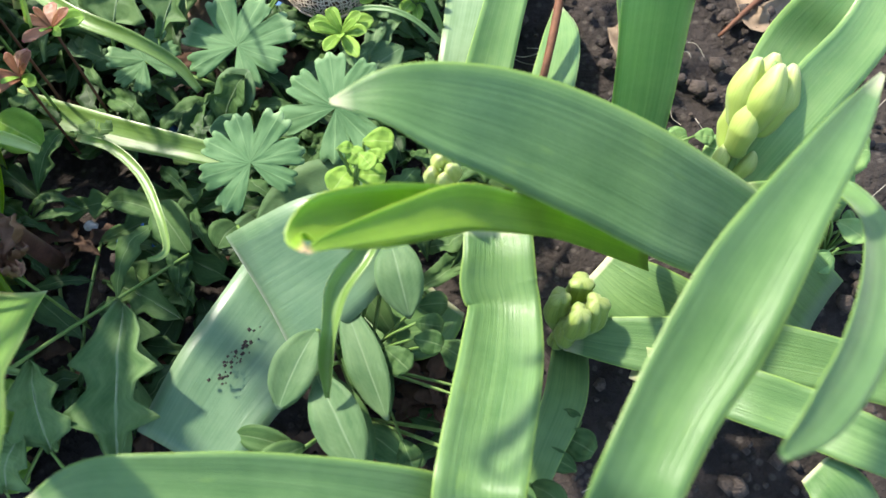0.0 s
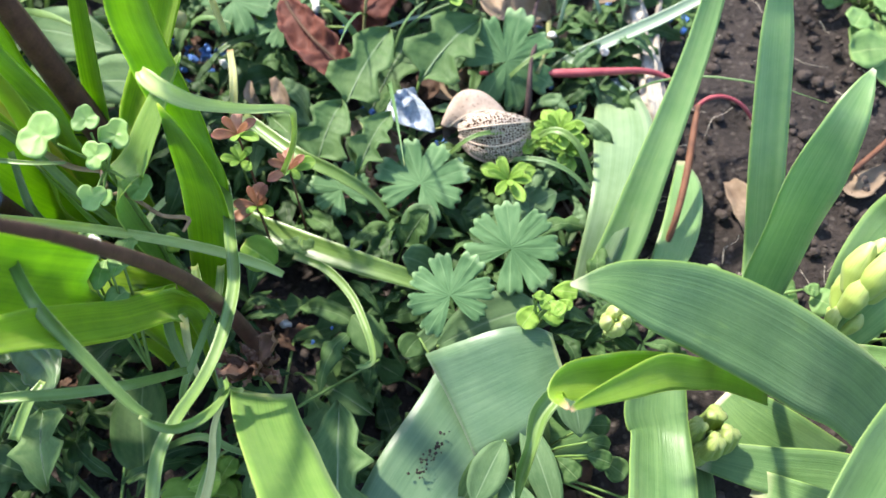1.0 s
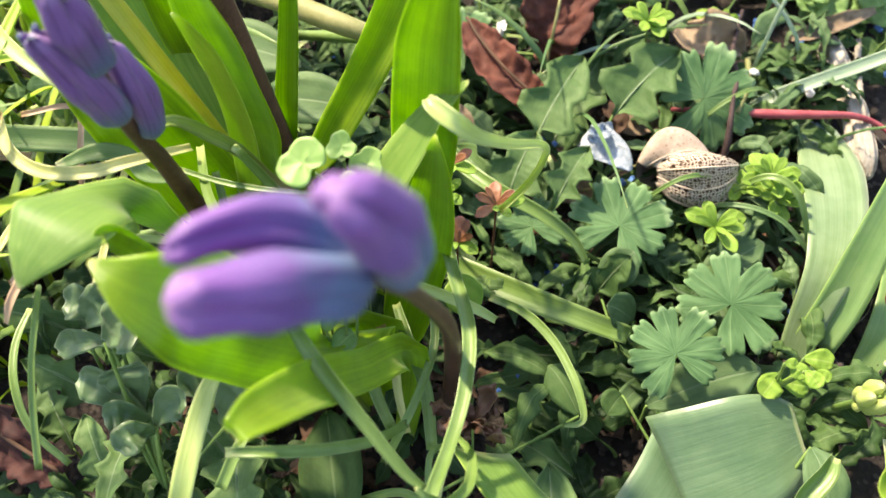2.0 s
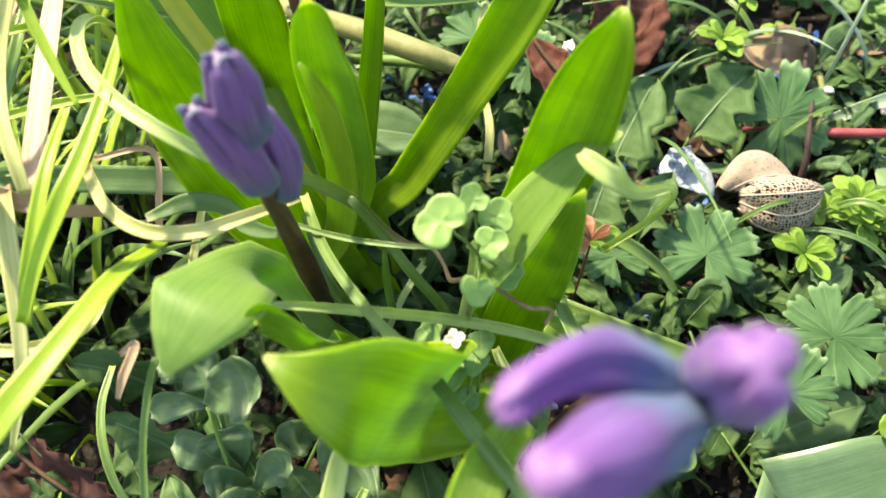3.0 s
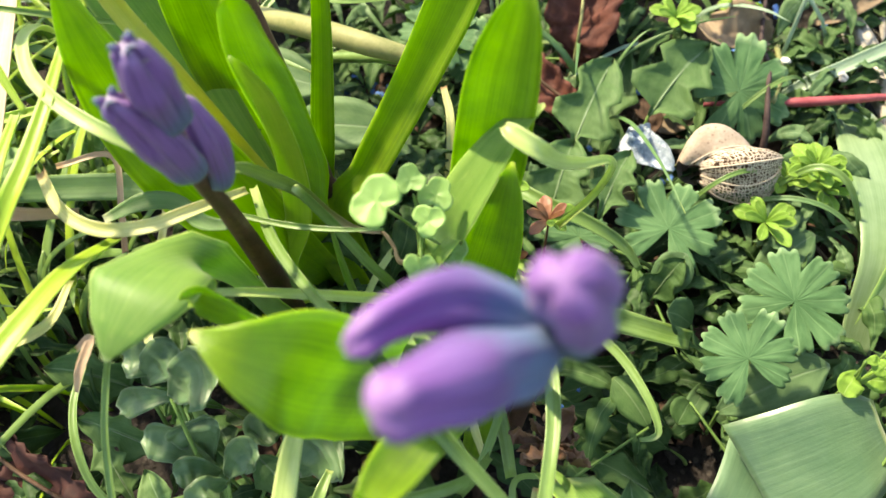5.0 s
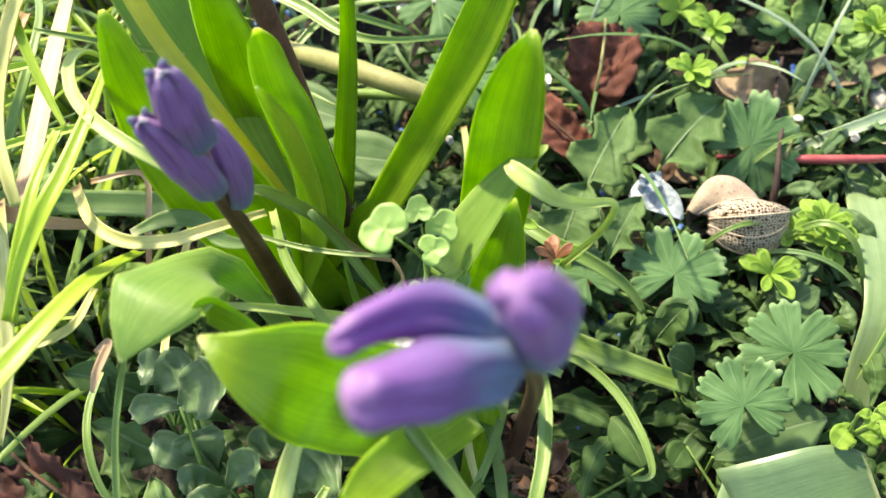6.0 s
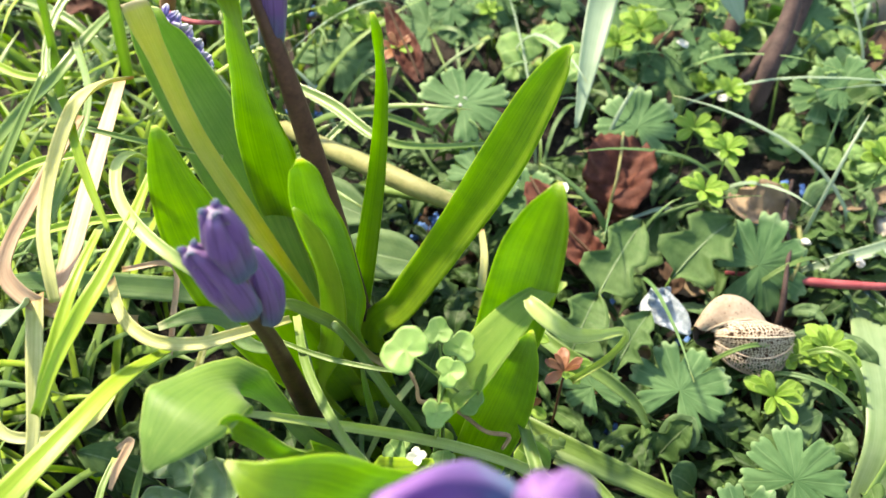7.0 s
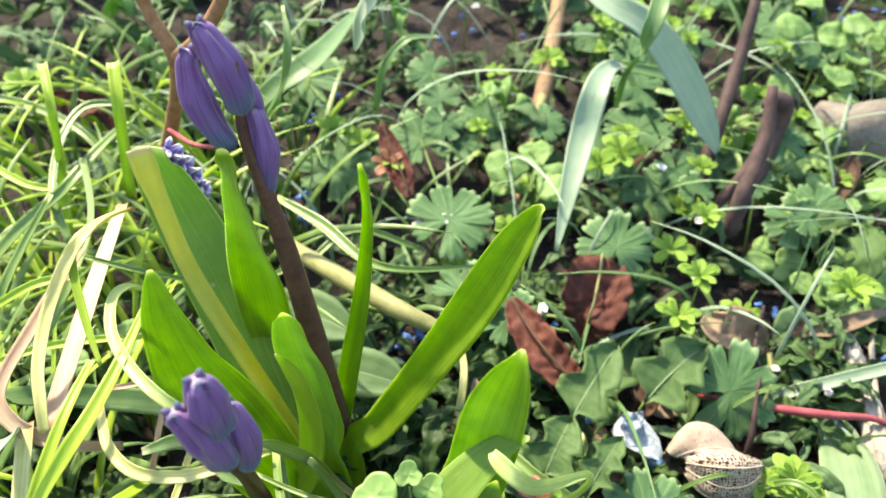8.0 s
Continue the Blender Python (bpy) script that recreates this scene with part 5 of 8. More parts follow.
stem(dark_twigs, [(-0.0055, 0.4292, 0.0800, 0.0037), (-0.0130, 0.4118, 0.0720, 0.0055), (-0.0284, 0.3907, 0.0500, 0.0049)], "twig")
stem(dark_twigs, [(-0.0129, 0.4169, 0.1200, 0.0054), (-0.0122, 0.3998, 0.1000, 0.0082), (-0.0185, 0.3758, 0.0800, 0.0092), (-0.0200, 0.3704, 0.0600, 0.0084)], "twig")
strand(dark_twigs, [(-0.0720, 0.4093, 0.0500, 0.0064), (-0.0635, 0.4103, 0.0550, 0.0285), (-0.0439, 0.4197, 0.0500, 0.0322), (-0.0239, 0.4131, 0.0450, 0.0191)], "deadbrown", "dark curled dead leaf at the foot", cup=0.4)

# pale strap leaves of a plant behind
iris = thing("strap_leaf_plant", (-0.05, 0.42, 0.04), "pale grey-green strap leaves drooping over weeds", "plant")
leaf(iris, [(-0.0789, 0.4518, 0.0900, 0.0045), (-0.0868, 0.4122, 0.1220, 0.0057), (-0.0951, 0.3930, 0.1300, 0.0093), (-0.0986, 0.3716, 0.1300, 0.0121), (-0.1007, 0.3578, 0.1150, 0.0127), (-0.1023, 0.3330, 0.1000, 0.0088), (-0.1033, 0.3106, 0.0810, 0.0015)], "palegrass", cup=0.3)
leaf(iris, [(-0.1278, 0.4349, 0.1600, 0.0057), (-0.0995, 0.4113, 0.1550, 0.0136), (-0.0786, 0.4108, 0.1450, 0.0170), (-0.0592, 0.4078, 0.1250, 0.0185), (-0.0434, 0.4020, 0.1050, 0.0143), (-0.0326, 0.3964, 0.0900, 0.0035)], "palegrass", cup=0.2)
leaf(iris, [(-0.0760, 0.4127, 0.1700, 0.0079), (-0.0779, 0.3869, 0.1650, 0.0086), (-0.0809, 0.3829, 0.1500, 0.0062), (-0.0858, 0.4034, 0.1200, 0.0040), (-0.0865, 0.4251, 0.0900, 0.0031)], "grass", cup=0.3)
leaf(iris, [(-0.0647, 0.4666, 0.0800, 0.0027), (-0.0504, 0.4505, 0.0900, 0.0077), (-0.0557, 0.4473, 0.1000, 0.0081), (-0.0877, 0.4357, 0.1100, 0.0061)], "grass", cup=0.3)
leaf(iris, [(-0.1878, 0.3178, 0.2000, 0.0085), (-0.1895, 0.3149, 0.1900, 0.0125), (-0.1944, 0.3206, 0.1750, 0.0117), (-0.1992, 0.3241, 0.1600, 0.0019)], "palegrass", "broad pointed leaf hanging into view", cup=0.25)
leaf(iris, [(-0.2346, 0.3352, 0.1700, 0.0014), (-0.2275, 0.3208, 0.1600, 0.0038), (-0.2326, 0.3212, 0.1400, 0.0050), (-0.2509, 0.3357, 0.1100, 0.0054)], "grass", cup=0.3)
leaf(iris, [(-0.1820, 0.4015, 0.1300, 0.0023), (-0.1939, 0.3851, 0.1350, 0.0039), (-0.2047, 0.3808, 0.1200, 0.0046), (-0.2112, 0.3840, 0.0900, 0.0042)], "grass", cup=0.3)
leaf(iris, [(-0.2509, 0.4833, 0.1000, 0.0035), (-0.2485, 0.3988, 0.1100, 0.0152), (-0.2659, 0.3751, 0.1000, 0.0120), (-0.2828, 0.3626, 0.0800, 0.0061)], "grass", cup=0.3)
blade = thing("grass_blade", (0.05, 0.3, 0.04), "single pale green grass blade leaning over soil", "grass")
leaf(blade, [(-0.0022, 0.2862, 0.0311, 0.0031), (0.0095, 0.2899, 0.0407, 0.0051), (0.0281, 0.2947, 0.0500, 0.0055), (0.0485, 0.3003, 0.0592, 0.0054), (0.0714, 0.3060, 0.0734, 0.0038)], "palegrass", cup=0.35)


# ---- low weeds ----
def oval(parent, foot, end, width, mat, arch=0.003, shape=(0.12, 0.72, 1.0, 0.8, 0.06), label="", name="leaf", **how):
    """A broad leaf from its foot to its end, arched upwards."""
    foot, end = Vector(foot), Vector(end)
    pts = []
    for s, w in zip((0.0, 0.22, 0.5, 0.78, 1.0), shape):
        p = foot.lerp(end, s)
        pts.append((p.x, p.y, p.z + arch * 4 * s * (1 - s), width * w))
    how.setdefault("cup", 0.2)
    how.setdefault("cols", 6)
    how.setdefault("steps", 4)
    how.setdefault("thick", 0.0004)
    how.setdefault("wave", 0.12)
    return leaf(parent, pts[::-1], mat, label, name, **how)


def cranesbill_leaf(parent, centre, radius, spin=0.0, face=(0.0, -0.35, 0.93), seed=0):
    """A round soft leaf, one sheet, cut half-way into seven wedges, each with three blunt teeth."""
    up = Vector(face).normalized()
    sx = Vector((1, 0, 0)).cross(up).cross(up).normalized() * -1
    sy = up.cross(sx)
    centre = Vector(centre)
    rng = random.Random(seed)
    lobes, per, rings = 7, 16, 9
    span = radians(rng.uniform(318, 345))
    sizes = [0.88 + 0.14 * math.sin(math.pi * (k + 0.5) / lobes) + rng.uniform(-0.08, 0.08) for k in range(lobes)]
    bends = [rng.uniform(-0.12, 0.1) for k in range(lobes)]
    shift_by = [rng.uniform(-0.05, 0.05) for k in range(lobes)]
    top, low, uvs, faces = [], [], [], []
    w = rings + 1
    for col in range(lobes * per + 1):
        k = min(col // per, lobes - 1)
        x = 2 * (col - k * per) / per - 1
        tooth = max(1 - (x / 0.30) ** 2, 0.8 * (1 - ((abs(x) - 0.62) / 0.28) ** 2), 0.0) ** 0.6
        cut = min(1.0, max(0.0, (abs(x) - 0.86) / 0.14))
        rim = sizes[k] * radius * (0.86 - 0.05 * x * x + 0.15 * tooth) * (1 - 0.33 * cut)
        for i in range(w):
            f = i / rings
            a = spin - span / 2 + span * (k + 0.5 + x / 2 * (1 - 0.1 * f)) / lobes + shift_by[k] * f * (1 - cut)
            r = rim * f
            q = r / radius
            z = radius * (0.012 * q * (1 - abs(x) ** 2) + (bends[k] * (1 - cut) - 0.03) * q * q + 0.12 * q * noise.noise(Vector((math.cos(a) * 1.3 + seed, math.sin(a) * 1.3, q * 1.5))) + 0.05 * q * noise.noise(Vector((math.cos(a) * 6 + seed, math.sin(a) * 6, q * 5))))
            p = centre + sx * (r * math.cos(a)) + sy * (r * math.sin(a)) + up * z
            top.append(p)
            low.append(p - up * 0.0004)
            uvs.append((0.06 + 0.44 * (x + 1), 1 - q))
    shift = len(top)
    for col in range(lobes * per):
        c = col * w
        for i in range(rings):
            quad = (c + i, c + i + 1, c + w + i + 1, c + w + i)
            faces.append(quad[::-1])
            faces.append(tuple(n + shift for n in quad))
        a, b = c + rings, c + w + rings
        faces.append((a, b, b + shift, a + shift))
    return mesh_object("leaf", top + low, faces, "geranium", parent, uvs + uvs)


def cranesbill(root, leaves, label="soft green cranesbill with rounded lobed leaves"):
    plant = thing("cranesbill", root, label, "plant", "cranesbills")
    for i, (centre, radius, spin, face) in enumerate(leaves):
        cranesbill_leaf(plant, centre, radius, spin, face, seed=i + int(1000 * abs(centre[0])))
        c, r = Vector(centre), Vector(root)
        m = c.lerp(r, 0.5) + Vector((0, 0, 0.008))
        stem(plant, [(c.x, c.y, c.z - 0.0006, 0.0012), (*c.lerp(m, 0.4), 0.0014), (*m, 0.0014), (r.x, r.y, r.z, 0.0016)], "stemgreen", name="petiole", sides=6)
    return plant


FLAT, LEANT = (0.0, -0.35, 0.93), (0.1, -0.6, 0.8)
cranesbill((-0.0283, 0.1972, 0.0064), [
    ((-0.0316, 0.1539, 0.0561), 0.0162, 1.9, FLAT),
    ((-0.0117, 0.1801, 0.0486), 0.0190, 0.9, FLAT),
    ((-0.0490, 0.2119, 0.0424), 0.0193, 1.2, FLAT),
    ((-0.0809, 0.2090, 0.0386), 0.0132, 2.2, FLAT),
])
cranesbill((-0.03, 0.29, 0.03), [
    ((-0.0190, 0.2761, 0.0500), 0.0224, 0.5, LEANT),
    ((-0.1261, 0.2980, 0.0450), 0.0162, 2.6, FLAT),
])
cranesbill((-0.15, 0.33, 0.03), [
    ((-0.1565, 0.3257, 0.0750), 0.0224, 1.2, FLAT),
    ((-0.1928, 0.4095, 0.0600), 0.0217, 2.2, FLAT),
    ((-0.2316, 0.3678, 0.0600), 0.0230, 1.4, FLAT),
    ((-0.2809, 0.4532, 0.0600), 0.0253, 0.8, FLAT),
])
cranesbill((-0.08, 0.32, 0.03), [
    ((-0.0755, 0.3380, 0.0650), 0.0204, 1.6, FLAT),
    ((-0.1418, 0.2936, 0.0600), 0.0184, 0.6, FLAT),
    ((-0.0700, 0.4530, 0.0600), 0.0223, 1.0, FLAT),
    ((-0.1193, 0.2897, 0.0550), 0.0156, 2.0, FLAT),
])


def weed(name, root, leaves, mat, label, category="weed", group="", teeth=None, **more):
    """A low weed: leaves as (foot, end, width, arch), joined to the root by short stalks."""
    plant = thing(name, root, label, category, group)
    for foot, end, width, arch in leaves:
        how = dict(more, teeth=teeth) if teeth else dict(more)
        if teeth:
            how["steps"] = 16
        oval(plant, foot, end, width, mat, arch, **how)
        f, r = Vector(foot), Vector(root)
        if (f - r).length > 0.004:
            m = f.lerp(r, 0.5) + Vector((0, 0, 0.003))
            stem(plant, [(*f, 0.0011), (*m, 0.0012), (*r, 0.0014)], "stemgreen", name="stalk", sides=6)
    return plant


# broad pale-ribbed leaves under the cranesbill
weed("broadleaf_weed", (-0.0351, 0.1466, 0.0112), [
    ((-0.0355, 0.1470, 0.0312), (0.0005, 0.1634, 0.0369), 0.0197, 0.004),
    ((-0.0172, 0.2002, 0.0260), (0.0053, 0.2182, 0.0352), 0.0160, 0.003),
    ((-0.0404, 0.1813, 0.0267), (-0.0519, 0.1768, 0.0422), 0.0131, 0.002),
    ((-0.0527, 0.1905, 0.0273), (-0.0434, 0.2014, 0.0420), 0.0140, 0.003),
    ((-0.0322, 0.1651, 0.0162), (-0.0462, 0.1430, 0.0266), 0.0084, 0.002),
], "weedpale", "broadleaf weed with smooth grey-green leaves on the soil", group="weeds")
def lobed_weed(root, leaves, label, mat="weed"):
    """A dandelion-like weed: arrow-lobed leaves as (foot, end, width, arch, outline), each with a pale rib."""
    plant = thing("thistle_weed", root, label, "weed", "weeds")
    for foot, end, width, arch, outline in leaves:
        f, e, r = Vector(foot), Vector(end), Vector(root)
        spine = [f.lerp(e, s) + Vector((0, 0, arch * 4 * s * (1 - s))) for s in (0, 0.25, 0.5, 0.75, 1)]
        blade = leaf(plant, [(*p, width) for p in spine[::-1]], mat, cup=0.22, steps=16, cols=8, wave=0.07, thick=0.0004, edges=outline, sweep=0.22)
        stem(blade, [(p.x, p.y, p.z - 0.0002 - 0.036 * width, width * w) for p, w in zip(spine, (0.026, 0.022, 0.018, 0.012, 0.004))], "rib", "pale leaf rib", "midrib", 6)
        back = (f - e).normalized() * 0.008
        low = Vector((f.x + back.x, f.y + back.y, ground_z(f.x, f.y)))
        stem(plant, [(*f, width * 0.04), (*(f.lerp(low, 0.4) + back * 0.3), 0.0012), (*low, 0.0015)], "stemgreen", name="stalk", sides=6)
    return plant


ARROW = [(0, 0.04, 0.04), (0.1, 0.1, 0.2), (0.16, 0.75, 0.5), (0.24, 1.0, 0.9), (0.38, 0.62, 0.95), (0.46, 0.55, 0.45), (0.56, 0.8, 0.5), (0.7, 0.7, 0.75), (0.85, 0.45, 0.5), (0.95, 0.18, 0.2), (1, 0, 0)]
BROAD_ARROW = [(0, 0.04, 0.04), (0.08, 0.2, 0.1), (0.2, 0.9, 0.85), (0.3, 1.0, 1.0), (0.4, 0.5, 0.72), (0.48, 0.6, 0.5), (0.6, 0.95, 0.85), (0.72, 0.55, 0.7), (0.85, 0.4, 0.32), (1, 0, 0)]
SLIM_ARROW = [(0, 0.06, 0.06), (0.2, 0.3, 0.2), (0.3, 0.9, 0.7), (0.38, 0.4, 0.9), (0.48, 0.45, 0.4), (0.58, 0.85, 0.5), (0.66, 0.45, 0.8), (0.78, 0.5, 0.45), (0.9, 0.35, 0.3), (1, 0, 0)]
lobed_weed((-0.07, 0.23, 0.02), [
    ((-0.0844, 0.2432, 0.0500), (-0.0698, 0.2803, 0.0600), 0.0270, 0.004, ARROW),
    ((-0.0551, 0.2606, 0.0500), (-0.0320, 0.2902, 0.0600), 0.0300, 0.005, BROAD_ARROW),
    ((-0.0917, 0.2160, 0.0450), (-0.0844, 0.2411, 0.0550), 0.0250, 0.004, ARROW),
    ((-0.0746, 0.2128, 0.0450), (-0.0638, 0.2367, 0.0550), 0.0201, 0.004, SLIM_ARROW),
    ((-0.0790, 0.2541, 0.0300), (-0.0605, 0.3024, 0.0450), 0.0270, 0.004, BROAD_ARROW),
    ((-0.0903, 0.2753, 0.0300), (-0.1227, 0.2953, 0.0450), 0.0230, 0.004, ARROW),
], "wild weed with arrow-lobed leaves and pale ribs", "thistle")
lobed_weed((-0.1278, 0.2010, 0.0304), [
    ((-0.1197, 0.2453, 0.0405), (-0.0923, 0.2165, 0.0442), 0.0140, 0.003, SLIM_ARROW),
    ((-0.0544, 0.1903, 0.0274), (-0.0444, 0.1990, 0.0421), 0.0151, 0.003, ARROW),
    ((-0.0937, 0.1679, 0.0107), (-0.0468, 0.1681, 0.0169), 0.0152, 0.003, SLIM_ARROW),
    ((-0.0843, 0.1545, 0.0102), (-0.0557, 0.1370, 0.0169), 0.0167, 0.003, SLIM_ARROW),
    ((-0.0856, 0.1386, 0.0131), (-0.0558, 0.1220, 0.0218), 0.0163, 0.003, SLIM_ARROW),
    ((-0.0475, 0.1407, 0.0116), (-0.0697, 0.1458, 0.0226), 0.0125, 0.003, ARROW),
], "dark green weed with ragged lobed leaves in shade", "weed")
lobed_weed((-0.15, 0.08, 0.0), [
    ((-0.1585, 0.1028, 0.0500), (-0.1496, 0.0786, 0.0450), 0.0206, 0.004, BROAD_ARROW),
    ((-0.1995, 0.1240, 0.0500), (-0.2065, 0.1240, 0.0600), 0.0108, 0.003, ARROW),
    ((-0.1918, 0.1047, 0.0500), (-0.1904, 0.0794, 0.0500), 0.0139, 0.003, SLIM_ARROW),
    ((-0.1624, 0.1030, 0.0300), (-0.1776, 0.1141, 0.0500), 0.0179, 0.004, ARROW),
    ((-0.1955, 0.1323, 0.0400), (-0.2166, 0.1261, 0.0550), 0.0146, 0.004, SLIM_ARROW),
    ((-0.2183, 0.1016, 0.0300), (-0.2330, 0.1192, 0.0400), 0.0163, 0.004, SLIM_ARROW),
    ((-0.2017, 0.0925, 0.0300), (-0.2140, 0.1098, 0.0400), 0.0141, 0.004, ARROW),
    ((-0.2118, 0.1178, 0.0300), (-0.2367, 0.1208, 0.0500), 0.0189, 0.004, SLIM_ARROW),
    ((-0.2302, 0.1401, 0.0300), (-0.2540, 0.1368, 0.0500), 0.0181, 0.004, ARROW),
], "ragged green weed with pale ribs below the grape hyacinth", "thistle")
weed("thistle_weed", (-0.0931, 0.1032, -0.0019), [
    ((-0.0698, 0.0808, 0.0090), (-0.0738, 0.1274, 0.0176), 0.0277, 0.004),
    ((-0.0903, 0.0855, 0.0079), (-0.0989, 0.1091, 0.0184), 0.0130, 0.004),
    ((-0.0972, 0.0755, 0.0080), (-0.1089, 0.0884, 0.0186), 0.0126, 0.004),
    ((-0.0672, 0.1334, 0.0074), (-0.0818, 0.1430, 0.0160), 0.0143, 0.004),
    ((-0.0664, 0.1296, 0.0073), (-0.0553, 0.1320, 0.0149), 0.0106, 0.003),
    ((-0.0685, 0.1118, 0.0092), (-0.0824, 0.1310, 0.0180), 0.0123, 0.003),
    ((-0.0939, 0.1546, 0.0106), (-0.0566, 0.1648, 0.0172), 0.0131, 0.003),
    ((-0.0703, 0.1476, 0.0096), (-0.0578, 0.1282, 0.0169), 0.0147, 0.003),
    ((-0.1117, 0.1627, 0.0114), (-0.0870, 0.1685, 0.0145), 0.0111, 0.003),
], "weed", "dandelion-like weed with jagged leaves in shade", group="weeds", teeth=(4.0, 0.6))
weed("broadleaf_weed", (-0.16, 0.2, 0.02), [
    ((-0.2301, 0.2658, 0.0600), (-0.1763, 0.2477, 0.0700), 0.0213, 0.004),
    ((-0.1929, 0.2353, 0.0600), (-0.1494, 0.2278, 0.0700), 0.0199, 0.004),
    ((-0.1780, 0.2358, 0.0500), (-0.1439, 0.2276, 0.0600), 0.0144, 0.004),
    ((-0.2049, 0.2609, 0.0500), (-0.1691, 0.2475, 0.0600), 0.0129, 0.004),
    ((-0.2248, 0.2621, 0.0500), (-0.1964, 0.2338, 0.0600), 0.0173, 0.004),
], "weedpale", "weed with smooth arrow-shaped leaves between hyacinth stems", group="weeds")
lobed_weed((-0.0684, 0.0754, 0.0120), [
    ((-0.0590, 0.0746, 0.0340), (-0.0659, 0.1184, 0.0400), 0.0298, 0.003, SLIM_ARROW),
    ((-0.0771, 0.0785, 0.0340), (-0.0861, 0.1007, 0.0400), 0.0180, 0.004, BROAD_ARROW),
    ((-0.0882, 0.0692, 0.0300), (-0.0847, 0.0822, 0.0360), 0.0163, 0.004, ARROW),
], "dandelion-like weed with pointed green lobes between hyacinths", "thistle")
weed("broadleaf_weed", (-0.0048, 0.1102, 0.0200), [
    ((-0.0096, 0.0982, 0.0400), (0.0036, 0.0750, 0.0360), 0.0134, 0.003),
    ((0.0083, 0.1319, 0.0520), (0.0141, 0.1123, 0.0450), 0.0126, 0.004),
    ((-0.0099, 0.1087, 0.0450), (-0.0183, 0.0890, 0.0400), 0.0117, 0.003),
    ((-0.0043, 0.1185, 0.0400), (0.0088, 0.0886, 0.0340), 0.0103, 0.003),
], "weedpale", "young weed with smooth pointed leaves beside a folded hyacinth leaf", group="weeds")
weed("corn_salad", (-0.18, 0.09, 0.03), [
    ((-0.1920, 0.1154, 0.0850), (-0.1752, 0.1163, 0.1000), 0.0157, 0.004),
    ((-0.2031, 0.1205, 0.0800), (-0.1909, 0.1256, 0.0900), 0.0119, 0.004),
    ((-0.1950, 0.1242, 0.0800), (-0.2089, 0.1258, 0.0850), 0.0102, 0.004),
    ((-0.1931, 0.1178, 0.0800), (-0.2105, 0.1152, 0.0750), 0.0081, 0.003),
    ((-0.1864, 0.1078, 0.0600), (-0.1892, 0.1140, 0.0750), 0.0144, 0.004),
    ((-0.1845, 0.1063, 0.0600), (-0.2038, 0.1098, 0.0700), 0.0102, 0.004),
    ((-0.1825, 0.1049, 0.0600), (-0.1922, 0.0998, 0.0680), 0.0088, 0.003),
    ((-0.1806, 0.1034, 0.0600), (-0.1705, 0.1087, 0.0700), 0.0101, 0.004),
    ((-0.1802, 0.1019, 0.0600), (-0.1852, 0.0924, 0.0650), 0.0098, 0.004),
    ((-0.1626, 0.1080, 0.0550), (-0.1493, 0.1154, 0.0700), 0.0228, 0.004),
    ((-0.1687, 0.1248, 0.0500), (-0.1771, 0.1148, 0.0600), 0.0109, 0.004),
], "cornsalad", "corn salad rosette with rounded grey-green leaves", group="weeds", cup=0.45, wave=0.35, steps=6, cols=8, shape=(0.15, 0.5, 0.9, 1.0, 0.3))
weed("broadleaf_weed", (-0.14, 0.08, 0.01), [
    ((-0.1401, 0.1280, 0.0300), (-0.1252, 0.0878, 0.0350), 0.0206, 0.003),
    ((-0.2007, 0.1176, 0.0500), (-0.1805, 0.1017, 0.0600), 0.0105, 0.004),
    ((-0.2092, 0.1292, 0.0500), (-0.1831, 0.1108, 0.0600), 0.0089, 0.004),
    ((-0.0567, 0.1423, 0.0250), (-0.0688, 0.1571, 0.0300), 0.0124, 0.003),
], "weed", "dull green broadleaf weed under the hyacinth leaves", group="weeds")
weed("broadleaf_weed", (-0.0024, 0.0986, 0.0044), [
    ((0.0066, 0.1385, 0.0394), (0.0119, 0.1202, 0.0291), 0.0128, 0.004),
    ((-0.0062, 0.1225, 0.0298), (0.0080, 0.0918, 0.0240), 0.0125, 0.004),
    ((-0.0083, 0.1124, 0.0348), (-0.0229, 0.0927, 0.0252), 0.0102, 0.004),
    ((-0.0119, 0.1020, 0.0299), (0.0040, 0.0780, 0.0240), 0.0148, 0.004),
    ((-0.0150, 0.0826, 0.0248), (-0.0330, 0.0865, 0.0256), 0.0075, 0.003),
    ((-0.0137, 0.0840, 0.0248), (-0.0259, 0.0748, 0.0252), 0.0089, 0.003),
    ((-0.0430, 0.1517, 0.0266), (-0.0477, 0.1434, 0.0267), 0.0104, 0.002),
    ((0.0070, 0.1200, 0.0142), (-0.0046, 0.1334, 0.0248), 0.0082, 0.003),
    ((-0.0007, 0.0921, 0.0143), (0.0126, 0.0831, 0.0137), 0.0094, 0.003),
    ((0.0463, 0.0846, 0.0223), (0.0580, 0.0798, 0.0218), 0.0060, 0.003),
    ((0.0455, 0.0735, 0.0323), (0.0536, 0.0683, 0.0319), 0.0069, 0.003),
], "weed", "young weed with pointed grey-green leaves between hyacinth leaves", group="weeds")
bindweed = thing("climbing_shoot", (0.0, 0.11, 0.02), "twisted bright green leaf rolled into a tube", "leaf")
leaf(bindweed, [(0.0073, 0.1224, 0.0693, 0.0027), (0.0043, 0.1169, 0.0694, 0.0053), (-0.0008, 0.1101, 0.0665, 0.0059), (-0.0026, 0.1016, 0.0625, 0.0040), (-0.0043, 0.0963, 0.0545, 0.0038), (-0.0051, 0.0906, 0.0445, 0.0011)], "strand", cup=0.9)


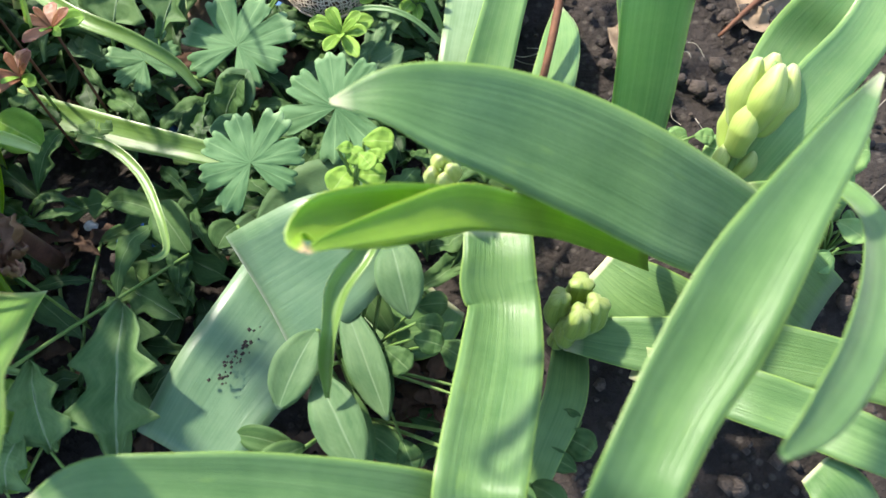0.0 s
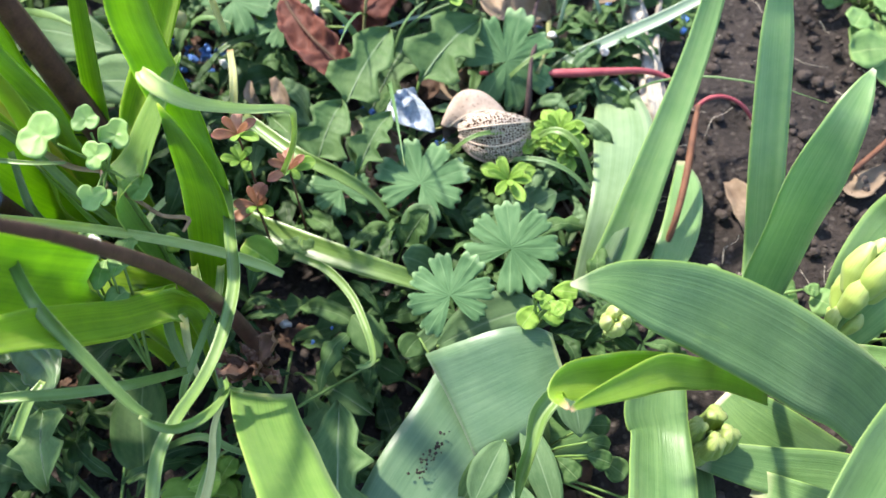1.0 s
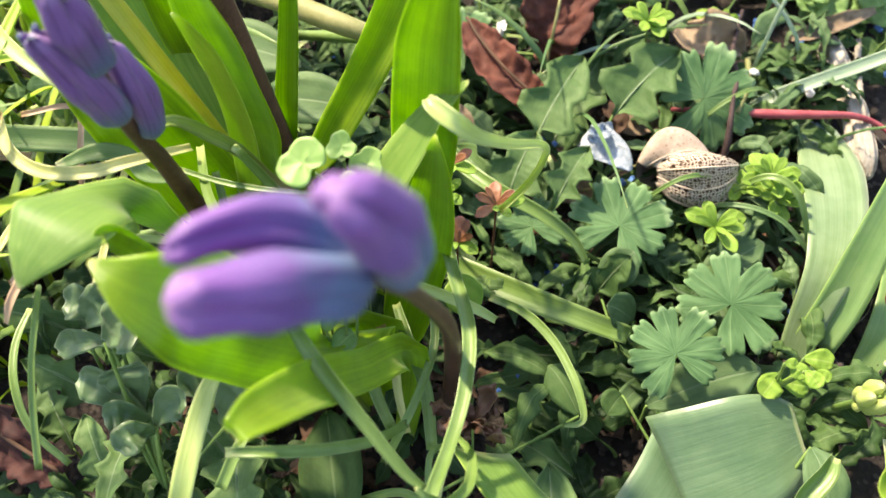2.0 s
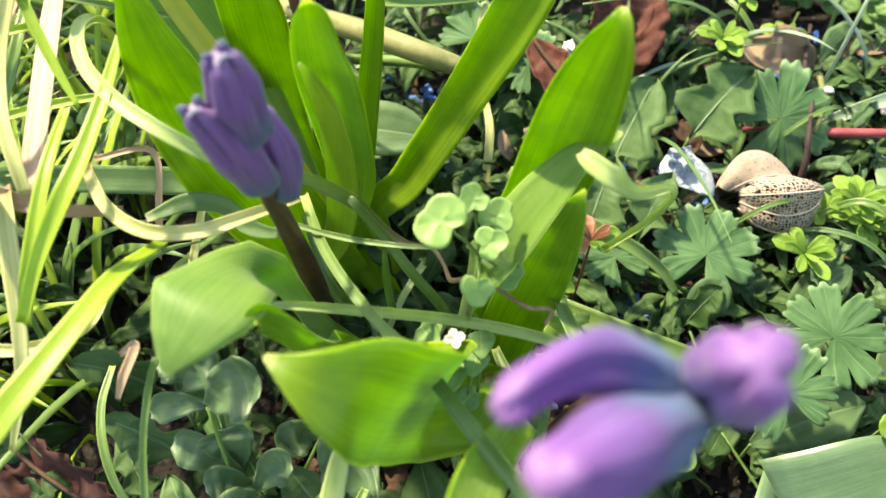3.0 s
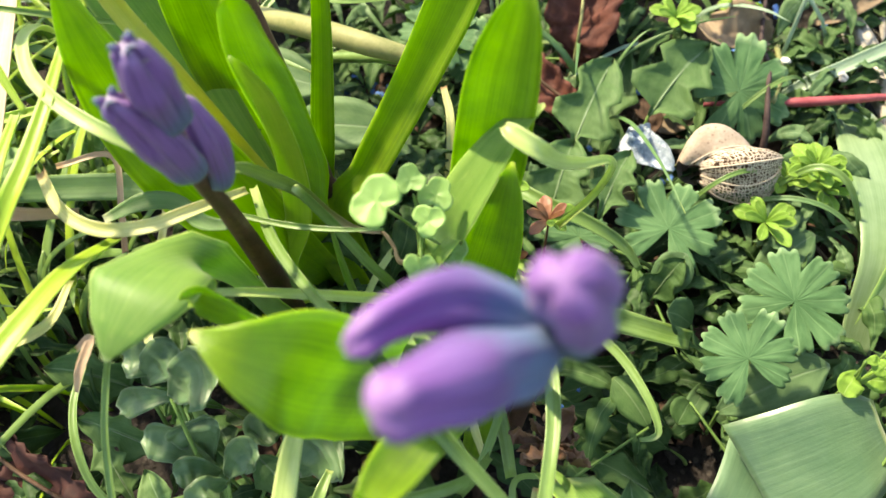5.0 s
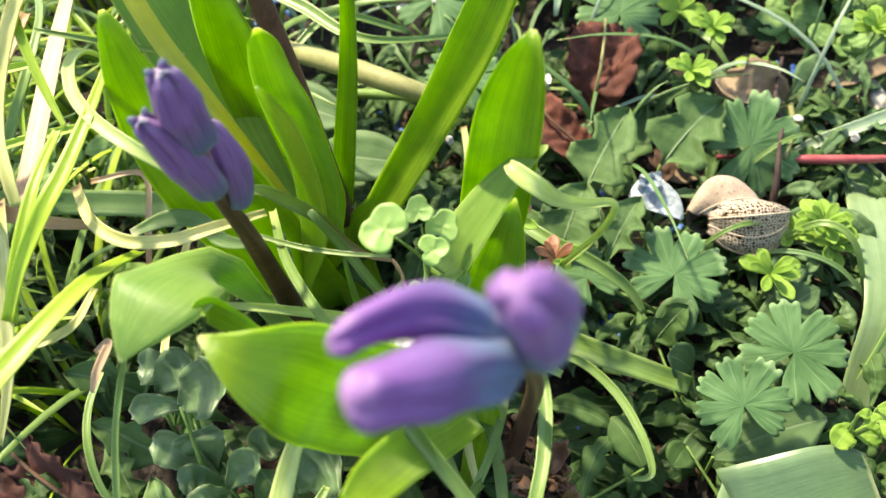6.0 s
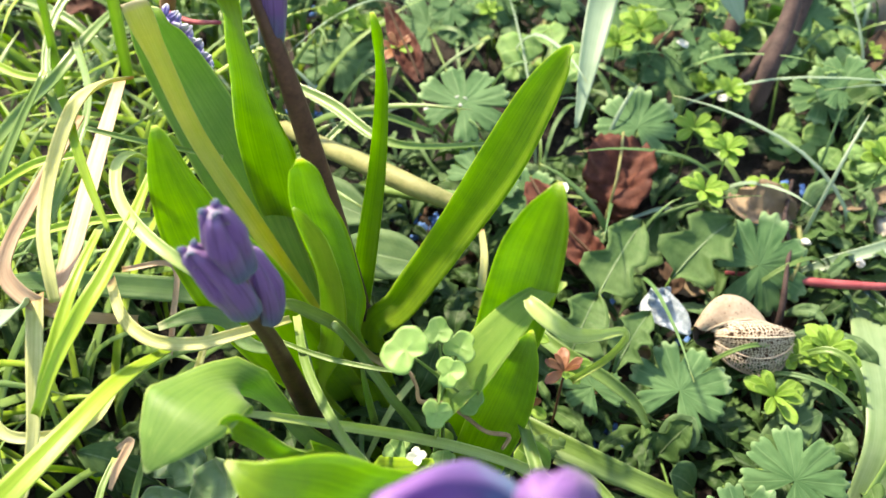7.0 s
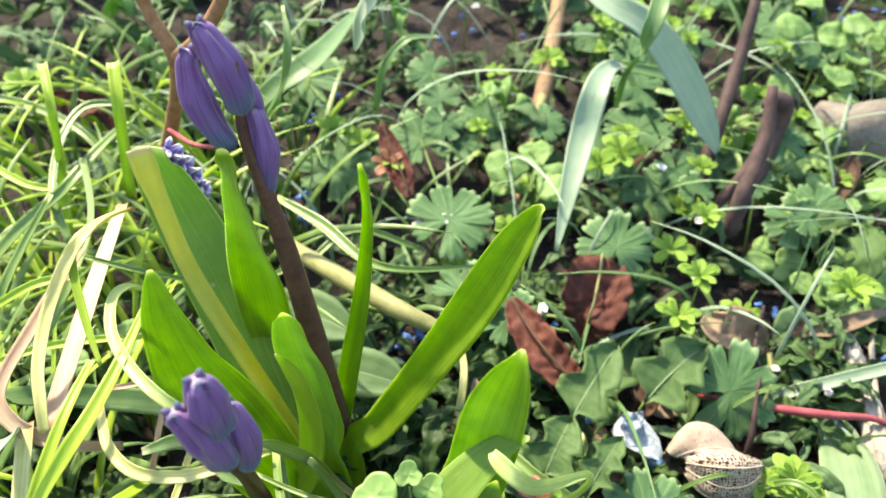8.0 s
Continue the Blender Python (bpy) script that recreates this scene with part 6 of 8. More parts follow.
# small-leaved seedlings: round leaves as (centre, radius) on thin stalks
def seedling(name, root, leaves, mat, label, category="seedling", group="seedlings", stalk="stemgreen", longer=1.15):
    plant = thing(name, root, label, category, group)
    rng = random.Random(int(abs(root[0]) * 9999) + len(leaves))
    r = Vector(root)
    for centre, radius in leaves:
        c = Vector(centre)
        out = (c - r)
        out.z = 0
        out = out.normalized() if out.length > 1e-5 else Vector((1, 0, 0))
        out = (out + Vector((rng.uniform(-0.4, 0.4), rng.uniform(-0.4, 0.4), 0))).normalized()
        tilt = rng.uniform(-0.35, 0.25)
        a, b = c - out * radius * longer, c + out * radius * longer + Vector((0, 0, tilt * radius))
        oval(plant, a, b, radius * 1.9, mat, radius * 0.15, (0.2, 0.6, 1.0, 1.0, 0.42), wave=0.3, cup=rng.uniform(-0.05, 0.2))
        m = a.lerp(r, 0.45) + Vector((rng.uniform(-0.002, 0.002), 0, 0.003))
        stem(plant, [(*a, 0.0008), (*m, 0.0009), (*r, 0.0012)], stalk, name="stalk", sides=5)
    return plant


def notched_leaf(parent, foot, centre, radius, lobes, mat, seed, face=(0.0, -0.5, 0.86)):
    """A small rounded leaf with a few blunt lobes, its stalk end at foot."""
    up = Vector(face).normalized()
    c, f = Vector(centre), Vector(foot)
    run = (c - f)
    run = (run - up * run.dot(up)).normalized()
    side = run.cross(up)
    rng = random.Random(seed)
    around, rings = 40, 6
    top, uvs = [], []
    for j in range(around):
        th = 2 * math.pi * j / around
        notch = 0.5 - 0.5 * math.cos(lobes * th + math.pi * (lobes + 1))
        rim = radius * (1.0 - 0.26 * notch ** 3 - (0.2 * math.exp(-((th - math.pi) / 0.5) ** 2)) + 0.08 * noise.noise(Vector((math.cos(th) * 2, math.sin(th) * 2, seed))))
        for i in range(1, rings + 1):
            q = i / rings
            lift = radius * (0.22 * q * q * noise.noise(Vector((math.cos(th) * 1.6, math.sin(th) * 1.6, seed + 7.0))) + 0.1 * q * q - 0.12 * (1 - q) * abs(math.cos(th)))
            top.append(c + run * (rim * q * math.cos(th)) + side * (rim * q * math.sin(th)) + up * lift)
            uvs.append((0.5 + 0.44 * q * math.sin(th), 0.5 - 0.44 * q * math.cos(th)))
    top.append(c - up * radius * 0.1)
    uvs.append((0.5, 0.5))
    n = len(top)
    low = [p - up * 0.0004 for p in top]
    faces = []
    for j in range(around):
        a, b = j * rings, (j + 1) % around * rings
        faces += [(n - 1, b, a), (2 * n - 1, n + a, n + b)]
        for i in range(rings - 1):
            q = (a + i, b + i, b + i + 1, a + i + 1)
            faces += [q, tuple(n + k for k in q[::-1])]
        faces.append((a + rings - 1, b + rings - 1, n + b + rings - 1, n + a + rings - 1))
    return mesh_object("leaf", top + low, faces, mat, parent, uvs + uvs)


def cress(root, hub, leaves, mat, label):
    plant = thing("cress_seedling", root, label, "seedling", "seedlings")
    h, r = Vector(hub), Vector(root)
    stem(plant, [(*h, 0.0011), (*(h.lerp(r, 0.5) + Vector((0.001, 0.001, 0))), 0.0013), (*r, 0.0015)], "stemgreen", sides=6)
    for k, (centre, radius, lobes) in enumerate(leaves):
        c = Vector(centre)
        foot = c.lerp(h, 0.5) if (c - h).length > 2 * radius else c.lerp(h, radius * 0.8 / max((c - h).length, 1e-4))
        notched_leaf(plant, foot, centre, radius, lobes, mat, k + 3, (0.1 * (k % 3 - 1), -0.45, 0.88))
        stem(plant, [(*c.lerp(h, 0.25), 0.0007), (*(foot.lerp(h, 0.5) + Vector((0, 0, 0.0006))), 0.0009), (*h, 0.001)], "stemgreen", name="petiole", sides=5)
    return plant


cress((-0.132, 0.158, 0.03), (-0.1265, 0.1489, 0.1186), [
    ((-0.1350, 0.1434, 0.1383), 0.0062, 2), ((-0.1292, 0.1543, 0.1329), 0.0040, 3), ((-0.1234, 0.1550, 0.1269), 0.0046, 3), ((-0.1240, 0.1449, 0.1300), 0.0042, 3), ((-0.1191, 0.1481, 0.1129), 0.0041, 2), ((-0.1258, 0.1377, 0.1212), 0.0040, 3), ((-0.1274, 0.1426, 0.1147), 0.0032, 2),
], "cresspale", "cress seedling with pale green rounded leaves")
brown_vine = thing("dry_tendril", (-0.12, 0.14, 0.1), "thin brown dry tendril winding past leaves", "tendril")
stem(brown_vine, [(-0.1404, 0.1623, 0.1000, 0.0011), (-0.1382, 0.1590, 0.1020, 0.0012), (-0.1360, 0.1559, 0.1015, 0.0011), (-0.1348, 0.1520, 0.1045, 0.0012), (-0.1332, 0.1495, 0.1050, 0.0014), (-0.1292, 0.1502, 0.1060, 0.0011), (-0.1259, 0.1497, 0.1060, 0.0012), (-0.1203, 0.1473, 0.1060, 0.0012), (-0.1137, 0.1443, 0.1050, 0.0012), (-0.1075, 0.1460, 0.1020, 0.0014), (-0.1087, 0.1426, 0.1000, 0.0009)], "tendril")
seedling("white_flowered_weed", (-0.128, 0.12, 0.05), [
    ((-0.1372, 0.1355, 0.1000), 0.0036), ((-0.1239, 0.1353, 0.1000), 0.0036), ((-0.1249, 0.1309, 0.0980), 0.0035),
    ((-0.1302, 0.1286, 0.0950), 0.0042), ((-0.1262, 0.1237, 0.0900), 0.0034), ((-0.1356, 0.1402, 0.0980), 0.0028),
], "cress", "small weed with light leaves and a tiny white flower")
white_flower = thing("white_flower", (-0.1303, 0.1335, 0.1040), "tiny white four-petalled flower", "flower")
for k in range(4):
    a = k * math.pi / 2 + 0.4
    c = Vector((-0.1303, 0.1330, 0.1050))
    oval(white_flower, c, c + Vector((math.cos(a), math.sin(a) - 0.2, 0.5)) * 0.0028, 0.0024, "white", 0.0003, name="petal")
seedling("chickweed", (-0.0031, 0.1135, 0.0096), [
    ((0.0199, 0.1171, 0.0437), 0.0034), ((0.0195, 0.1095, 0.0477), 0.0031), ((0.0195, 0.1043, 0.0486), 0.0033),
    ((0.0107, 0.1035, 0.0390), 0.0040), ((0.0256, 0.1056, 0.0384), 0.0041), ((0.0137, 0.0828, 0.0236), 0.0036), ((0.0583, 0.0873, 0.0219), 0.0045), ((0.0556, 0.0934, 0.0220), 0.0037),
], "weed", "chickweed shoot with small paired oval leaves", "weed")
seedling("chickweed", (-0.0042, 0.1482, 0.0350), [
    ((0.0058, 0.1508, 0.0696), 0.0035), ((-0.0047, 0.1463, 0.0600), 0.0039), ((0.0027, 0.1475, 0.0597), 0.0036),
    ((-0.0004, 0.1469, 0.0698), 0.0026), ((0.0032, 0.1440, 0.0707), 0.0026), ((-0.0025, 0.1479, 0.0709), 0.0017), ((0.0057, 0.1452, 0.0716), 0.0020),
], "spurge", "hairy chickweed tip with crowded light green buds", "weed")


def spurge(root, centre, reach, count, mat, label, seed, drop=0.25):
    """A whorl of small leaves on a short stem."""
    plant = thing("spurge", root, label, "weed", "spurges")
    rng = random.Random(seed)
    c = Vector(centre)
    r = Vector((c.x * 0.8 + root[0] * 0.2, c.y * 0.8 + root[1] * 0.2 + 0.004, root[2]))
    stem(plant, [(*c, 0.0008), (*c.lerp(r, 0.5), 0.0009), (*r, 0.001)], "rust" if mat == "redleaf" else "stemgreen", sides=6)
    for k in range(count):
        a = k * 2.4 + rng.uniform(-0.3, 0.3)
        f = (0.45 + 0.55 * (k / count)) * reach
        up = reach * (0.5 - drop * 2 * k / count)
        end = c + Vector((math.cos(a) * f, math.sin(a) * f, up))
        how = {}
        if mat == "withered":
            end = end + Vector((rng.uniform(-0.4, 0.4), rng.uniform(-0.4, 0.4), rng.uniform(-0.2, 0.7))) * reach
            how = {"wave": 1.4, "cup": rng.uniform(0.6, 1.3), "twist": (rng.uniform(-120, 120), 0), "steps": 6}
        oval(plant, c + Vector((0, 0, -0.001 * k / count)), end, f * rng.uniform(0.36, 0.52), "spurge" if mat == "redleaf" and k % 3 == 2 else mat, f * 0.1, (0.15, 0.6, 0.95, 1.0, 0.25), **how)
    return plant


GREEN_SPURGE, RED_SPURGE = "spurge with whorls of small yellow-green leaves", "spurge with small leaves flushed pink and red"
spurge((0.0055, 0.2241, 0.0152), (0.0045, 0.2374, 0.0494), 0.0135, 15, "spurge", GREEN_SPURGE, 1)
spurge((0.0028, 0.2190, 0.0153), (0.0089, 0.2336, 0.0422), 0.012, 11, "spurge", GREEN_SPURGE, 2)
spurge((-0.0085, 0.2083, 0.0157), (-0.0145, 0.2165, 0.0430), 0.0135, 11, "spurge", GREEN_SPURGE, 3)
spurge((-0.0091, 0.2183, 0.0158), (-0.0039, 0.2373, 0.0418), 0.0105, 10, "spurge", GREEN_SPURGE, 4)
spurge((-0.1123, 0.1919, 0.0297), (-0.1092, 0.1944, 0.0847), 0.011, 7, "redleaf", RED_SPURGE, 5)
spurge((-0.1120, 0.1869, 0.0297), (-0.1097, 0.1908, 0.0747), 0.0085, 7, "spurge", RED_SPURGE, 6)
spurge((-0.0967, 0.1828, 0.0290), (-0.0935, 0.1931, 0.0690), 0.0105, 9, "redleaf", RED_SPURGE, 7)
spurge((-0.1065, 0.1723, 0.0193), (-0.1049, 0.1828, 0.0594), 0.0115, 8, "redleaf", RED_SPURGE, 8)
spurge((-0.0899, 0.1234, 0.0082), (-0.0901, 0.1196, 0.0582), 0.011, 14, "withered", "withered reddish brown weed rosette", 9, 0.1)
spurge((-0.03, 0.29, 0.04), (-0.0461, 0.2951, 0.0700), 0.012, 11, "spurge", GREEN_SPURGE, 10)
spurge((-0.03, 0.31, 0.04), (-0.0376, 0.3176, 0.0750), 0.012, 11, "spurge", GREEN_SPURGE, 11)
spurge((-0.06, 0.39, 0.05), (-0.0797, 0.3977, 0.0800), 0.016, 12, "spurge", RED_SPURGE, 12)
spurge((-0.13, 0.4, 0.05), (-0.1951, 0.3554, 0.0800), 0.013, 8, "redleaf", RED_SPURGE, 13)
spurge((-0.16, 0.39, 0.05), (-0.2332, 0.3766, 0.0800), 0.013, 10, "spurge", RED_SPURGE, 14)
spurge((-0.1, 0.4, 0.05), (-0.2177, 0.3773, 0.0750), 0.012, 10, "spurge", GREEN_SPURGE, 15)
spurge((-0.3, 0.4, 0.05), (-0.4197, 0.3717, 0.0800), 0.016, 12, "spurge", RED_SPURGE, 16)
spurge((0.03, 0.4, 0.05), (-0.0132, 0.3226, 0.0500), 0.012, 10, "spurge", GREEN_SPURGE, 17)
round_leaf = thing("round_leaf_seedling", (-0.09, 0.16, 0.02), "seedling with one round yellow-green leaf", "seedling", "seedlings")
oval(round_leaf, (-0.0949, 0.1616, 0.0538), (-0.1053, 0.1648, 0.0612), 0.0126, "spurge", 0.001, (0.3, 0.88, 1.0, 0.86, 0.3))
oval(round_leaf, (-0.1270, 0.1616, 0.0601), (-0.1329, 0.1631, 0.0623), 0.0071, "spurge", 0.001, (0.3, 0.88, 1.0, 0.86, 0.3))


# mats of round leaves on the soil: centre of the mat, its reach, leaf radius, number
def mat_of_leaves(centre, reach, radius, count, mat, label, seed, high=0.012):
    rng = random.Random(seed)
    leaves = []
    for k in range(count):
        a, d = rng.uniform(0, 6.283), math.sqrt(rng.random()) * reach
        x, y = centre[0] + math.cos(a) * d, centre[1] + math.sin(a) * d
        leaves.append(((x, y, ground_z(x, y) + 0.006 + rng.random() * high), radius * rng.uniform(0.6, 1.25)))
    return seedling("creeping_weed", (centre[0], centre[1], ground_z(centre[0], centre[1])), leaves, mat, label, "weed", "creeping weeds")


ROUND_MAT = "creeping weed with many small rounded light leaves on soil"
mat_of_leaves((0.1479, 0.3421, 0.0206), 0.03, 0.0052, 26, "cress", ROUND_MAT, 21)
mat_of_leaves((0.1593, 0.3160, 0.0199), 0.022, 0.0075, 12, "cress", ROUND_MAT, 22)
mat_of_leaves((0.0271, 0.3746, 0.0450), 0.03, 0.006, 30, "cress", ROUND_MAT, 23, 0.02)
mat_of_leaves((0.0445, 0.4413, 0.0500), 0.045, 0.006, 50, "cress", ROUND_MAT, 24, 0.025)
mat_of_leaves((0.0205, 0.4513, 0.0500), 0.03, 0.006, 24, "cress", ROUND_MAT, 25, 0.02)
mat_of_leaves((0.0562, 0.5394, 0.0700), 0.05, 0.008, 40, "cress", ROUND_MAT, 26, 0.05)
mat_of_leaves((0.0526, 0.3654, 0.0400), 0.02, 0.0075, 12, "cress", ROUND_MAT, 27, 0.012)
mat_of_leaves((0.0598, 0.3327, 0.0291), 0.016, 0.004, 14, "weed", ROUND_MAT, 28)
mat_of_leaves((0.0835, 0.1812, 0.0117), 0.02, 0.004, 16, "cress", ROUND_MAT, 29)
mat_of_leaves((0.1237, 0.1709, 0.0100), 0.02, 0.006, 14, "cress", ROUND_MAT, 30, 0.02)
mat_of_leaves((-0.1110, 0.0912, 0.0300), 0.012, 0.0055, 12, "spurge", ROUND_MAT, 31, 0.02)
mat_of_leaves((-0.3025, 0.2287, 0.0600), 0.03, 0.006, 20, "cress", ROUND_MAT, 32, 0.05)
mat_of_leaves((0.1392, 0.1519, 0.0192), 0.02, 0.0045, 18, "cress", ROUND_MAT, 33, 0.02)
mat_of_leaves((-0.1220, 0.3844, 0.0700), 0.02, 0.009, 8, "cress", ROUND_MAT, 34, 0.04)


# ---- dead leaves, the seed lantern and scraps ----
def dead_leaf(spine, mat, label, rib="", **how):
    at = spine[len(spine) // 2][:3]
    ob = thing("dead_leaf", at, label, "dead leaf", "dead leaves")
    how.setdefault("cup", 0.5)
    how.setdefault("wave", 0.5)
    if mat in ("deadred", "deadmaroon_shade"):
        how.setdefault("steps", 12)
        how.setdefault("ripple", (9.0, 0.09))
    leaf(ob, spine, mat, name="blade", cols=12, **how)
    if rib:
        stem(ob, [(x, y, z + 0.002, 0.0014) for x, y, z, w in spine], rib, name="midrib", sides=6)
    return ob


dead_leaf([(-0.1195, 0.2959, 0.0600, 0.0052), (-0.1121, 0.2834, 0.0600, 0.0157), (-0.1012, 0.2711, 0.0580, 0.0188), (-0.0897, 0.2621, 0.0550, 0.0151), (-0.0827, 0.2601, 0.0500, 0.0029)], "deadred", "crumpled red-brown dead leaf", "deadbrown", teeth=(6.0, 0.15))
dead_leaf([(-0.0817, 0.3301, 0.0650, 0.0082), (-0.0818, 0.3150, 0.0660, 0.0290), (-0.0824, 0.3001, 0.0620, 0.0310), (-0.0837, 0.2930, 0.0500, 0.0156), (-0.0840, 0.2902, 0.0450, 0.0026)], "deadred", "red-brown dead leaf with a pale rib", "stempale", teeth=(7.0, 0.15))
dead_leaf([(-0.2052, 0.3746, 0.0900, 0.0030), (-0.1972, 0.3630, 0.0850, 0.0105), (-0.1869, 0.3478, 0.0800, 0.0132), (-0.1796, 0.3374, 0.0750, 0.0040)], "deadred", "small folded red-brown dead leaf", "deadbrown")
dead_leaf([(-0.4098, 0.3788, 0.0700, 0.0066), (-0.3921, 0.3743, 0.0700, 0.0164), (-0.3750, 0.3760, 0.0700, 0.0150), (-0.3669, 0.3696, 0.0600, 0.0039)], "deadred", "dark red dead leaf among green stalks")
# shade on this leaf comes from its darkened colour
dead_leaf([(-0.2739, 0.1174, 0.0400, 0.0105), (-0.2583, 0.1075, 0.0400, 0.0204), (-0.2409, 0.1000, 0.0400, 0.0215), (-0.2260, 0.0950, 0.0380, 0.0180), (-0.2153, 0.0915, 0.0360, 0.0114)], "deadmaroon_shade", "large red-brown toothed dead leaf, coloured darker for shade", "deadbrown", teeth=(9.0, 0.2))
dead_leaf([(0.0067, 0.2338, 0.0193, 0.0147), (0.0104, 0.2207, 0.0210, 0.0214), (0.0178, 0.2113, 0.0186, 0.0188), (0.0231, 0.2062, 0.0144, 0.0071)], "deadbrown", "brown dead leaf under the weeds", "deadpale")
dead_leaf([(-0.0814, 0.2565, 0.0291, 0.0101), (-0.0740, 0.2424, 0.0306, 0.0172), (-0.0662, 0.2387, 0.0283, 0.0147), (-0.0585, 0.2350, 0.0259, 0.0049)], "deadpale", "pale brown dead leaf flat on the ground")
dead_leaf([(-0.0571, 0.2781, 0.0343, 0.0077), (-0.0451, 0.2741, 0.0358, 0.0152), (-0.0355, 0.2809, 0.0334, 0.0103), (-0.0310, 0.2909, 0.0313, 0.0031)], "deadpale", "pinkish brown dead leaf beside the lantern")
dead_leaf([(-0.0077, 0.2527, 0.0220, 0.0100), (0.0043, 0.2659, 0.0237, 0.0178), (0.0144, 0.2775, 0.0234, 0.0156), (0.0198, 0.2872, 0.0212, 0.0053)], "deadbrown", "brown dead leaf behind the lantern", "deadpale")
dead_leaf([(0.0797, 0.2411, 0.0224, 0.0048), (0.0829, 0.2309, 0.0242, 0.0109), (0.0868, 0.2183, 0.0219, 0.0093), (0.0894, 0.2101, 0.0177, 0.0028)], "deadpale", "curled pale brown dead leaf on soil")
dead_leaf([(0.1250, 0.2520, 0.0257, 0.0039), (0.1290, 0.2387, 0.0274, 0.0094), (0.1372, 0.2435, 0.0261, 0.0095), (0.1501, 0.2559, 0.0237, 0.0029)], "deadpale", "small pale dead leaf on soil")
dead_leaf([(-0.0569, 0.2786, 0.0400, 0.0051), (-0.0523, 0.2683, 0.0400, 0.0101), (-0.0560, 0.2660, 0.0350, 0.0051)], "deadbrown", "brown crumpled dead leaf")
dead_leaf([(-0.1179, 0.2571, 0.0500, 0.0024), (-0.1126, 0.2475, 0.0500, 0.0071), (-0.1091, 0.2428, 0.0450, 0.0029)], "deadpale", "small cream dead leaf scrap")
dead_leaf([(-0.1273, 0.2548, 0.0500, 0.0013), (-0.1252, 0.2464, 0.0500, 0.0051), (-0.1220, 0.2448, 0.0450, 0.0022)], "deadpale", "small cream dead leaf scrap")
dead_leaf([(0.0195, 0.3248, 0.0450, 0.0027), (0.0290, 0.3275, 0.0480, 0.0075), (0.0429, 0.3371, 0.0480, 0.0076), (0.0584, 0.3492, 0.0460, 0.0028)], "deadpale", "brownish dead leaf under round weeds")
dead_leaf([(0.0344, 0.4102, 0.0600, 0.0061), (0.0418, 0.4260, 0.0650, 0.0123), (0.0539, 0.4579, 0.0600, 0.0052)], "deadbrown", "rusty dead leaf below pale stone")
# darkened colour stands in for shade here too
dead_leaf([(-0.2818, 0.1056, 0.0400, 0.0076), (-0.2722, 0.1127, 0.0420, 0.0115), (-0.2559, 0.1085, 0.0400, 0.0114), (-0.2446, 0.1029, 0.0350, 0.0057)], "deadmaroon_shade", "brown dead leaf with its shade put into the colour")
dead_leaf([(-0.0276, 0.3188, 0.0500, 0.0043), (-0.0238, 0.3096, 0.0550, 0.0182), (-0.0151, 0.3066, 0.0550, 0.0196), (-0.0060, 0.3100, 0.0500, 0.0104), (-0.0015, 0.3113, 0.0450, 0.0032)], "deadpale", "papery brown seed husk", cup=0.9)


